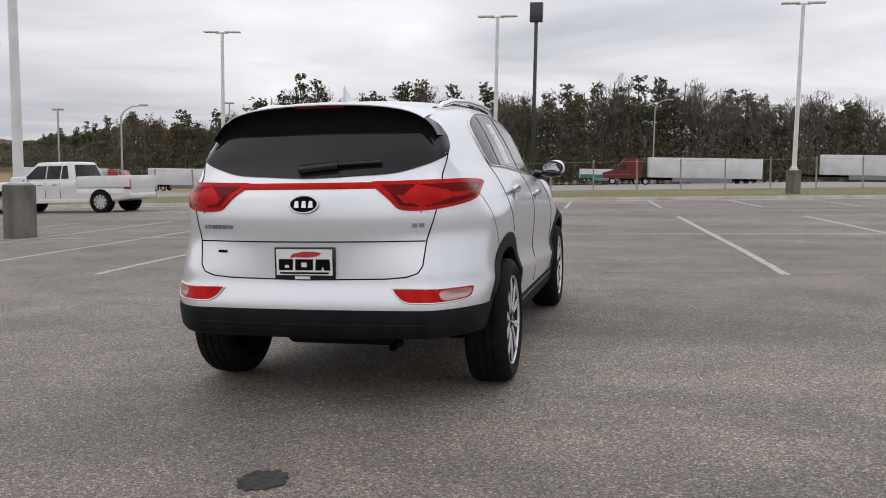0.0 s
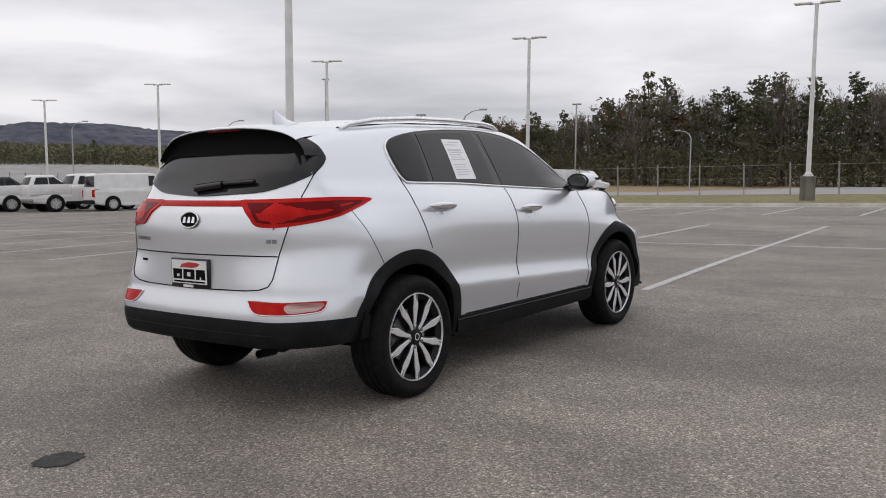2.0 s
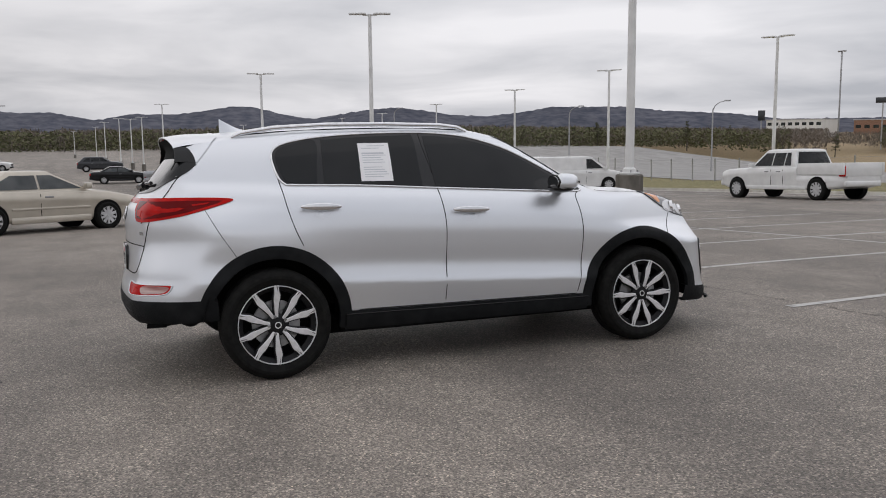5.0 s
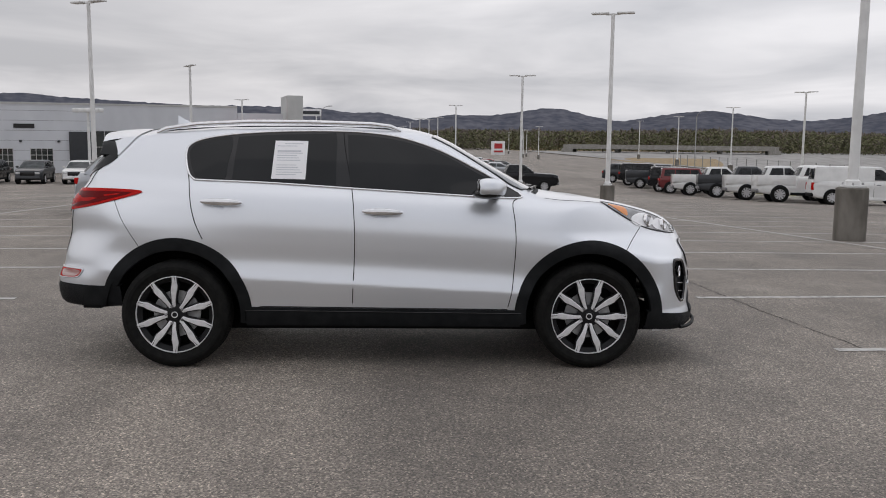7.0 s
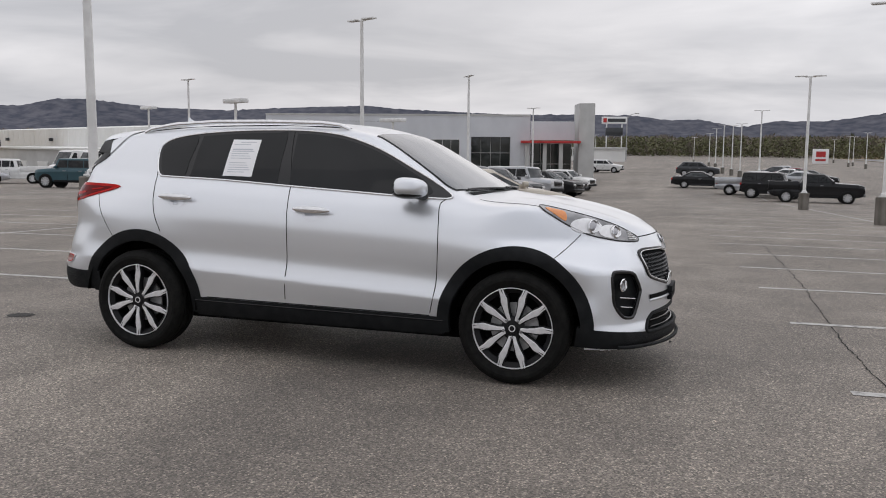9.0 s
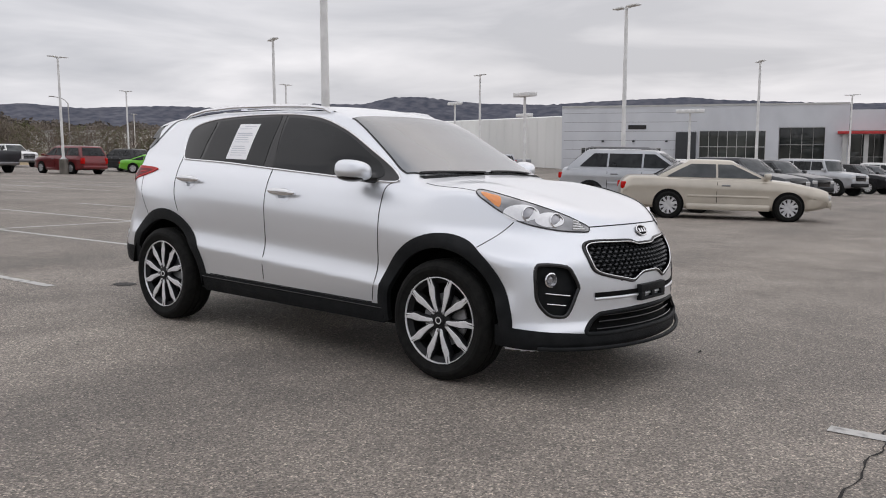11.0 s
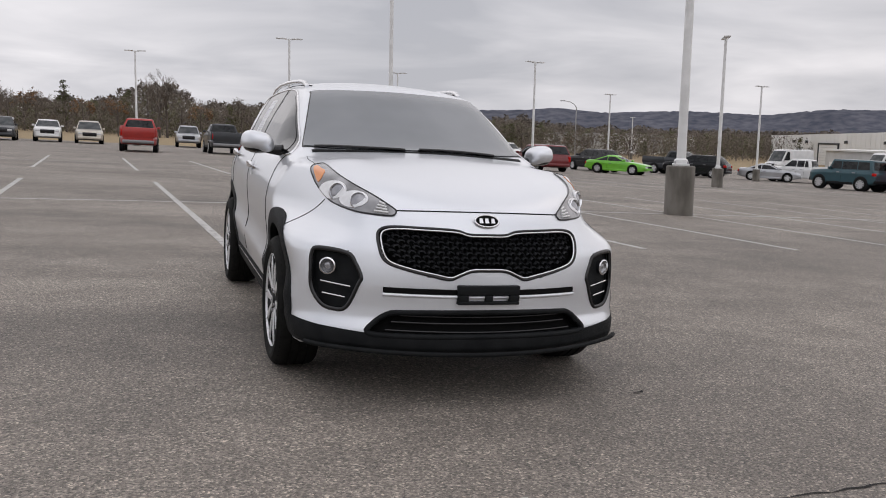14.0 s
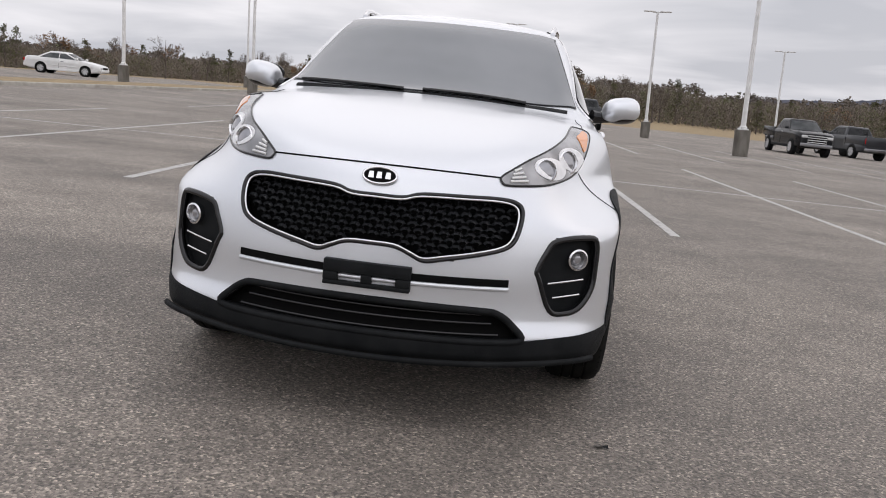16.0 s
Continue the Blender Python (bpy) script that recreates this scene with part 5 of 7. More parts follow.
POLE = make_pole()
FAR_POLES = [(-85, -118, 30, 6.8), (-118, -147, 30, 6.5), (-44.4, -63.9, 20, 6.8), (-74, -9.2, 60, 6.8), (-86, -97.5, 40, 6.8)]
POLES = [(-9.75, 9.65, 20, 8.1), (-23.2, 8.85, 70, 6.70), (-37.5, 8.7, 80, 6.15), (-10.05, -9.45, 60, 8.1), (-26.8, -9.3, 60, 7.15), (-42.6, -8.45, 30, 6.8), (-10.5, -29.3, 10, 7.9),
         (-26.3, -27.35, 60, 6.95), (-49.0, -29.6, 60, 7.44), (-9.4, -43.1, 0, 6.66), (-25.7, -44.5, 20, 6.91), (-42.8, -42.7, 20, 6.64), (-22.5, -61.5, 0, 6.87), (-2.9, -67.2, 0, 7.31),
         (10.5, 33.5, 0, 8.1), (-2.5, 33.7, 0, 8.1), (-15.6, 34.0, 10, 8.0), (-27.4, 33.0, 20, 7.79), (-37.5, 30.0, 30, 7.05), (-46.0, 28.5, 40, 6.6),
         (-90, 44, 40, 7.5), (-124, 51, 50, 7.5), (-162, 58, 50, 7.5), (-171.8, 8.6, 80, 4.9), (-143.8, 10, 80, 5.4), (-133.6, 10.4, 80, 6.0), (-110.1, 9.9, 80, 6.1), (-103.8, 10.5, 80, 5.9), (-97.3, 10.9, 80, 6.0),
         (-93, 12.5, 80, 7.3), (-191.7, 37.5, 80, 4.8), (-157, 33.7, 80, 5.2), (-163.6, 35.7, 80, 5.2), (-146.3, 34.2, 80, 5.7), (-201, -12.4, 80, 5.5), (18.3, -40.6, 0, 7.6), (19.5, -70, 0, 7.6), (13.4, -48.0, 0, 8.1)] + FAR_POLES
for k, (u, v, turn, tall) in enumerate(POLES):
    s = tall / 8.1
    POLE.scale = (s, s, s)
    m = Matrix.Translation(lot(u, v)) @ pose(0, 0, 0, 0, 0, turn)
    if k < len(POLES) - 1:
        copy_thing(POLE, m)
    else:
        POLE.matrix_world = m @ Matrix.Diagonal((s, s, s, 1))

# ---- parked vehicles ----
def paint(name, colour, metal=0.3, rough=0.3, coat=0.6):
    m = node_material(name, colour, rough, metal, Coat_Weight=coat, Coat_Roughness=0.08, Specular_IOR_Level=0.5 * coat / 0.6)
    return vary(m, (tuple(c * 0.93 for c in colour), tuple(min(1, c * 1.05) for c in colour)), scale=2.5, detail=4)


WHITE_CAR, BLACK_CAR, GREY_CAR = paint("white_car_paint", (0.72, 0.72, 0.71), 0.0), paint("black_car_paint", (0.009, 0.0095, 0.011), 0.0, 0.25, 0.25), paint("dark_grey_car_paint", (0.045, 0.048, 0.053), 0.2, 0.3, 0.35)
SILVER_CAR, TAN_CAR, RED_CAR = paint("silver_car_paint", (0.42, 0.43, 0.45), 0.6), paint("tan_car_paint", (0.50, 0.455, 0.385), 0.45), paint("red_car_paint", (0.36, 0.025, 0.02))
TEAL_CAR, GREEN_CAR, DARK_RED_CAR, BLUE_CAR = paint("teal_car_paint", (0.02, 0.07, 0.09)), paint("lime_car_paint", (0.16, 0.50, 0.04), 0.1), paint("maroon_car_paint", (0.15, 0.012, 0.014)), paint("blue_car_paint", (0.03, 0.09, 0.35))
CAR_GLASS = node_material("vehicle_glass", (0.02, 0.023, 0.025), 0.05, 0.0, Specular_IOR_Level=0.6)
vary(CAR_GLASS, ((0.014, 0.016, 0.018), (0.035, 0.038, 0.04)), scale=3, detail=2)
PALE_GLASS = node_material("vehicle_windscreen", (0.10, 0.11, 0.12), 0.05, 0.0, Specular_IOR_Level=0.8)
vary(PALE_GLASS, ((0.07, 0.08, 0.085), (0.14, 0.15, 0.155)), scale=2, detail=2)
HEAD_GLASS = node_material("pale_headlamp", (0.6, 0.6, 0.6), 0.15, 0.3)
BUMPER_GREY = node_material("grey_bumper", (0.25, 0.25, 0.26), 0.35, 0.6)

# length, width, height, ground gap, wheel radius, front and rear axle; the deck line (y, z) from nose to tail;
# cabin: screen base, screen top, roof end, back base, roof height, belt height, pillars between
KINDS = {
    "pickup": (5.75, 1.98, 1.92, 0.38, 0.40, 1.85, -1.78, ((2.87, 0.94), (2.82, 1.17), (2.4, 1.25), (1.35, 1.29), (1.25, 1.31), (-0.95, 1.31), (-1.0, 0.92), (-2.87, 0.92)), (1.30, 0.62, -0.70, -0.95, 1.88, 1.30, (0.12,))),
    "old_pickup": (5.95, 1.95, 1.80, 0.36, 0.37, 1.92, -1.90, ((2.97, 0.75), (2.93, 1.02), (2.4, 1.08), (1.45, 1.12), (1.4, 1.14), (-0.95, 1.14), (-1.0, 0.88), (-2.97, 0.88)), (1.45, 0.82, -0.78, -0.96, 1.78, 1.13, (0.22, -0.35))),
    "suv": (4.80, 1.93, 1.76, 0.28, 0.365, 1.45, -1.47, ((2.40, 0.72), (2.34, 0.98), (1.7, 1.08), (1.15, 1.12), (-2.26, 1.13), (-2.35, 1.0), (-2.40, 0.84)), (1.22, 0.42, -1.72, -2.24, 1.66, 1.12, (-0.05, -1.0))),
    "compact_suv": (4.40, 1.82, 1.65, 0.26, 0.35, 1.33, -1.31, ((2.20, 0.68), (2.14, 0.93), (1.5, 1.03), (1.0, 1.07), (-2.08, 1.10), (-2.20, 0.86)), (1.05, 0.40, -1.60, -2.05, 1.61, 1.08, (-0.1, -0.95))),
    "offroader": (4.3, 1.88, 1.85, 0.36, 0.40, 1.35, -1.35, ((2.15, 0.82), (2.10, 1.10), (1.2, 1.18), (1.0, 1.20), (-2.02, 1.20), (-2.15, 1.0)), (1.00, 0.72, -2.00, -2.10, 1.82, 1.19, (-0.05, -1.05))),
    "sedan": (4.80, 1.80, 1.48, 0.24, 0.315, 1.42, -1.30, ((2.40, 0.58), (2.32, 0.74), (1.5, 0.89), (1.1, 0.93), (-1.6, 0.98), (-2.2, 0.97), (-2.33, 0.90), (-2.40, 0.74)), (1.22, 0.30, -0.92, -1.72, 1.40, 0.95, (-0.20,))),
    "coupe": (4.45, 1.77, 1.30, 0.22, 0.33, 1.28, -1.25, ((2.22, 0.52), (2.15, 0.70), (1.3, 0.82), (0.9, 0.86), (-1.5, 0.90), (-2.10, 0.88), (-2.22, 0.72)), (1.00, 0.10, -0.75, -1.75, 1.28, 0.87, (-0.55,))),
    "van": (4.82, 1.84, 1.84, 0.26, 0.34, 1.50, -1.50, ((2.40, 0.70), (2.32, 0.98), (1.75, 1.08), (1.5, 1.12), (-2.38, 1.12), (-2.40, 0.95)), (1.65, 0.75, -2.32, -2.38, 1.82, 1.11, (0.30,))),
    "minivan": (5.1, 1.98, 1.75, 0.24, 0.35, 1.55, -1.50, ((2.55, 0.66), (2.45, 0.92), (1.8, 1.02), (1.5, 1.06), (-2.45, 1.08), (-2.55, 0.85)), (1.60, 0.60, -2.15, -2.48, 1.72, 1.06, (0.15, -1.0))),
    "high_van": (5.9, 2.05, 2.55, 0.34, 0.36, 1.85, -1.75, ((2.95, 0.75), (2.88, 1.05), (2.4, 1.15), (2.2, 1.2), (-2.93, 1.2), (-2.95, 0.95)), (2.35, 1.55, -2.88, -2.94, 2.50, 1.19, (1.0,))),
}
WHEEL_DATA = {}
ALLOY = vary(node_material("grey_alloy_wheel", (0.42, 0.42, 0.43), 0.4, 0.2), ((0.46, 0.46, 0.47), (0.60, 0.60, 0.61)), scale=9)
# darker copy of the alloy: shade behind the spokes, put into the colour
ALLOY_SHADE = node_material("shaded_wheel_recess", (0.05, 0.05, 0.052), 0.6)


def far_wheel(parent, x, y, r, side):
    """A road wheel: tyre, dished rim and five spokes; the meshes are shared."""
    if r not in WHEEL_DATA:
        bm = bmesh.new()
        lathe(bm, [(0.62 * r, -0.20), (0.86 * r, -0.22), (0.98 * r, -0.19), (r, -0.15), (r, -0.06), (0.98 * r, -0.02), (0.88 * r, 0.0), (0.64 * r, -0.01)], 28, "X")
        finish(bm)
        tyre = as_mesh("tyre", bm, RUBBER)
        bm = bmesh.new()
        lathe(bm, [(0.66 * r, -0.008), (0.60 * r, -0.01), (0.57 * r, -0.05), (0, -0.06)], 24, "X")
        finish(bm)
        rim = as_mesh("rim", bm, ALLOY_SHADE)
        bm = bmesh.new()
        for k in range(10):
            bmesh.ops.create_cube(bm, size=1, matrix=pose(0, 0, 0, 36 * k) @ pose(-0.02, 0, 0.36 * r) @ Matrix.Diagonal((0.025, (0.16 if k % 2 else 0.22) * r, 0.56 * r, 1)))
        lathe(bm, [(0.66 * r, -0.006), (0.655 * r, -0.002), (0.635 * r, -0.004), (0.63 * r, -0.02)], 24, "X")
        lathe(bm, [(0.14 * r, -0.03), (0.13 * r, 0.0), (0, 0.0)], 12, "X")
        finish(bm)
        WHEEL_DATA[r] = (tyre, rim, as_mesh("spokes", bm, ALLOY))
    wheel = new("wheel")
    wheel.parent = parent
    wheel.matrix_local = pose(x, y, r, 0, 0, 0 if side > 0 else 180)
    for name, data in zip(("tyre", "rim", "spokes"), WHEEL_DATA[r]):
        part(name, data, None, wheel)


def make_vehicle(name, kind, colour, label, category, where, roof_rack=False, trim=None):
    length, width, height, gap, r, fa, ra, deck, (sb, st, re, rb, zr, zb, posts) = KINDS[kind]
    car = thing(name, label, category)
    w = width / 2
    dy, dz = np.array([p[0] for p in deck[::-1]]), np.array([p[1] for p in deck[::-1]])
    ys = sorted(set(list([s * length / 2 * (1 - (1 - q) ** 1.6) for q in np.linspace(0, 1, 18) for s in (-1, 1)]) + [p[0] for p in deck]))
    bm = bmesh.new()
    rows = []
    for y in ys:
        e = abs(y) / (length / 2)
        k = max(0, (e - 0.68) / 0.32)
        ww = w * (1 - 0.20 * k ** 3)
        z = float(np.interp(y, dy, dz)) - 0.05 * k ** 6
        low = gap + 0.14 * k ** 2
        ring = [(ww * 0.90, low), (ww * 0.965, low + 0.06), (ww * 0.985, low + 0.16), (ww * 0.975, low + 0.28), (ww * 0.995, z - 0.26), (ww, z - 0.20), (ww * 0.985, z - 0.12), (ww * 0.955, z - 0.045), (ww * 0.90, z - 0.005), (ww * 0.72, z + 0.012), (ww * 0.4, z + 0.03), (0, z + 0.035)]
        ring = ring + [(-x, zz) for x, zz in ring[-2::-1]]
        rows.append([bm.verts.new((x, y, zz)) for x, zz in ring])
    n = len(rows[0])
    for a, b in zip(rows, rows[1:]):
        for i in range(n - 1):
            bm.faces.new((a[i], a[i + 1], b[i + 1], b[i]))
        bm.faces.new((a[n - 1], a[0], b[0], b[n - 1]))
    bm.faces.new(rows[0])
    bm.faces.new(rows[-1][::-1])
    finish(bm, angle=30)
    body = part("body", bm, colour, car)
    # cabin: a rounded painted shell with panes set on it
    van_like = kind in ("van", "high_van")
    wb, wr = w * 0.925, w * (0.71 if not van_like and kind != "offroader" else 0.86)
    lean_in = (wr - wb)

    def skin(t):
        return wb + lean_in * t ** 1.25, sb + (st - sb) * t, rb + (re - rb) * t ** 1.15, zb - 0.04 + (zr - 0.05 - zb + 0.04) * t

    def ring_at(t, shrink=1.0, lift=0.0):
        hw, yf, yr, z = skin(t)
        bow = 0.16 * (1 if not van_like else 0.5)
        pts = [(hw * q, yf - bow * abs(q) ** 2.2) for q in np.linspace(-1, 1, 11)]
        pts += [(hw * (1 + 0.012 * math.sin(math.pi * q)), yf - bow + (yr + 0.08 - yf + bow) * q) for q in np.linspace(0, 1, 9)[1:-1]]
        pts += [(hw * q, yr + 0.08 * abs(q) ** 2.2) for q in np.linspace(1, -1, 11)]
        pts += [(-hw * (1 + 0.012 * math.sin(math.pi * q)), yr + 0.08 + (yf - bow - yr - 0.08) * q) for q in np.linspace(0, 1, 9)[1:-1]]
        my = (yf + yr) / 2
        return [(x * shrink, my + (y - my) * shrink, z + lift) for x, y in pts]
    bm = bmesh.new()
    rings = [ring_at(t) for t in (0, 0.3, 0.6, 0.85, 0.96)] + [ring_at(1.0, 0.985, 0.012), ring_at(1.0, 0.93, 0.034), ring_at(1.0, 0.75, 0.05), ring_at(1.0, 0.35, 0.058)]
    made = [[bm.verts.new(q) for q in r_] for r_ in rings]
    for a, b in zip(made, made[1:]):
        for i in range(len(a)):
            bm.faces.new((a[i], a[(i + 1) % len(a)], b[(i + 1) % len(a)], b[i]))
    bm.faces.new(made[-1])
    finish(bm, angle=40)
    cabin = part("cabin", bm, colour, car)

    def pane(name, mat, at, out, parent=cabin):
        """A pane over a grid of at(p, t), lifted along out."""
        bm = bmesh.new()
        g = [[bm.verts.new(Vector(at(p, t)) + Vector(out) * 0.012) for t in np.linspace(0, 1, 5)] for p in np.linspace(0, 1, 9)]
        for a, b in zip(g, g[1:]):
            for i in range(4):
                bm.faces.new((a[i], a[i + 1], b[i + 1], b[i]))
        bmesh.ops.solidify(bm, geom=list(bm.faces), thickness=0.008)
        finish(bm, angle=40)
        part(name, bm, mat, parent)

    def front_at(p, t):
        hw, yf, yr, z = skin(0.06 + 0.86 * t)
        q = (2 * p - 1) * 0.93
        return hw * q, yf - (0.16 if not van_like else 0.08) * abs(q) ** 2.2, z

    def back_at(p, t):
        hw, yf, yr, z = skin((0.16 if not kind in ("sedan", "coupe") else 0.04) + (0.74 if not kind in ("sedan", "coupe") else 0.88) * t)
        q = (2 * p - 1) * 0.88
        return hw * q, yr + 0.08 * abs(q) ** 2.2, z
    pane("windscreen", PALE_GLASS, front_at, (0, 1, 0.3))
    pane("rear_window", CAR_GLASS, back_at, (0, -1, 0.3))
    stops = [sb] + list(posts) + [rb]
    if van_like:
        stops = [sb, posts[0]]
    for s in (-1, 1):
        for n_, (y0, y1) in enumerate(zip(stops, stops[1:])):
            def side_at(p, t, y0=y0, y1=y1, n_=n_, s=s):
                hw, yf, yr, z = skin(0.15 + 0.71 * t)
                a = yf - 0.27 if n_ == 0 else y0 - 0.025
                b = (yr + (0.40 if kind in ("suv", "compact_suv") else 0.27) if n_ == len(stops) - 2 and not van_like else y1 + 0.025)
                a = max(a, b + 0.03)
                y = a + (b - a) * p
                mid = (y - yf + 0.16) / (yr - yf + 0.24)
                return s * hw * (1 + 0.012 * math.sin(math.pi * min(max(mid, 0), 1))), y, z
            pane("side_window", PALE_GLASS if kind == "sedan" else CAR_GLASS, side_at, (s, 0, 0.2))
    for s in (-1, 1):
        for y in (fa, ra):
            far_wheel(car, s * (w + 0.035), y, r, s)
            bm = bmesh.new()
            lathe(bm, [(0, -0.22), (r + 0.045, -0.22), (r + 0.045, 0.002), (r + 0.030, 0.010), (0, 0.001)], 28, "X", pose(s * (w - 0.006), y, r + 0.02, 0, 0, 0 if s > 0 else 180))
            finish(bm)
            part("wheel_well", bm, CLADDING if kind in ("suv", "compact_suv", "pickup", "offroader") else DEEP_BLACK, body)
        bm = bmesh.new()
        box(bm, s * w * 0.955 - 0.03, ra + r + 0.10, gap - 0.02, s * w * 0.955 + 0.03, fa - r - 0.10, gap + 0.13, 0.02)
        finish(bm)
        part("sill", bm, CLADDING if kind in ("suv", "compact_suv", "pickup", "offroader") else colour, body)
        bm = bmesh.new()
        box(bm, s * (wb + 0.11) - 0.10, sb - 0.38, zb + 0.01, s * (wb + 0.11) + 0.10, sb - 0.24, zb + 0.15, 0.035)
        finish(bm)
        part("mirror", bm, trim or colour, body)
        for y in posts[:2]:
            bm = bmesh.new()
            box(bm, s * (w * 0.985) - 0.006, y - 0.006, gap + 0.14, s * (w * 0.985) + 0.006, y + 0.006, zb - 0.08)
            part("door_seam", bm, DEEP_BLACK, body)
            bm = bmesh.new()
            box(bm, s * w - 0.012, y + 0.10, zb - 0.17, s * w + 0.012, y + 0.30, zb - 0.13, 0.01)
            part("door_handle", bm, BUMPER_GREY if trim is None else trim, body)
        zf, zt = float(np.interp(length / 2 - 0.12, dy, dz)), float(np.interp(-length / 2 + 0.1, dy, dz))
        bm = bmesh.new()
        box(bm, s * w * 0.66 - 0.16, length / 2 - 0.24, zf - 0.25, s * w * 0.66 + 0.16, length / 2 - 0.005, zf - 0.11, 0.03)
        finish(bm)
        part("headlamp", bm, HEAD_GLASS, body)
        tall = 0.36 if kind in ("pickup", "old_pickup", "van", "high_van", "minivan") else 0.17
        if kind in ("pickup", "old_pickup"):
            zt = 1.34 if kind == "pickup" else 1.24
        bm = bmesh.new()
        box(bm, s * w * 0.79 - 0.12, -length / 2 - 0.006, zt - 0.08 - tall, s * w * 0.79 + 0.06, -length / 2 + 0.24, zt - 0.08, 0.03)
        finish(bm)
        part("tail_lamp", bm, RED_LENS, body)
    deep = 0.52 if kind == "pickup" else 0.36
    bm = bmesh.new()
    box(bm, -w * 0.50, length / 2 - 0.10, zf - deep, w * 0.50, length / 2 + 0.012, zf - 0.08, 0.02)
    finish(bm)
    grille = part("grille", bm, GLOSS_BLACK, body)
    if kind == "pickup":
        for k in range(4):
            z = zf - 0.12 - 0.115 * k
            bm = bmesh.new()
            box(bm, -w * 0.50, length / 2 - 0.05, z - 0.022, w * 0.50, length / 2 + 0.022, z + 0.022, 0.008)
            finish(bm)
            part("grille_bar", bm, HEAD_GLASS if colour is BLACK_CAR else BUMPER_GREY, grille)
    if kind in ("sedan", "suv"):
        for s in (-1, 1):
            bm = bmesh.new()
            box(bm, s * w * 0.992 - 0.012, ra + r + 0.12, zb - 0.43, s * w * 0.992 + 0.012, fa - r - 0.12, zb - 0.38, 0.008)
            finish(bm)
            part("side_moulding", bm, colour, body)
    for y, sgn in ((length / 2, 1), (-length / 2, -1)):
        bm = bmesh.new()
        box(bm, -w * 0.84, min(y - 0.12 * sgn, y + 0.025 * sgn), gap + 0.10, w * 0.84, max(y - 0.12 * sgn, y + 0.025 * sgn), gap + 0.30, 0.06, 3)
        finish(bm)
        part("bumper", bm, trim or (BUMPER_GREY if kind == "pickup" else (CLADDING if kind in ("van", "offroader", "compact_suv") else colour)), body)
    if kind in ("pickup", "old_pickup"):
        top_z, cab_y = (1.36, -1.02) if kind == "pickup" else (1.26, -1.02)
        for s in (-1, 1):
            bm = bmesh.new()
            box(bm, min(s * w * 0.87, s * w * 0.985), -length / 2, 0.86, max(s * w * 0.87, s * w * 0.985), cab_y, top_z, 0.02)
            finish(bm)
            part("bed_side", bm, colour, body)
        bm = bmesh.new()
        box(bm, -w * 0.86, -length / 2 - 0.01, 0.80, w * 0.86, -length / 2 + 0.07, top_z, 0.02)
        finish(bm)
        part("tailgate", bm, colour, body)
    if roof_rack:
        for s in (-1, 1):
            bm = bmesh.new()
            tube(bm, [(s * wr * 0.93, re + 0.05, zr), (s * wr * 0.93, re + 0.2, zr + 0.05), (s * wr * 0.93, st - 0.35, zr + 0.05), (s * wr * 0.93, st - 0.25, zr)], 0.018, 8)
            finish(bm)
            part("roof_rail", bm, BUMPER_GREY, cabin)
    u, v, du, dv = where
    p, ahead = lot(u, v), (U * du + V * dv).normalized()
    front, back = lie(*(p + ahead * fa).xy), lie(*(p + ahead * ra).xy)
    tilt = math.atan2(front - back, fa - ra)
    left = Vector((-ahead.y, ahead.x, 0))
    lean = math.atan2(lie(*(p + left * w).xy) - lie(*(p - left * w).xy), 2 * w)
    p.z = (front * -ra + back * fa) / (fa - ra)
    car.matrix_world = Matrix.Translation(p) @ Matrix.Rotation(math.atan2(-ahead.x, ahead.y), 4, "Z") @ Matrix.Rotation(tilt, 4, "X") @ Matrix.Rotation(lean, 4, "Y")
    return car


def by_rear(u, v, du, dv, kind):
    """A place from its rear axle and heading."""
    d = math.hypot(du, dv)
    return (u - du / d * KINDS[kind][6], v - dv / d * KINDS[kind][6], du, dv)


def lot_vehicle(name, kind, colour, label, u, v, du, dv, **more):
    return make_vehicle(name, kind, colour, label, {"suv": "SUV", "compact_suv": "SUV", "offroader": "off-roader", "sedan": "sedan", "coupe": "coupe", "van": "van", "high_van": "van", "minivan": "minivan"}.get(kind, "pickup truck"), by_rear(u, v, du, dv, kind), **more)


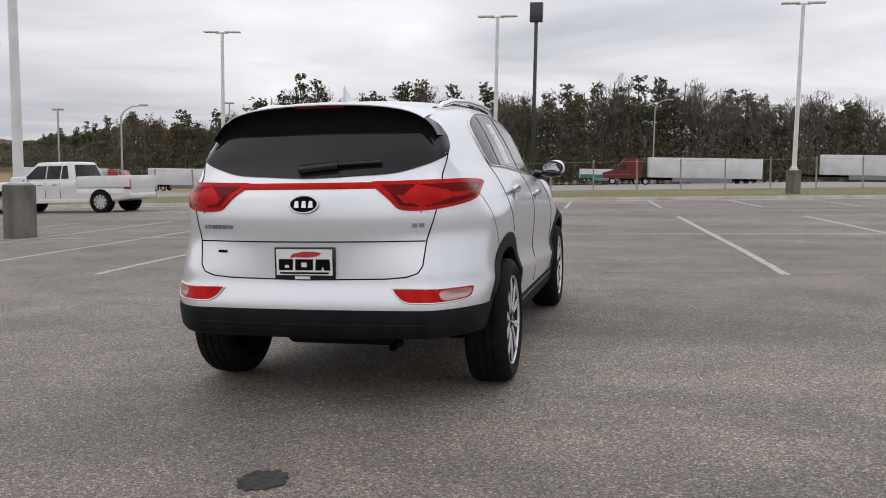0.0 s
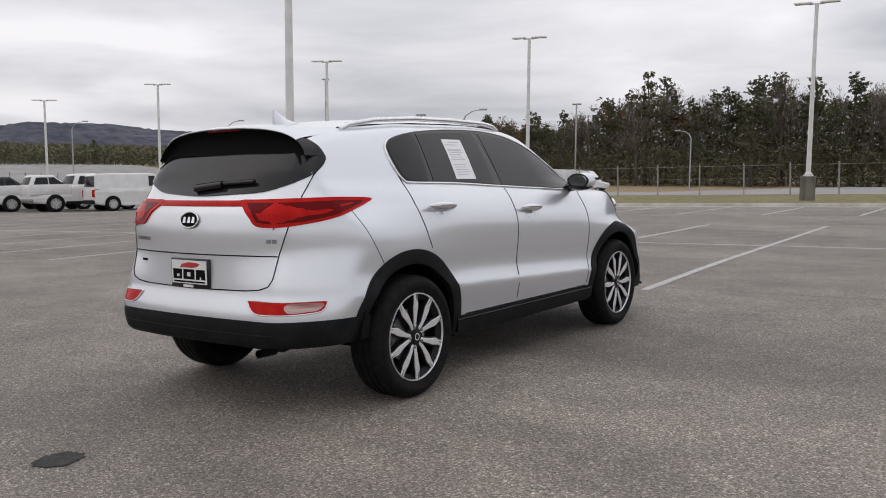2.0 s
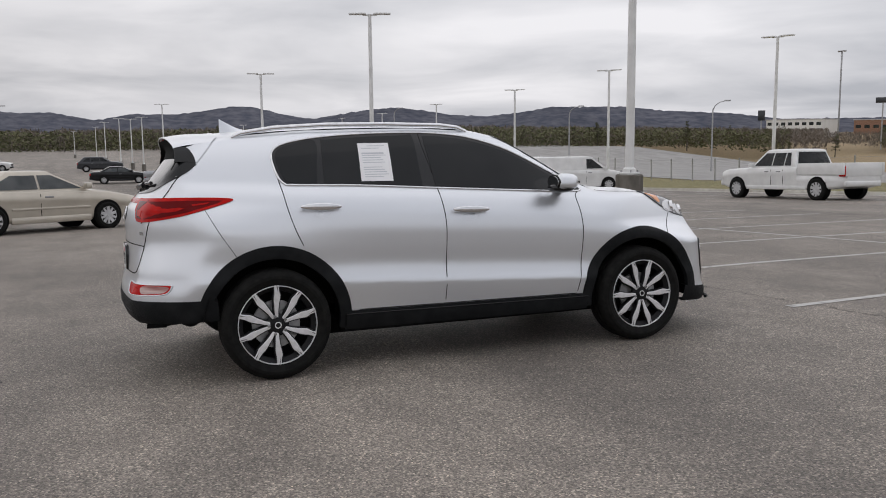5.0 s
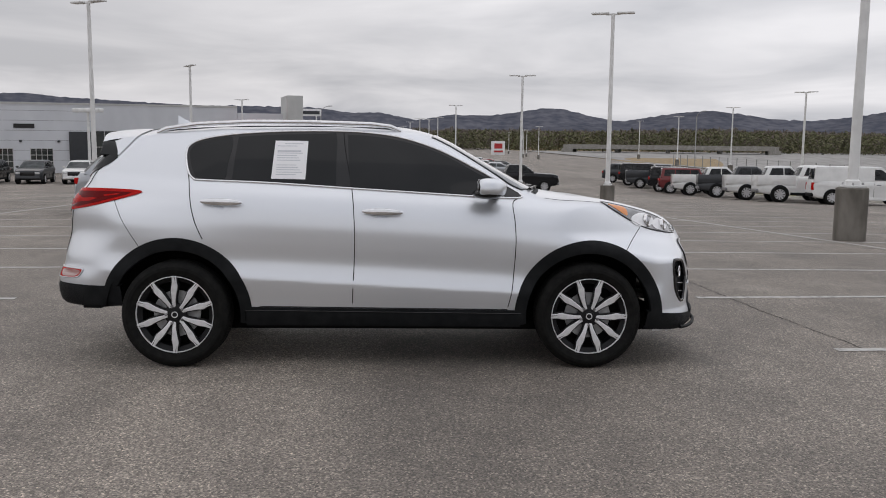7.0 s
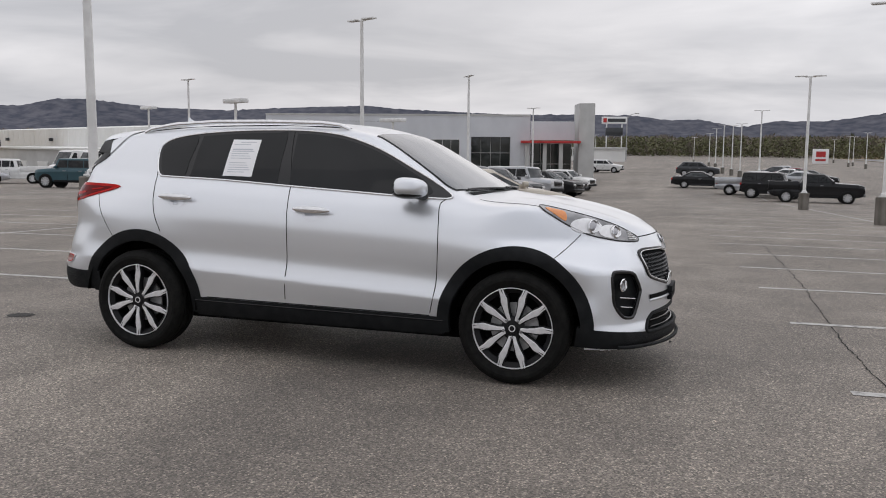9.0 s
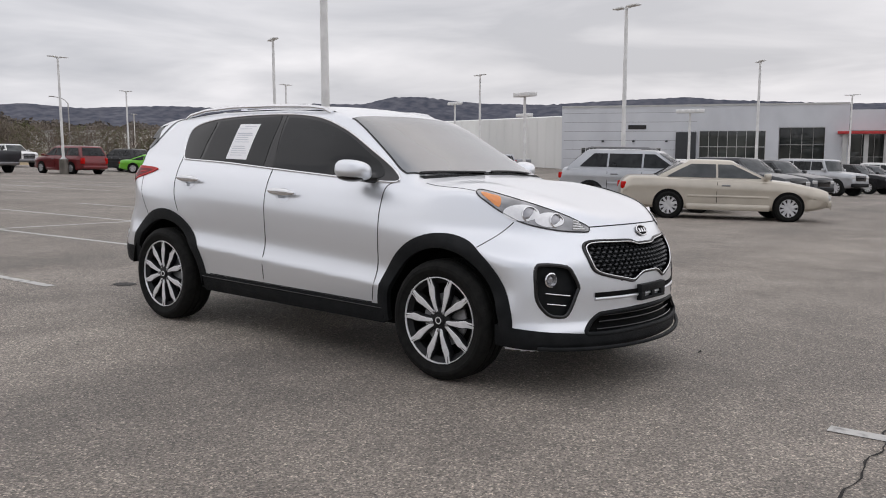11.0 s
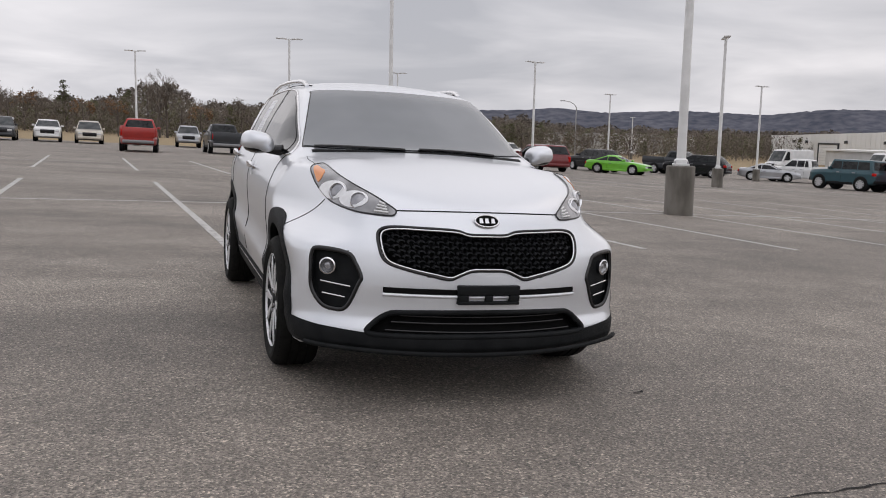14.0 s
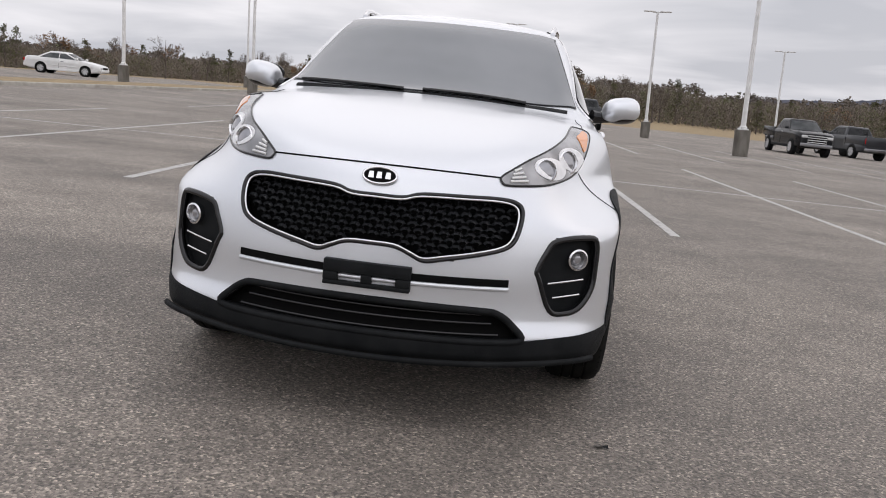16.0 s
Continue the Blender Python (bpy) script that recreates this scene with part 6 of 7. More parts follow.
lot_vehicle("suv", "suv", SILVER_CAR, "silver midsize SUV with black cladding and roof rails", -18.4, -6.6, -0.24, 1, roof_rack=True)
lot_vehicle("sedan", "sedan", TAN_CAR, "tan four-door sedan standing in the aisle", -15.8, -3.6, -1.2, 2.45)
lot_vehicle("pickup_truck", "old_pickup", WHITE_CAR, "white extended-cab pickup truck near the kerb", -14.9, 22.7, -1, 0.05)
lot_vehicle("van", "van", WHITE_CAR, "white compact cargo van parked nose to the kerb", -33.2, 22.9, 0.35, 1)
for k, (nm, kd, col, lab, u, v) in enumerate([
        ("pickup_truck", "pickup", WHITE_CAR, "white crew-cab pickup truck beside the cargo van", -36.2, 21.8), ("pickup_truck", "pickup", WHITE_CAR, "white pickup truck with red tail lamps, nose to the kerb", -39.8, 21.8),
        ("pickup_truck", "pickup", GREY_CAR, "dark grey pickup truck in the row along the kerb", -44.0, 22.0), ("pickup_truck", "pickup", WHITE_CAR, "white pickup truck in the row along the kerb", -48.6, 22.2),
        ("off_roader", "offroader", DARK_RED_CAR, "dark maroon boxy off-roader in the row", -53.0, 22.6), ("off_roader", "offroader", BLACK_CAR, "black boxy off-roader in the row", -56.2, 23.0),
        ("pickup_truck", "pickup", GREY_CAR, "grey pickup truck far down the row", -60.5, 23.0), ("off_roader", "offroader", BLACK_CAR, "black off-roader far down the row", -64.5, 23.4), ("suv", "suv", GREY_CAR, "grey SUV far down the row", -69, 23.5)]):
    lot_vehicle(nm, kd, col, lab, u, v, 0.30 + 0.02 * (k % 3), 1)
lot_vehicle("pickup_truck", "pickup", BLACK_CAR, "black crew-cab pickup truck beside a light pole", -54.9, 10.2, 0.1, 1)
lot_vehicle("off_roader", "offroader", BLACK_CAR, "black off-roader behind the black pickup", -59.5, 8.6, 0.2, 1)
lot_vehicle("pickup_truck", "old_pickup", SILVER_CAR, "grey pickup truck behind the off-roader", -63, 7.4, 0.2, 1)
lot_vehicle("sedan", "sedan", BLACK_CAR, "black sedan beside the kerb island", -72, 4.3, 0.1, 1)
lot_vehicle("suv", "suv", GREY_CAR, "dark grey SUV at the far end of the lot", -99, 5.0, 0.1, 1)
lot_vehicle("suv", "compact_suv", WHITE_CAR, "white SUV parked beyond the showroom", -107, -5.8, 0.2, 1)
for k, (col, u) in enumerate([(SILVER_CAR, -78), (BLACK_CAR, -82), (WHITE_CAR, -86), (DARK_RED_CAR, -90), (GREY_CAR, -94), (SILVER_CAR, -98)]):
    lot_vehicle("sedan", "sedan", col, "sedan in the crowded far row", u, 13.5 + 1.2 * (k % 2), 0.2, 1)
# the row before the showroom
for kd, col, lab, u, v in [("compact_suv", GREY_CAR, "dark grey compact SUV before the showroom", -27.6, -6.1), ("compact_suv", GREY_CAR, "grey compact SUV beside its twin", -33.5, -6.4), ("offroader", SILVER_CAR, "pale grey off-roader before the showroom", -43.5, -6.6),
                           ("suv", BLACK_CAR, "black SUV in the showroom row", -51.0, -6.4), ("compact_suv", GREY_CAR, "grey SUV in the showroom row", -57.5, -6.3), ("compact_suv", WHITE_CAR, "white SUV at the end of the showroom row", -64, -6.2)]:
    lot_vehicle("off_roader" if kd == "offroader" else "suv", kd, col, lab, u, v, 0.35, 1)
# south-west rows
lot_vehicle("pickup_truck", "pickup", RED_CAR, "bright red lifted pickup truck", -43.0, -29.0, 0.13, -0.94)
lot_vehicle("suv", "offroader", TEAL_CAR, "dark teal older SUV beside the red pickup", -41.0, -31.5, 0.15, -1)
lot_vehicle("pickup_truck", "old_pickup", WHITE_CAR, "white extended-cab pickup truck beyond the teal SUV", -50, -43, 0.5, -1)
lot_vehicle("suv", "suv", WHITE_CAR, "white SUV near the workshop", -61.5, -39.5, -0.6, 1)
lot_vehicle("coupe", "coupe", SILVER_CAR, "silver low coupe in the far row", -45.2, -45.8, -0.7, 0.7)
lot_vehicle("suv", "suv", BLACK_CAR, "black SUV with red tail lamps in the far row", -42.2, -46.2, 0.6, -0.9)
lot_vehicle("pickup_truck", "pickup", GREY_CAR, "grey-green pickup truck in the far row", -42.5, -53.5, -0.5, 1)
lot_vehicle("coupe", "coupe", GREEN_CAR, "bright lime green coupe", -32.6, -46.9, -0.6, 0.8)
lot_vehicle("suv", "suv", BLACK_CAR, "black SUV beside the lime coupe", -35.1, -50.2, 0.05, -1)
lot_vehicle("minivan", "minivan", DARK_RED_CAR, "dark red minivan in the southern row", -27.05, -44.4, 0.02, -1)
lot_vehicle("pickup_truck", "pickup", WHITE_CAR, "white pickup truck with a black grille", -35.5, -69.5, 0, 1)
lot_vehicle("pickup_truck", "pickup", GREY_CAR, "dark grey pickup truck seen from behind", -23.7, -48.5, 0.17, -1)
lot_vehicle("pickup_truck", "pickup", BLACK_CAR, "black pickup truck with a bright grille", -17.9, -45.8, 0, 1)
lot_vehicle("pickup_truck", "pickup", RED_CAR, "red pickup truck seen from behind at the lot's edge", -1.6, -46.5, -0.1, -1)
lot_vehicle("pickup_truck", "pickup", GREY_CAR, "dark grey pickup truck at the southern edge", -7.0, -50.5, -0.05, -1)
lot_vehicle("pickup_truck", "old_pickup", SILVER_CAR, "grey pickup truck facing the lot", -7.4, -73, 0.1, 1)
lot_vehicle("van", "minivan", GREY_CAR, "dark van facing the lot by the grass", 6.6, -68.5, 0, 1)
lot_vehicle("suv", "suv", WHITE_CAR, "white SUV facing the lot by the grass", 3.5, -69.5, 0, 1)
lot_vehicle("van", "minivan", TAN_CAR, "pale beige van facing the lot by the grass", 0.6, -69.5, 0, 1)
lot_vehicle("sedan", "sedan", WHITE_CAR, "white sedan on the far drive behind the island", 27.3, -50.5, -1, -0.1)
lot_vehicle("van", "high_van", WHITE_CAR, "tall white box van before the workshop annex", -72.8, -68.6, 1, 0.1)
for k, (kd, col) in enumerate([("high_van", WHITE_CAR), ("high_van", WHITE_CAR), ("suv", BLUE_CAR), ("old_pickup", RED_CAR), ("suv", WHITE_CAR), ("old_pickup", SILVER_CAR)]):
    lot_vehicle("van" if kd == "high_van" else "parked_car", kd, col, {"high_van": "tall white cargo van by the workshop"}.get(kd, "parked vehicle in the row by the workshop"), -69.5 + 0.8 * k, -52 + 3.2 * k, 1, -0.2)
for k, col in enumerate((BLACK_CAR, GREY_CAR, WHITE_CAR, BLACK_CAR)):
    lot_vehicle("suv", "suv", col, "SUV in the row before the grey showroom wall", -62 - 0.4 * k, -26 + 3.1 * k, 1, 0.1)

# ---- buildings, trucks and woods round the lot ----
PANEL_GREY = vary(node_material("grey_metal_cladding", (0.36, 0.37, 0.38), 0.45, 0.3), ((0.58, 0.595, 0.625), (0.64, 0.655, 0.685)), scale=0.4, detail=5)
PANEL_WHITE = vary(node_material("off_white_metal_cladding", (0.62, 0.62, 0.59), 0.5, 0.1), ((0.70, 0.70, 0.68), (0.78, 0.78, 0.76)), scale=0.3, detail=5, stretch=(1, 1, 0.3))
PANEL_PALE = vary(node_material("pale_grey_stucco", (0.48, 0.48, 0.47), 0.8), ((0.44, 0.44, 0.43), (0.52, 0.52, 0.51)), scale=0.6, detail=6)
SHOP_GLASS = node_material("showroom_glass", (0.03, 0.035, 0.035), 0.03, 0.0, Specular_IOR_Level=0.7)
vary(SHOP_GLASS, ((0.02, 0.024, 0.024), (0.06, 0.068, 0.062)), scale=0.35, detail=4)
SIGN_WHITE, SIGN_RED = node_material("sign_white", (0.78, 0.78, 0.78), 0.4), vary(node_material("sign_red", (0.45, 0.03, 0.03), 0.4), ((0.40, 0.025, 0.025), (0.50, 0.035, 0.035)), scale=2)
BRICK_RED = vary(node_material("brown_brick", (0.28, 0.16, 0.11), 0.9), ((0.22, 0.12, 0.08), (0.34, 0.20, 0.14)), scale=2)


def slab(name, parent, material, x0, y0, z0, x1, y1, z1, bevel=0.0, label=""):
    bm = bmesh.new()
    box(bm, min(x0, x1), min(y0, y1), min(z0, z1), max(x0, x1), max(y0, y1), max(z0, z1), bevel)
    finish(bm)
    return part(name, bm, material, parent, label)


def grid_window(parent, x, y0, y1, z0, z1, cols, rows, name="window"):
    """A glazed front on the wall plane x, facing +x: panes between bars."""
    win = new(name)
    win.parent = parent
    w, h, b = (y1 - y0) / cols, (z1 - z0) / rows, 0.06
    for i in range(cols):
        for j in range(rows):
            slab("pane", win, SHOP_GLASS, x - 0.12, y0 + i * w + b / 2, z0 + j * h + b / 2, x - 0.08, y0 + (i + 1) * w - b / 2, z0 + (j + 1) * h - b / 2)
    for i in range(cols + 1):
        slab("mullion", win, PANEL_PALE, x - 0.14, y0 + i * w - b / 2, z0, x + 0.02, y0 + i * w + b / 2, z1)
    for j in range(rows + 1):
        for i in range(cols):
            slab("transom", win, PANEL_PALE, x - 0.135, y0 + i * w + b / 2, z0 + j * h - b / 2, x + 0.01, y0 + (i + 1) * w - b / 2, z0 + j * h + b / 2)
    return win


def make_showroom():
    """Long grey dealership; its front faces +x in its own axes, and runs along y from the workshop end to the tower."""
    base = lot(-78, -22.6)
    b = thing("showroom", "long grey metal-clad car dealership with a glazed front", "dealership building", Matrix.Translation(base) @ pose(0, 0, 0, 0, 0, math.degrees(math.atan2(U.y, U.x)) + 11) @ Matrix.Diagonal((1, 0.72, 0.97, 1)))
    h, f = 6.4, -0.6
    # wall pieces left round the openings: doors at the workshop end, two glazed bays, an entrance
    bays = [(-12.6, -10.2, f, 2.3), (-8.2, -5.6, f, 2.3), (-16.5, -14.2, f, 2.3), (-0.6, 7.6, f, 4.0), (9.2, 14.6, f, 4.3)]
    cuts = sorted({-19.0, 17.0, *[x for s in bays for x in s[:2]]})
    for y0, y1 in zip(cuts, cuts[1:]):
        bay = next((s for s in bays if s[0] <= y0 and y1 <= s[1]), None)
        slab("wall", b, PANEL_GREY, -0.3, y0, bay[3] if bay else f - 2, 0, y1, h)
        if bay:
            slab("wall", b, PANEL_GREY, -0.3, y0, f - 2, 0, y1, bay[2])
    for k in range(1, 7):
        slab("panel_joint", b, LAMP_GREY, -0.01, -19.0, k * 0.92 - 0.012 + 0.3, 0.006, -1.0, k * 0.92 + 0.012 + 0.3)
    slab("back_wall", b, PANEL_GREY, -30, -19, f - 3, -29.7, 17, h)
    for y in (-19.3, 17.0):
        slab("end_wall", b, PANEL_GREY, -30, y, f - 3, 0, y + 0.3, h)
    slab("roof", b, PANEL_PALE, -30, -19.3, h, 0.06, 17.3, h + 0.18)
    grid_window(b, 0, -12.6, -10.2, f + 0.5, 2.3, 4, 4, "workshop_door")
    grid_window(b, 0, -8.2, -5.6, f + 0.5, 2.3, 4, 4, "workshop_door")
    grid_window(b, 0, -16.5, -14.2, f + 0.5, 2.3, 4, 4, "workshop_door")
    grid_window(b, 0, -0.6, 7.6, f, 4.0, 7, 3, "shop_window")
    grid_window(b, -1.2, 9.2, 14.6, f, 4.3, 4, 3, "shop_window")
    slab("dark_pier", b, GREY_CAR, 0.0, -3.6, f - 1, 0.35, -1.0, 3.9)
    slab("sign_strip", b, GLOSS_BLACK, 0.0, -10.0, 4.2, 0.08, -7.6, 4.6)
    for y in (-13.6, -9.4, -5.0):
        slab("wall_lamp", b, GREY_CAR, 0.0, y, 2.9, 0.22, y + 0.3, 3.1, 0.02)
    slab("canopy", b, SIGN_RED, 0.0, 16.0, 3.7, 1.6, 24.0, 3.95, 0.02, "red edge of the entrance canopy")
    slab("entrance_wall", b, PANEL_GREY, -0.35, 17.35, 4.0, 0, 23.4, 5.9)
    grid_window(b, -2.0, 17.5, 23.2, f, 3.7, 4, 2, "entrance_glass")
    slab("tower", b, PANEL_PALE, -4.0, 23.8, f - 2, 1.0, 25.9, 7.7, 0.03, "pale entrance tower")
    for y in (16.6, 19.0, 21.2):
        slab("column", b, PANEL_PALE, 0.6, y, f - 2, 1.1, y + 0.5, 3.7)
    return b


make_showroom()


def make_workshop():
    """White metal hall behind, with a lower grey annex and roller doors."""
    a, c = Vector((-73.0, -41.0)), Vector((-107.9, -129.4))
    ahead = (c - a).normalized()
    b = thing("workshop_hall", "long off-white metal workshop hall with roller doors", "industrial hall", Matrix.Translation((a.x, a.y, -3.0)) @ Matrix.Rotation(math.atan2(ahead.y, ahead.x), 4, "Z"))
    n = (c - a).length
    bm = bmesh.new()
    pts = [(0, 0, -2), (n, 0, -2), (n, 0, 5.4), (0, 0, 6.2)]
    f0 = [bm.verts.new(p) for p in pts]
    f1 = [bm.verts.new((p[0], p[1] - 25, p[2] + (1.2 if p[2] > 0 else 0))) for p in pts]
    bm.faces.new(f0)
    bm.faces.new(f1[::-1])
    for i in range(4):
        bm.faces.new((f0[i], f0[(i + 1) % 4], f1[(i + 1) % 4], f1[i]))
    finish(bm, smooth=False)
    part("hall_wall", bm, PANEL_WHITE, b)
    for k in range(60):
        slab("rib", b, PANEL_WHITE, n * k / 60, 0, -2, n * k / 60 + 0.05, 0.03, 6.1 - 0.8 * k / 60)
    for x, wide in ((25.6, 6.4), (63.2, 7.6)):
        door = slab("roller_door", b, PANEL_PALE, x, 0.0, -1, x + wide, 0.10, 4.0)
        slab("door_surround", door, GREY_CAR, x - 0.25, 0.0, -1, x, 0.22, 4.25)
        slab("door_surround", door, GREY_CAR, x + wide, 0.0, -1, x + wide + 0.25, 0.22, 4.25)
        slab("door_surround", door, GREY_CAR, x, 0.0, 4.0, x + wide, 0.22, 4.25)
        for k in range(12):
            slab("door_slat", door, PANEL_WHITE, x + 0.1, 0.10, -0.9 + 0.405 * k, x + wide - 0.1, 0.13, -0.53 + 0.405 * k)
    annex = slab("annex", b, PANEL_PALE, 18, 0.0, -2, 44, 9, 3.3)
    slab("annex_roof", annex, PANEL_WHITE, 17.8, 0.0, 3.3, 44.2, 9.3, 3.5)
    for x in (30.2, 35.4, 40.0):
        slab("annex_door", annex, PANEL_WHITE, x, 9.0, -1.0, x + 2.4, 9.08, 1.9)
    for x in (22.0, 47.0, 60.0, 76.0, 82.0):
        slab("wall_lamp", b, GREY_CAR, x, 0.0, 4.2, x + 0.5, 0.35, 4.6)
    return b


make_workshop()


def pylon_sign(u, v, w, h, z0, face, bars, label):
    s = thing("pylon_sign", label, "sign", Matrix.Translation(lot(u, v)) @ pose(0, 0, 0, 0, 0, 10))
    for y in (-w * 0.3, w * 0.3):
        slab("sign_post", s, POLE_PAINT, -0.12, y - 0.12, -1, 0.12, y + 0.12, z0 + 0.2)
    board = slab("sign_board", s, face, -0.2, -w / 2, z0, 0.2, w / 2, z0 + h, 0.03)
    for y0, zz0, y1, zz1, mat in bars:
        slab("sign_bar", board, mat, 0.2, y0, z0 + zz0, 0.24, y1, z0 + zz1)
    return s


sign = pylon_sign(-183.7, -7.4, 5.3, 1.5, 7.7, SIGN_WHITE, [(-2.3, 0.3, -1.6, 1.2, SIGN_RED), (-1.4, 0.4, 2.3, 1.1, GREY_CAR)], "white roadside sign with red and dark lettering bars")
slab("lower_board", sign, GREY_CAR, -0.2, -1.8, 5.2, 0.2, 1.8, 6.9, 0.03)
pylon_sign(-181.4, 33.2, 3.0, 4.8, -1.9, SIGN_WHITE, [(-0.9, 3.2, 0.9, 4.3, SIGN_RED), (-1.0, 2.4, 1.0, 2.8, SIGN_RED)], "tall white pylon sign with a red emblem")


def flat_lamp(u, v, h, turn, width):
    """A pole with one broad flat lamp head."""
    s = thing("flat_head_lamp", "white light pole with one broad flat lamp head", "light pole", Matrix.Translation(lot(u, v)) @ pose(0, 0, 0, 0, 0, turn), group="building lamps")
    bm = bmesh.new()
    tube(bm, [(0, 0, -0.5), (0, 0, h)], [0.13, 0.10], 12)
    finish(bm)
    part("shaft", bm, POLE_PAINT, s)
    slab("pier", s, CONCRETE, -0.25, -0.25, -0.5, 0.25, 0.25, 0.6, 0.03)
    slab("lamp_head", s, POLE_PAINT, -width / 2, -0.35, h - 0.10, width / 2, 0.35, h + 0.22, 0.06)


for u, v, h, turn, width in ((-80.6, -52.7, 7.0, 60, 3.0), (-70.5, -21.5, 5.5, 75, 2.6), (-66, -35.4, 5.2, 60, 2.2), (-52, -27.6, 6.2, 60, 2.6)):
    flat_lamp(u, v, h, turn, width)


# ---- highway: trucks, overpass, cobra-head lamps ----
TRAILER = vary(node_material("white_trailer_side", (0.66, 0.66, 0.66), 0.5), ((0.58, 0.58, 0.58), (0.70, 0.70, 0.70)), scale=0.5, detail=6)
TRAILER_GREEN = vary(node_material("green_trailer_skirt", (0.04, 0.20, 0.15), 0.5), ((0.03, 0.17, 0.13), (0.05, 0.23, 0.17)), scale=1)


def make_truck(u, v, heading, cab, skirt=None, with_cab=True, name="semi_truck", label="white box trailer behind a tractor on the highway"):
    t = thing(name, label, "truck", Matrix.Translation(lot(u, v, 0.07)) @ pose(0, 0, 0, 0, 0, math.degrees(math.atan2(U.y, U.x)) + (0 if heading > 0 else 180)))
    slab("trailer", t, TRAILER, -16.2, -1.3, 1.15, 0, 1.3, 4.1, 0.04)
    if skirt:
        for y in (-1.32, 1.30):
            slab("stripe", t, skirt, -16.0, y, 1.2, -0.2, y + 0.02, 2.4)
    slab("chassis", t, DEEP_BLACK, -15.5, -0.9, 0.8, 4.5, 0.9, 1.15)
    for s in (-1, 1):
        slab("side_skirt", t, BUMPER_GREY, -12, s * 1.25 - 0.02, 0.5, -3.5, s * 1.25 + 0.02, 1.15)
        for x in (-14.6, -13.3, 0.4, 1.7, 5.2):
            if x > 0 and not with_cab:
                continue
            far_wheel(t, 0, 0, 0.5, s)
            t.children[-1].matrix_local = pose(x, s * 1.28, 0.5, 0, 0, 90 if s > 0 else -90)
    if with_cab:
        bm = bmesh.new()
        prof = [(1.0, 0.9), (6.6, 0.9), (6.7, 1.7), (4.9, 2.1), (4.3, 3.0), (3.4, 3.9), (1.0, 4.0)]
        a = [bm.verts.new((x, 1.2, z)) for x, z in prof]
        c = [bm.verts.new((x, -1.2, z)) for x, z in prof]
        bm.faces.new(a)
        bm.faces.new(c[::-1])
        for i in range(len(prof)):
            bm.faces.new((a[i], a[(i + 1) % len(prof)], c[(i + 1) % len(prof)], c[i]))
        bmesh.ops.bevel(bm, geom=list(bm.edges), offset=0.12, segments=2, affect="EDGES")
        finish(bm)
        tractor = part("tractor", bm, cab, t)
        for s in (-1, 1):
            slab("cab_window", tractor, CAR_GLASS, 3.2, s * 1.2 - 0.015, 2.2, 4.3, s * 1.2 + 0.015, 2.95)
        slab("windscreen", tractor, CAR_GLASS, 4.45, -0.95, 2.2, 4.75, 0.95, 2.8, 0.05)
    return t


make_truck(-78.5, 134, 1, RED_CAR, label="white trailer with a red tractor on the highway")
make_truck(-60, 146, 1, WHITE_CAR, label="white trailer with a white tractor on the highway")
make_truck(12.0, 128, -1, DARK_RED_CAR, label="white trailer with a dark red tractor on the highway")
make_truck(37.5, 131, -1, WHITE_CAR, None, False, "box_trailer", "long white box trailer on the highway")
make_truck(19.0, 278, 1, WHITE_CAR, TRAILER_GREEN, False, "box_trailer", "white box trailer with a green lower half")


def cobra_lamp(u, v, h, turn, z=0.0):
    s = thing("street_lamp", "grey steel highway lamp with a curved arm", "street lamp", Matrix.Translation(lot(u, v, z)) @ pose(0, 0, 0, 0, 0, turn), group="highway lamps")
    bm = bmesh.new()
    tube(bm, [(0, 0, -1), (0, 0, h - 1.2)], [0.13, 0.09], 10)
    finish(bm)
    part("mast", bm, STEEL, s)
    bm = bmesh.new()
    tube(bm, [(0, 0, h - 1.2), (0.4, 0, h - 0.6), (1.2, 0, h - 0.15), (2.2, 0, h)], [0.09, 0.07, 0.06, 0.05], 8)
    finish(bm)
    part("arm", bm, STEEL, s)
    slab("lamp_head", s, STEEL, 2.1, -0.18, h - 0.06, 3.0, 0.18, h + 0.14, 0.05)
    return s


for u, v, h, turn in ((14, 143, 14, 10), (-48.1, 84, 10, 10), (-36.6, 139, 10, 170), (-90, 88, 10, 10), (-120, 84, 10, 20), (-175, 75, 10, 20), (-85, -136, 10, -20), (-190, -5, 10, 60)):
    cobra_lamp(u, v, h, turn)


def by_compass(az, d):
    """The ground point at a compass angle (0 = along +x) and a distance from the middle of the lot."""
    x, y = d * math.cos(radians(az)), d * math.sin(radians(az))
    return Vector((x, y, lie(x, y)))


p = by_compass(96.95, 230)
mast = thing("sign_mast", "tall dark mast with a box sign at its top", "mast", Matrix.Translation(p))
top_z = math.tan(radians(9.75)) * 236 + 1.3 - p.z
slab("mast_tube", mast, GREY_CAR, -0.45, -0.45, -1, 0.45, 0.45, top_z - 4.5, 0.05)
slab("mast_box", mast, GREY_CAR, -1.7, -0.9, top_z - 5.0, 1.7, 0.9, top_z, 0.15)
for az, d, rise_at in ((133.4, 330, 4.75), (116.9, 285, 3.25), (127.15, 250, 2.55)):
    p = by_compass(az, d)
    top_z = math.tan(radians(rise_at)) * d + 1.3 - p.z
    m = thing("high_mast_light", "thin tall highway mast light", "mast", Matrix.Translation(p))
    slab("mast_tube", m, STEEL, -0.2, -0.2, -1, 0.2, 0.2, top_z, 0.03)
    for x in (-1.0, 1.0):
        slab("lamp_head", m, STEEL, x - 0.5, -0.5, top_z - 0.5, x + 0.5, 0.5, top_z, 0.1)
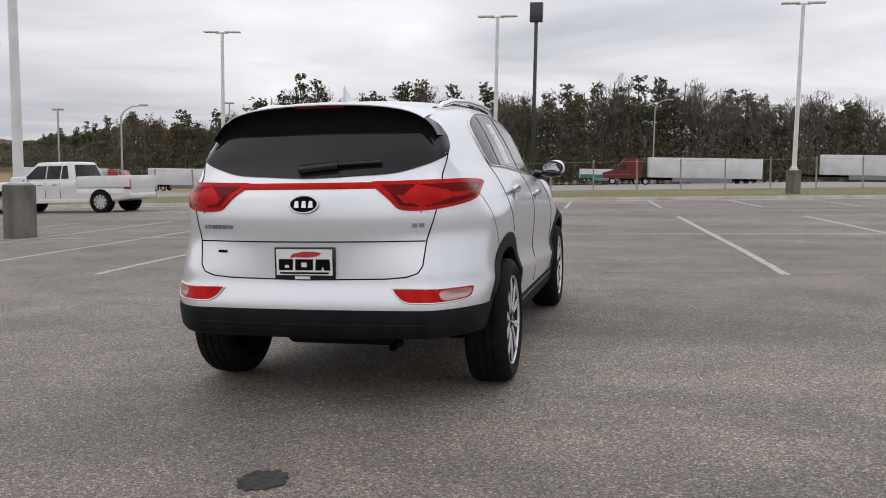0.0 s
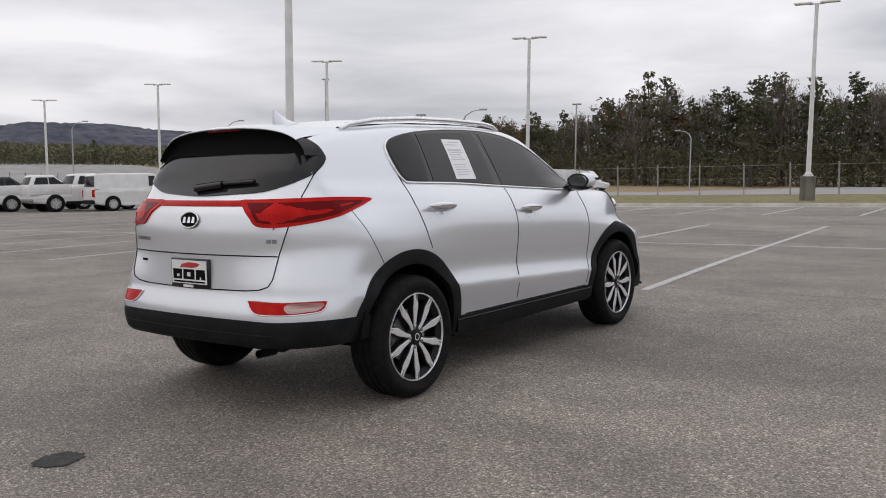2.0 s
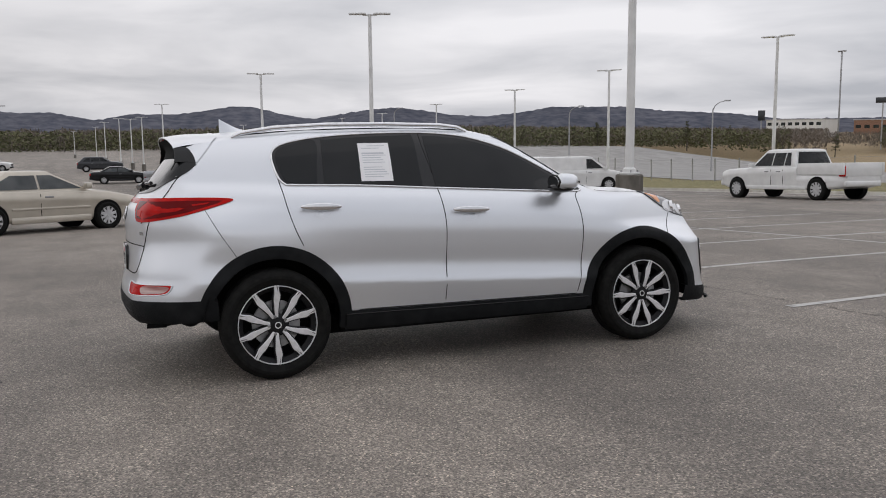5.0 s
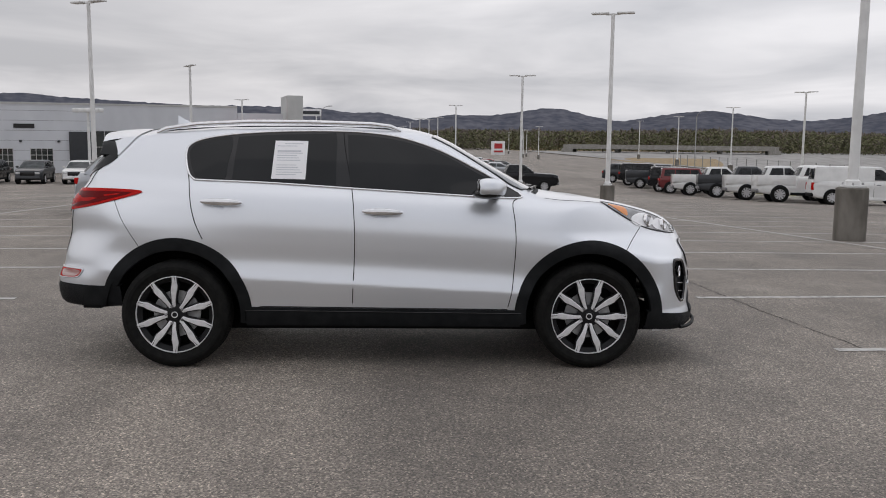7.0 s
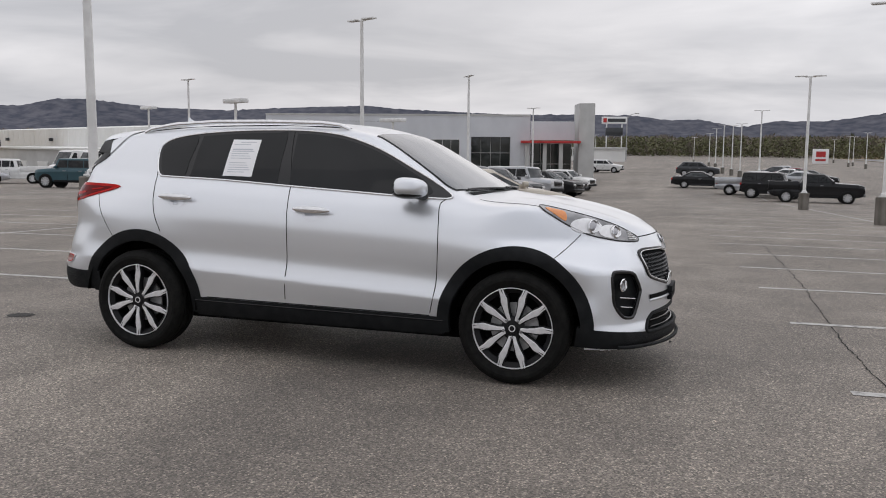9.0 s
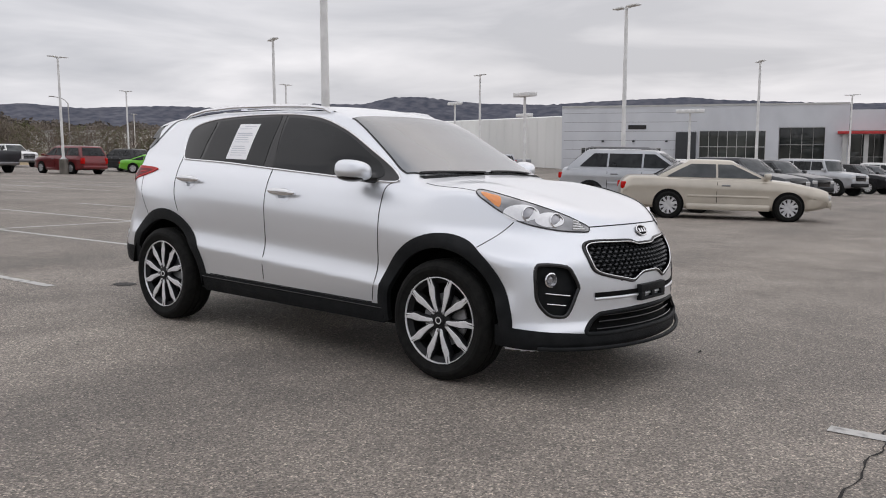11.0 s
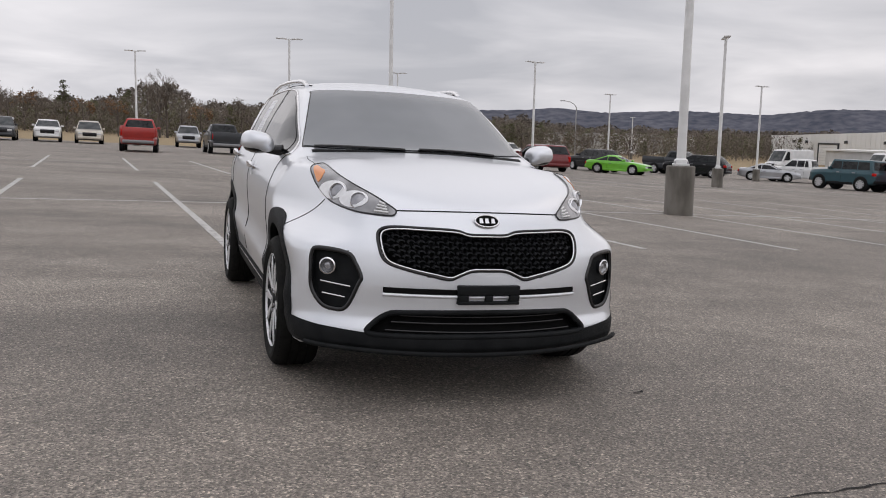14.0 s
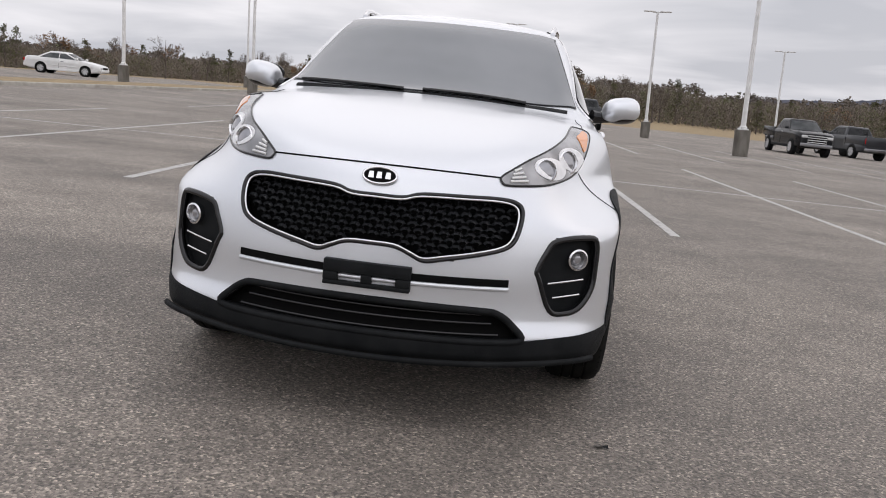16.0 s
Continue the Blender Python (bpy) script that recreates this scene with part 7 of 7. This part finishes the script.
for az, d, rise_at, wide, tall in ((131.0, 300, 1.95, 4.2, 1.7), (137.8, 330, 1.3, 2.4, 3.6)):
    p = by_compass(az, d)
    top_z = math.tan(radians(rise_at)) * d + 1.3 - p.z
    m = thing("roadside_sign", "dark roadside sign board on a single post", "sign", Matrix.Translation(p) @ pose(0, 0, 0, 0, 0, az + 90))
    slab("sign_post", m, STEEL, -0.2, -0.2, -1, 0.2, 0.2, top_z - tall)
    slab("sign_board", m, GREY_CAR, -wide / 2, -0.25, top_z - tall, wide / 2, 0.25, top_z, 0.05)


def make_overpass():
    o = thing("overpass", "long concrete highway overpass on round piers", "bridge", Matrix.Translation(lot(-217, 85, -3.9)) @ pose(0, 0, 0, 0, 0, 73))
    slab("deck", o, CONCRETE, -27, -5, 4.9, 27, 5, 5.5)
    for y in (-5, 4.7):
        slab("parapet", o, CONCRETE, -27, y, 5.5, 27, y + 0.3, 6.0)
    for x in (-26, 26):
        slab("abutment", o, CONCRETE, x - 1.5, -5, -3, x + 1.5, 5, 4.9)
    for x in (-13, 0, 13):
        for y in (-3, 3):
            bm = bmesh.new()
            lathe(bm, [(0.55, -3), (0.55, 4.9)], 14, m=pose(x, y, 0))
            finish(bm)
            part("pier", bm, CONCRETE, o)
    return o


make_overpass()


def far_building(u, v, w, d, h, mat, label, rows=1, cols=6, z=0.0):
    b = thing("far_building", label, "building", Matrix.Translation(lot(u, v, z)) @ pose(0, 0, 0, 0, 0, 20))
    slab("wall", b, mat, -w / 2, -d / 2, -2, w / 2, d / 2, h)
    slab("roof", b, PANEL_PALE, -w / 2 - 0.3, -d / 2 - 0.3, h, w / 2 + 0.3, d / 2 + 0.3, h + 0.4)
    for i in range(cols):
        for j in range(rows):
            x = -w / 2 + (i + 0.5) * w / cols
            slab("window", b, SHOP_GLASS, x - w / cols * 0.3, -d / 2 - 0.05, 1.0 + j * 3.2, x + w / cols * 0.3, -d / 2 + 0.05, 2.6 + j * 3.2)
            slab("window", b, SHOP_GLASS, -w / 2 + 0.02 - 0.08, -d / 2 + (i + 0.25) * d / cols, 1.0 + j * 3.2, -w / 2 + 0.05, -d / 2 + (i + 0.75) * d / cols, 2.6 + j * 3.2) if i < 3 else None
    return b


far_building(-324, 371, 30, 18, 7, PANEL_WHITE, "pale flat-roofed shop on the far slope", 2, 8, 2.5)
far_building(-295, 395, 22, 14, 5, BRICK_RED, "brown brick shop on the far slope", 1, 5, 4)
far_building(-115, -165, 34, 16, 4, PANEL_WHITE, "low pale house among trees", 1, 8, 0)
far_building(-175, -10.5, 9, 10, 2.4, PANEL_WHITE, "low white building beyond the lot", 1, 3)


# ---- woods ----
NEEDLES = vary(node_material("pine_needles", (0.05, 0.07, 0.035), 0.9, 0.0, Specular_IOR_Level=0.05), ((0.090, 0.098, 0.054), (0.170, 0.165, 0.096)), scale=0.25, detail=6)
TWIGS = vary(node_material("bare_twigs", (0.13, 0.10, 0.085), 0.95, 0.0, Specular_IOR_Level=0.05), ((0.140, 0.121, 0.104), (0.205, 0.175, 0.148)), scale=0.25, detail=5)
BRUSH = vary(node_material("hazy_winter_crowns", (0.15, 0.13, 0.115), 1.0, 0.0, Specular_IOR_Level=0.0), ((0.125, 0.110, 0.097), (0.185, 0.160, 0.138)), scale=0.08, detail=6)
RUSSET = vary(node_material("russet_leaves", (0.20, 0.11, 0.05), 0.95), ((0.14, 0.075, 0.035), (0.24, 0.14, 0.07)), scale=0.8, detail=5)
BARK = vary(node_material("bark", (0.11, 0.09, 0.075), 0.95), ((0.07, 0.058, 0.05), (0.16, 0.135, 0.115)), scale=2, stretch=(1, 1, 0.2), bump=0.5, bump_scale=8)
# forest of the hills: the blue of distance haze is mixed into its colour
FOREST = vary(node_material("hazed_winter_forest", (0.085, 0.085, 0.095), 1.0, 0.0, Specular_IOR_Level=0.0), ((0.082, 0.088, 0.112), (0.145, 0.146, 0.168)), scale=0.045, detail=12, second=(0.009, (0.70, 0.72, 0.74), 0.7))


def clumps(bm, rng, spots, size, per=4, wisp=False):
    """Small ragged leaf clumps: a few crossed, torn blades at every spot; wisp: thin upright twigs instead."""
    for p in spots:
        for _ in range(per):
            q = p + Vector((rng.uniform(-1, 1), rng.uniform(-1, 1), rng.uniform(-1, 1))) * size * 0.7
            s = size * rng.uniform(0.5, 1.1)
            if wisp:
                d1 = Vector((rng.gauss(0, 0.8), rng.gauss(0, 0.8), 1)).normalized()
                d2 = Vector((rng.gauss(0, 1), rng.gauss(0, 1), 0)).normalized() * 0.15
                s *= 1.3
            else:
                d1, d2 = (Vector((rng.gauss(0, 1), rng.gauss(0, 1), rng.gauss(0, 0.6))).normalized() for _ in range(2))
            bm.faces.new([bm.verts.new(v) for v in (q - d1 * s, q + d2 * s * 0.6, q + d1 * s * 0.8, q - d2 * s * 0.5)])


def make_tree(kind, seed, label):
    rng = random.Random(seed)
    t = thing("tree", label, "tree")
    h = 10.0
    bm = bmesh.new()
    lean = Vector((rng.uniform(-0.4, 0.4), rng.uniform(-0.4, 0.4), 0))
    tube(bm, [(0, 0, -1), lean * 0.3 + Vector((0, 0, h * 0.4)), lean + Vector((0, 0, h * 0.95))], [0.20, 0.14, 0.03], 7)
    spots = []
    if kind == "pine":
        for k in range(60):
            z = h * rng.uniform(0.22, 0.97)
            reach = (h * 0.20) * (1 - (z / h) ** 1.6) * rng.uniform(0.55, 1.1) + 0.25
            a = rng.uniform(0, 6.283)
            root, tip = lean * (z / h) + Vector((0, 0, z)), lean * (z / h) + Vector((math.cos(a) * reach, math.sin(a) * reach, z + rng.uniform(-0.2, 0.5)))
            tube(bm, [root, tip], [0.04, 0.012], 4, False)
            for i in range(7):
                s = 0.30 + 0.72 * i / 6
                spots.append(root.lerp(tip, s) + Vector((rng.uniform(-0.4, 0.4), rng.uniform(-0.4, 0.4), rng.uniform(-0.15, 0.3))))
    else:
        def branch(p, d, length, r, depth):
            q = p + d * length
            mid = p.lerp(q, 0.5) + Vector((rng.uniform(-1, 1), rng.uniform(-1, 1), 0)) * length * 0.06
            tube(bm, [p, mid, q], [r, r * 0.8, r * 0.55], 4 if depth else 5, False)
            if depth == 0:
                spots.append(q)
                return
            for _ in range(rng.randint(3, 4)):
                nd = (d + Vector((rng.uniform(-1, 1), rng.uniform(-1, 1), rng.uniform(-0.2, 0.7))) * 0.75).normalized()
                branch(p.lerp(q, rng.uniform(0.5, 1.0)), nd, length * rng.uniform(0.55, 0.75), r * 0.5, depth - 1)
        for _ in range(6):
            z = h * rng.uniform(0.25, 0.6)
            a = rng.uniform(0, 6.283)
            branch(Vector((0, 0, z)), Vector((math.cos(a) * 0.6, math.sin(a) * 0.6, 0.8)).normalized(), h * rng.uniform(0.18, 0.26), 0.09, 3)
    finish(bm)
    part("trunk", bm, BARK, t)
    bm = bmesh.new()
    if kind == "pine":
        clumps(bm, rng, spots, 0.125, 17)
        mat = NEEDLES
    elif kind == "bare":
        clumps(bm, rng, spots, 0.26, 3, True)
        mat = TWIGS
    else:
        clumps(bm, rng, spots, 0.30, 2)
        mat = RUSSET
    finish(bm, smooth=False)
    ob = part("crown", bm, mat, t)
    return t


TREES = {"pine": [make_tree("pine", k, "dark green pine at the edge of the woods") for k in range(4)], "bare": [make_tree("bare", 20 + k, "bare grey winter tree") for k in range(3)], "russet": [make_tree("russet", 40, "winter oak with russet leaves")]}
USED = set()


def plant(kind, x, y, h, rng, z=None):
    src = TREES[kind][rng.randrange(len(TREES[kind]))]
    s = h / 10
    m = Matrix.Translation((x, y, lie(x, y) - 0.2 if z is None else z)) @ pose(0, 0, 0, 0, 0, rng.uniform(0, 360))
    if src.name not in USED:
        USED.add(src.name)
        src.matrix_world = m @ Matrix.Diagonal((s, s, s, 1))
        return src
    keep = tuple(src.scale)
    src.scale = (s * rng.uniform(0.95, 1.25), s * rng.uniform(0.95, 1.25), s)
    t = copy_thing(src, m)
    src.scale = keep
    return t


def rise(table, az):
    a, e = zip(*sorted(table))
    return float(np.interp(az, a, e))


# height of the treetops over the horizon, in degrees, by the compass of the lot (0 = along +x)
NORTH = ((60, 3.6), (76.6, 3.3), (78.5, 3.75), (83.8, 3.95), (88.2, 4.65), (90, 4.7), (93.5, 4.5), (97.8, 4.2), (101.5, 4.0), (103.4, 4.15), (105.5, 4.3), (107.7, 3.6), (109.5, 3.3), (110.5, 3.9), (111.8, 4.6), (113, 3.85), (115.7, 2.92), (117.8, 2.2), (121, 2.1), (122.9, 2.5), (124.5, 1.75), (126.2, 1.3), (128.2, 0.8), (131, 0.2))
SOUTH = ((-135, 0.7), (-125, 0.8), (-118, 0.9), (-112.5, 1.6), (-109, 1.65), (-107, 1.5), (-102.5, 1.5), (-100, 1.6), (-98, 2.2), (-96.5, 2.1), (-94, 2.0), (-92.8, 2.2), (-91, 3.4), (-89.8, 3.2), (-88, 2.7), (-86, 1.95), (-84.8, 2.2), (-81, 2.1), (-78.7, 2.35), (-76.9, 1.95), (-75, 1.55), (-71, 1.35), (-65, 1.45), (-60.5, 1.6), (-57, 1.6), (-40, 1.3))
rng = random.Random(11)
for k in range(150):
    az = 131 - 75 * (k + rng.uniform(-0.4, 0.4)) / 150
    d = rng.uniform(300, 345)
    x, y = d * math.cos(radians(az)), d * math.sin(radians(az))
    h = max(5, (math.tan(radians(rise(NORTH, az))) * d + 1.3 - lie(x, y)) * rng.uniform(0.85, 1.14))
    plant(rng.choices(("pine", "bare", "russet"), (0.62, 0.34, 0.04))[0], x, y, h, rng)
for k in range(110):
    az = -135 + 95 * (k + rng.uniform(-0.4, 0.4)) / 110
    d = rng.uniform(135, 190)
    h = max(3, (math.tan(radians(rise(SOUTH, az))) * d + 1.3 + 0.6) * rng.uniform(0.75, 1.15))
    plant(rng.choices(("pine", "bare", "russet"), (0.25, 0.67, 0.08))[0], d * math.cos(radians(az)), d * math.sin(radians(az)), h, rng)
for k in range(44):
    az = 132 + 62 * rng.random()
    d = rng.uniform(230, 330)
    plant(rng.choices(("pine", "bare"), (0.6, 0.4))[0], d * math.cos(radians(az)), d * math.sin(radians(az)), rng.uniform(4.0, 7.5), rng)


def thicket(name, table, d0, d1, az0, az1, share, material, seed, count, size, label):
    """Brush and farther trees that fill the wood behind its edge: one mass of small torn blades, or of thin upright twigs."""
    rg = np.random.RandomState(seed)
    az, d = rg.uniform(az0, az1, count), rg.uniform(d0, d1, count)
    a, e = zip(*sorted(table))
    steps = np.arange(az0, az1 + 0.2, 0.1)
    shape = np.interp(az, steps, [0.86 + 0.36 * noise.noise((q * 0.9, seed, 0)) + 0.22 * noise.noise((q * 4.1, seed, 2)) for q in steps])
    if material is NEEDLES and table is SOUTH:
        keep = rg.uniform(0, 1, count) < np.interp(az, steps, [0.45 + 1.3 * noise.noise((q * 1.3, seed, 5)) for q in steps])
        az, d, shape = az[keep], d[keep], shape[keep]
    n = len(az)
    x, y = d * np.cos(np.radians(az)), d * np.sin(np.radians(az))
    low = np.array([lie(p, q) for p, q in zip(x, y)])
    crest = shape * np.tan(np.radians(np.interp(az, a, e))) * d + 1.3 - low
    z = low + np.maximum(1.5, crest * share) * rg.uniform(0, 1, n)
    p = np.repeat(np.stack([x, y, z], 1), 2, 0)
    p += rg.uniform(-1, 1, p.shape) * size * 0.7
    s = size * rg.uniform(0.5, 1.1, (len(p), 1))
    if material is TWIGS:
        d1_, d2_ = rg.normal(0, 1, p.shape) * (0.7, 0.7, 0) + (0, 0, 1), rg.normal(0, 1, p.shape) * (1, 1, 0)
        d2_ *= 0.22
        s = s * 1.2
    else:
        d1_, d2_ = rg.normal(0, 1, p.shape) * (1, 1, 0.6), rg.normal(0, 1, p.shape) * (1, 1, 0.6)
    d1_ /= np.linalg.norm(d1_, axis=1, keepdims=True)
    d2_ /= np.maximum(1.0, np.linalg.norm(d2_, axis=1, keepdims=True)) if material is TWIGS else np.linalg.norm(d2_, axis=1, keepdims=True)
    quads = np.stack([p - d1_ * s, p + d2_ * s * 0.6, p + d1_ * s * 0.8, p - d2_ * s * 0.5], 1).reshape(-1, 3)
    me = bpy.data.meshes.new(name)
    me.vertices.add(len(quads))
    me.vertices.foreach_set("co", quads.ravel())
    faces = len(quads) // 4
    me.loops.add(len(quads))
    me.loops.foreach_set("vertex_index", np.arange(len(quads)))
    me.polygons.add(faces)
    me.polygons.foreach_set("loop_start", np.arange(faces) * 4)
    me.update(calc_edges=True)
    me.materials.append(material)
    return tagged(new(name, me), label, "woods", kind="stuff")


thicket("woods", NORTH, 335, 375, 52, 131, 0.93, NEEDLES, 5, 190000, 0.60, "dark evergreen woods beyond the highway")
thicket("undergrowth", NORTH, 298, 330, 52, 131, 0.42, NEEDLES, 15, 40000, 0.55, "dark evergreen undergrowth at the foot of the woods")
thicket("brush", NORTH, 296, 330, 52, 134, 0.70, TWIGS, 6, 40000, 0.55, "bare brown brush before the woods")
thicket("crown_mass", SOUTH, 216, 250, -138, -38, 0.94, BRUSH, 17, 60000, 0.62, "soft brown mass of bare crowns behind the southern trees")
thicket("winter_woods", SOUTH, 150, 215, -138, -38, 0.86, TWIGS, 7, 140000, 0.27, "bare brown winter woods south of the lot")
thicket("evergreens", SOUTH, 170, 215, -138, -38, 0.80, NEEDLES, 8, 90000, 0.34, "scattered evergreens in the winter woods")
WEST = ((128, 0.1), (136, 0.15), (145, 0.4), (155, 0.6), (160, 0.75), (168, 0.55), (175, 0.6), (190, 0.5), (215, 0.6), (232, 0.6))
thicket("roadside_woods", WEST, 260, 420, 134, 232, 0.95, TWIGS, 9, 80000, 0.8, "bare roadside woods below the hills")
thicket("roadside_evergreens", WEST, 250, 380, 136, 232, 0.90, NEEDLES, 10, 80000, 0.65, "dark evergreens along the far road")

# ---- hills ----
HILLS = ((118, 0.2), (128, 0.7), (131.6, 0.96), (137, 1.0), (139.7, 1.3), (144, 1.5), (146.5, 1.8), (151, 1.92), (153.2, 1.5), (155.2, 1.25), (157.5, 1.4), (159.1, 1.73), (161, 1.95), (163, 1.75), (166.5, 1.2), (168.4, 1.5), (170.2, 1.95), (171.5, 2.0), (173.5, 1.7), (175, 1.55), (177.5, 1.6), (179.6, 1.2), (182.1, 1.65), (184, 1.6), (186.3, 1.95),
         (193, 1.95), (196.1, 2.1), (201.2, 2.3), (203.3, 2.5), (207.3, 2.33), (211.8, 2.1), (216, 2.2), (218, 2.4), (220, 2.62), (222, 2.57), (224, 2.1), (228, 2.15), (231.4, 1.8), (236, 1.9), (239.3, 1.9), (241, 1.83), (244.2, 2.05), (246.5, 1.85), (250, 1.8), (252.5, 1.5), (262, 1.2), (275, 0.9), (290, 0.9), (310, 0.5))


def make_hills():
    bm = bmesh.new()
    grid = []
    for k in range(0, 770):
        az = 118 + 192 * k / 769
        e = rise(HILLS, az)
        col = []
        for j in range(15):
            t = j / 14
            d = 1900 + 300 * t
            full = math.tan(radians(e)) * 2200
            z = full * (t ** 1.15) + (noise.noise((math.cos(radians(az)) * 9, math.sin(radians(az)) * 9, t * 3)) * 22 + noise.noise((k * 0.21, j * 0.7, 3)) * 1.5) * t * (1 - 0.75 * t)
            z += noise.noise((k * 0.9, 7, 1)) * 3.0 * (t > 0.99)
            col.append(bm.verts.new((d * math.cos(radians(az)), d * math.sin(radians(az)), z - 6)))
        grid.append(col)
    for a, b in zip(grid, grid[1:]):
        for j in range(14):
            bm.faces.new((a[j], b[j], b[j + 1], a[j + 1]))
    finish(bm)
    return tagged(new("hills", as_mesh("hills", bm, FOREST)), "long wooded winter hills on the horizon, tinted blue with haze", "hills", kind="structure")


make_hills()
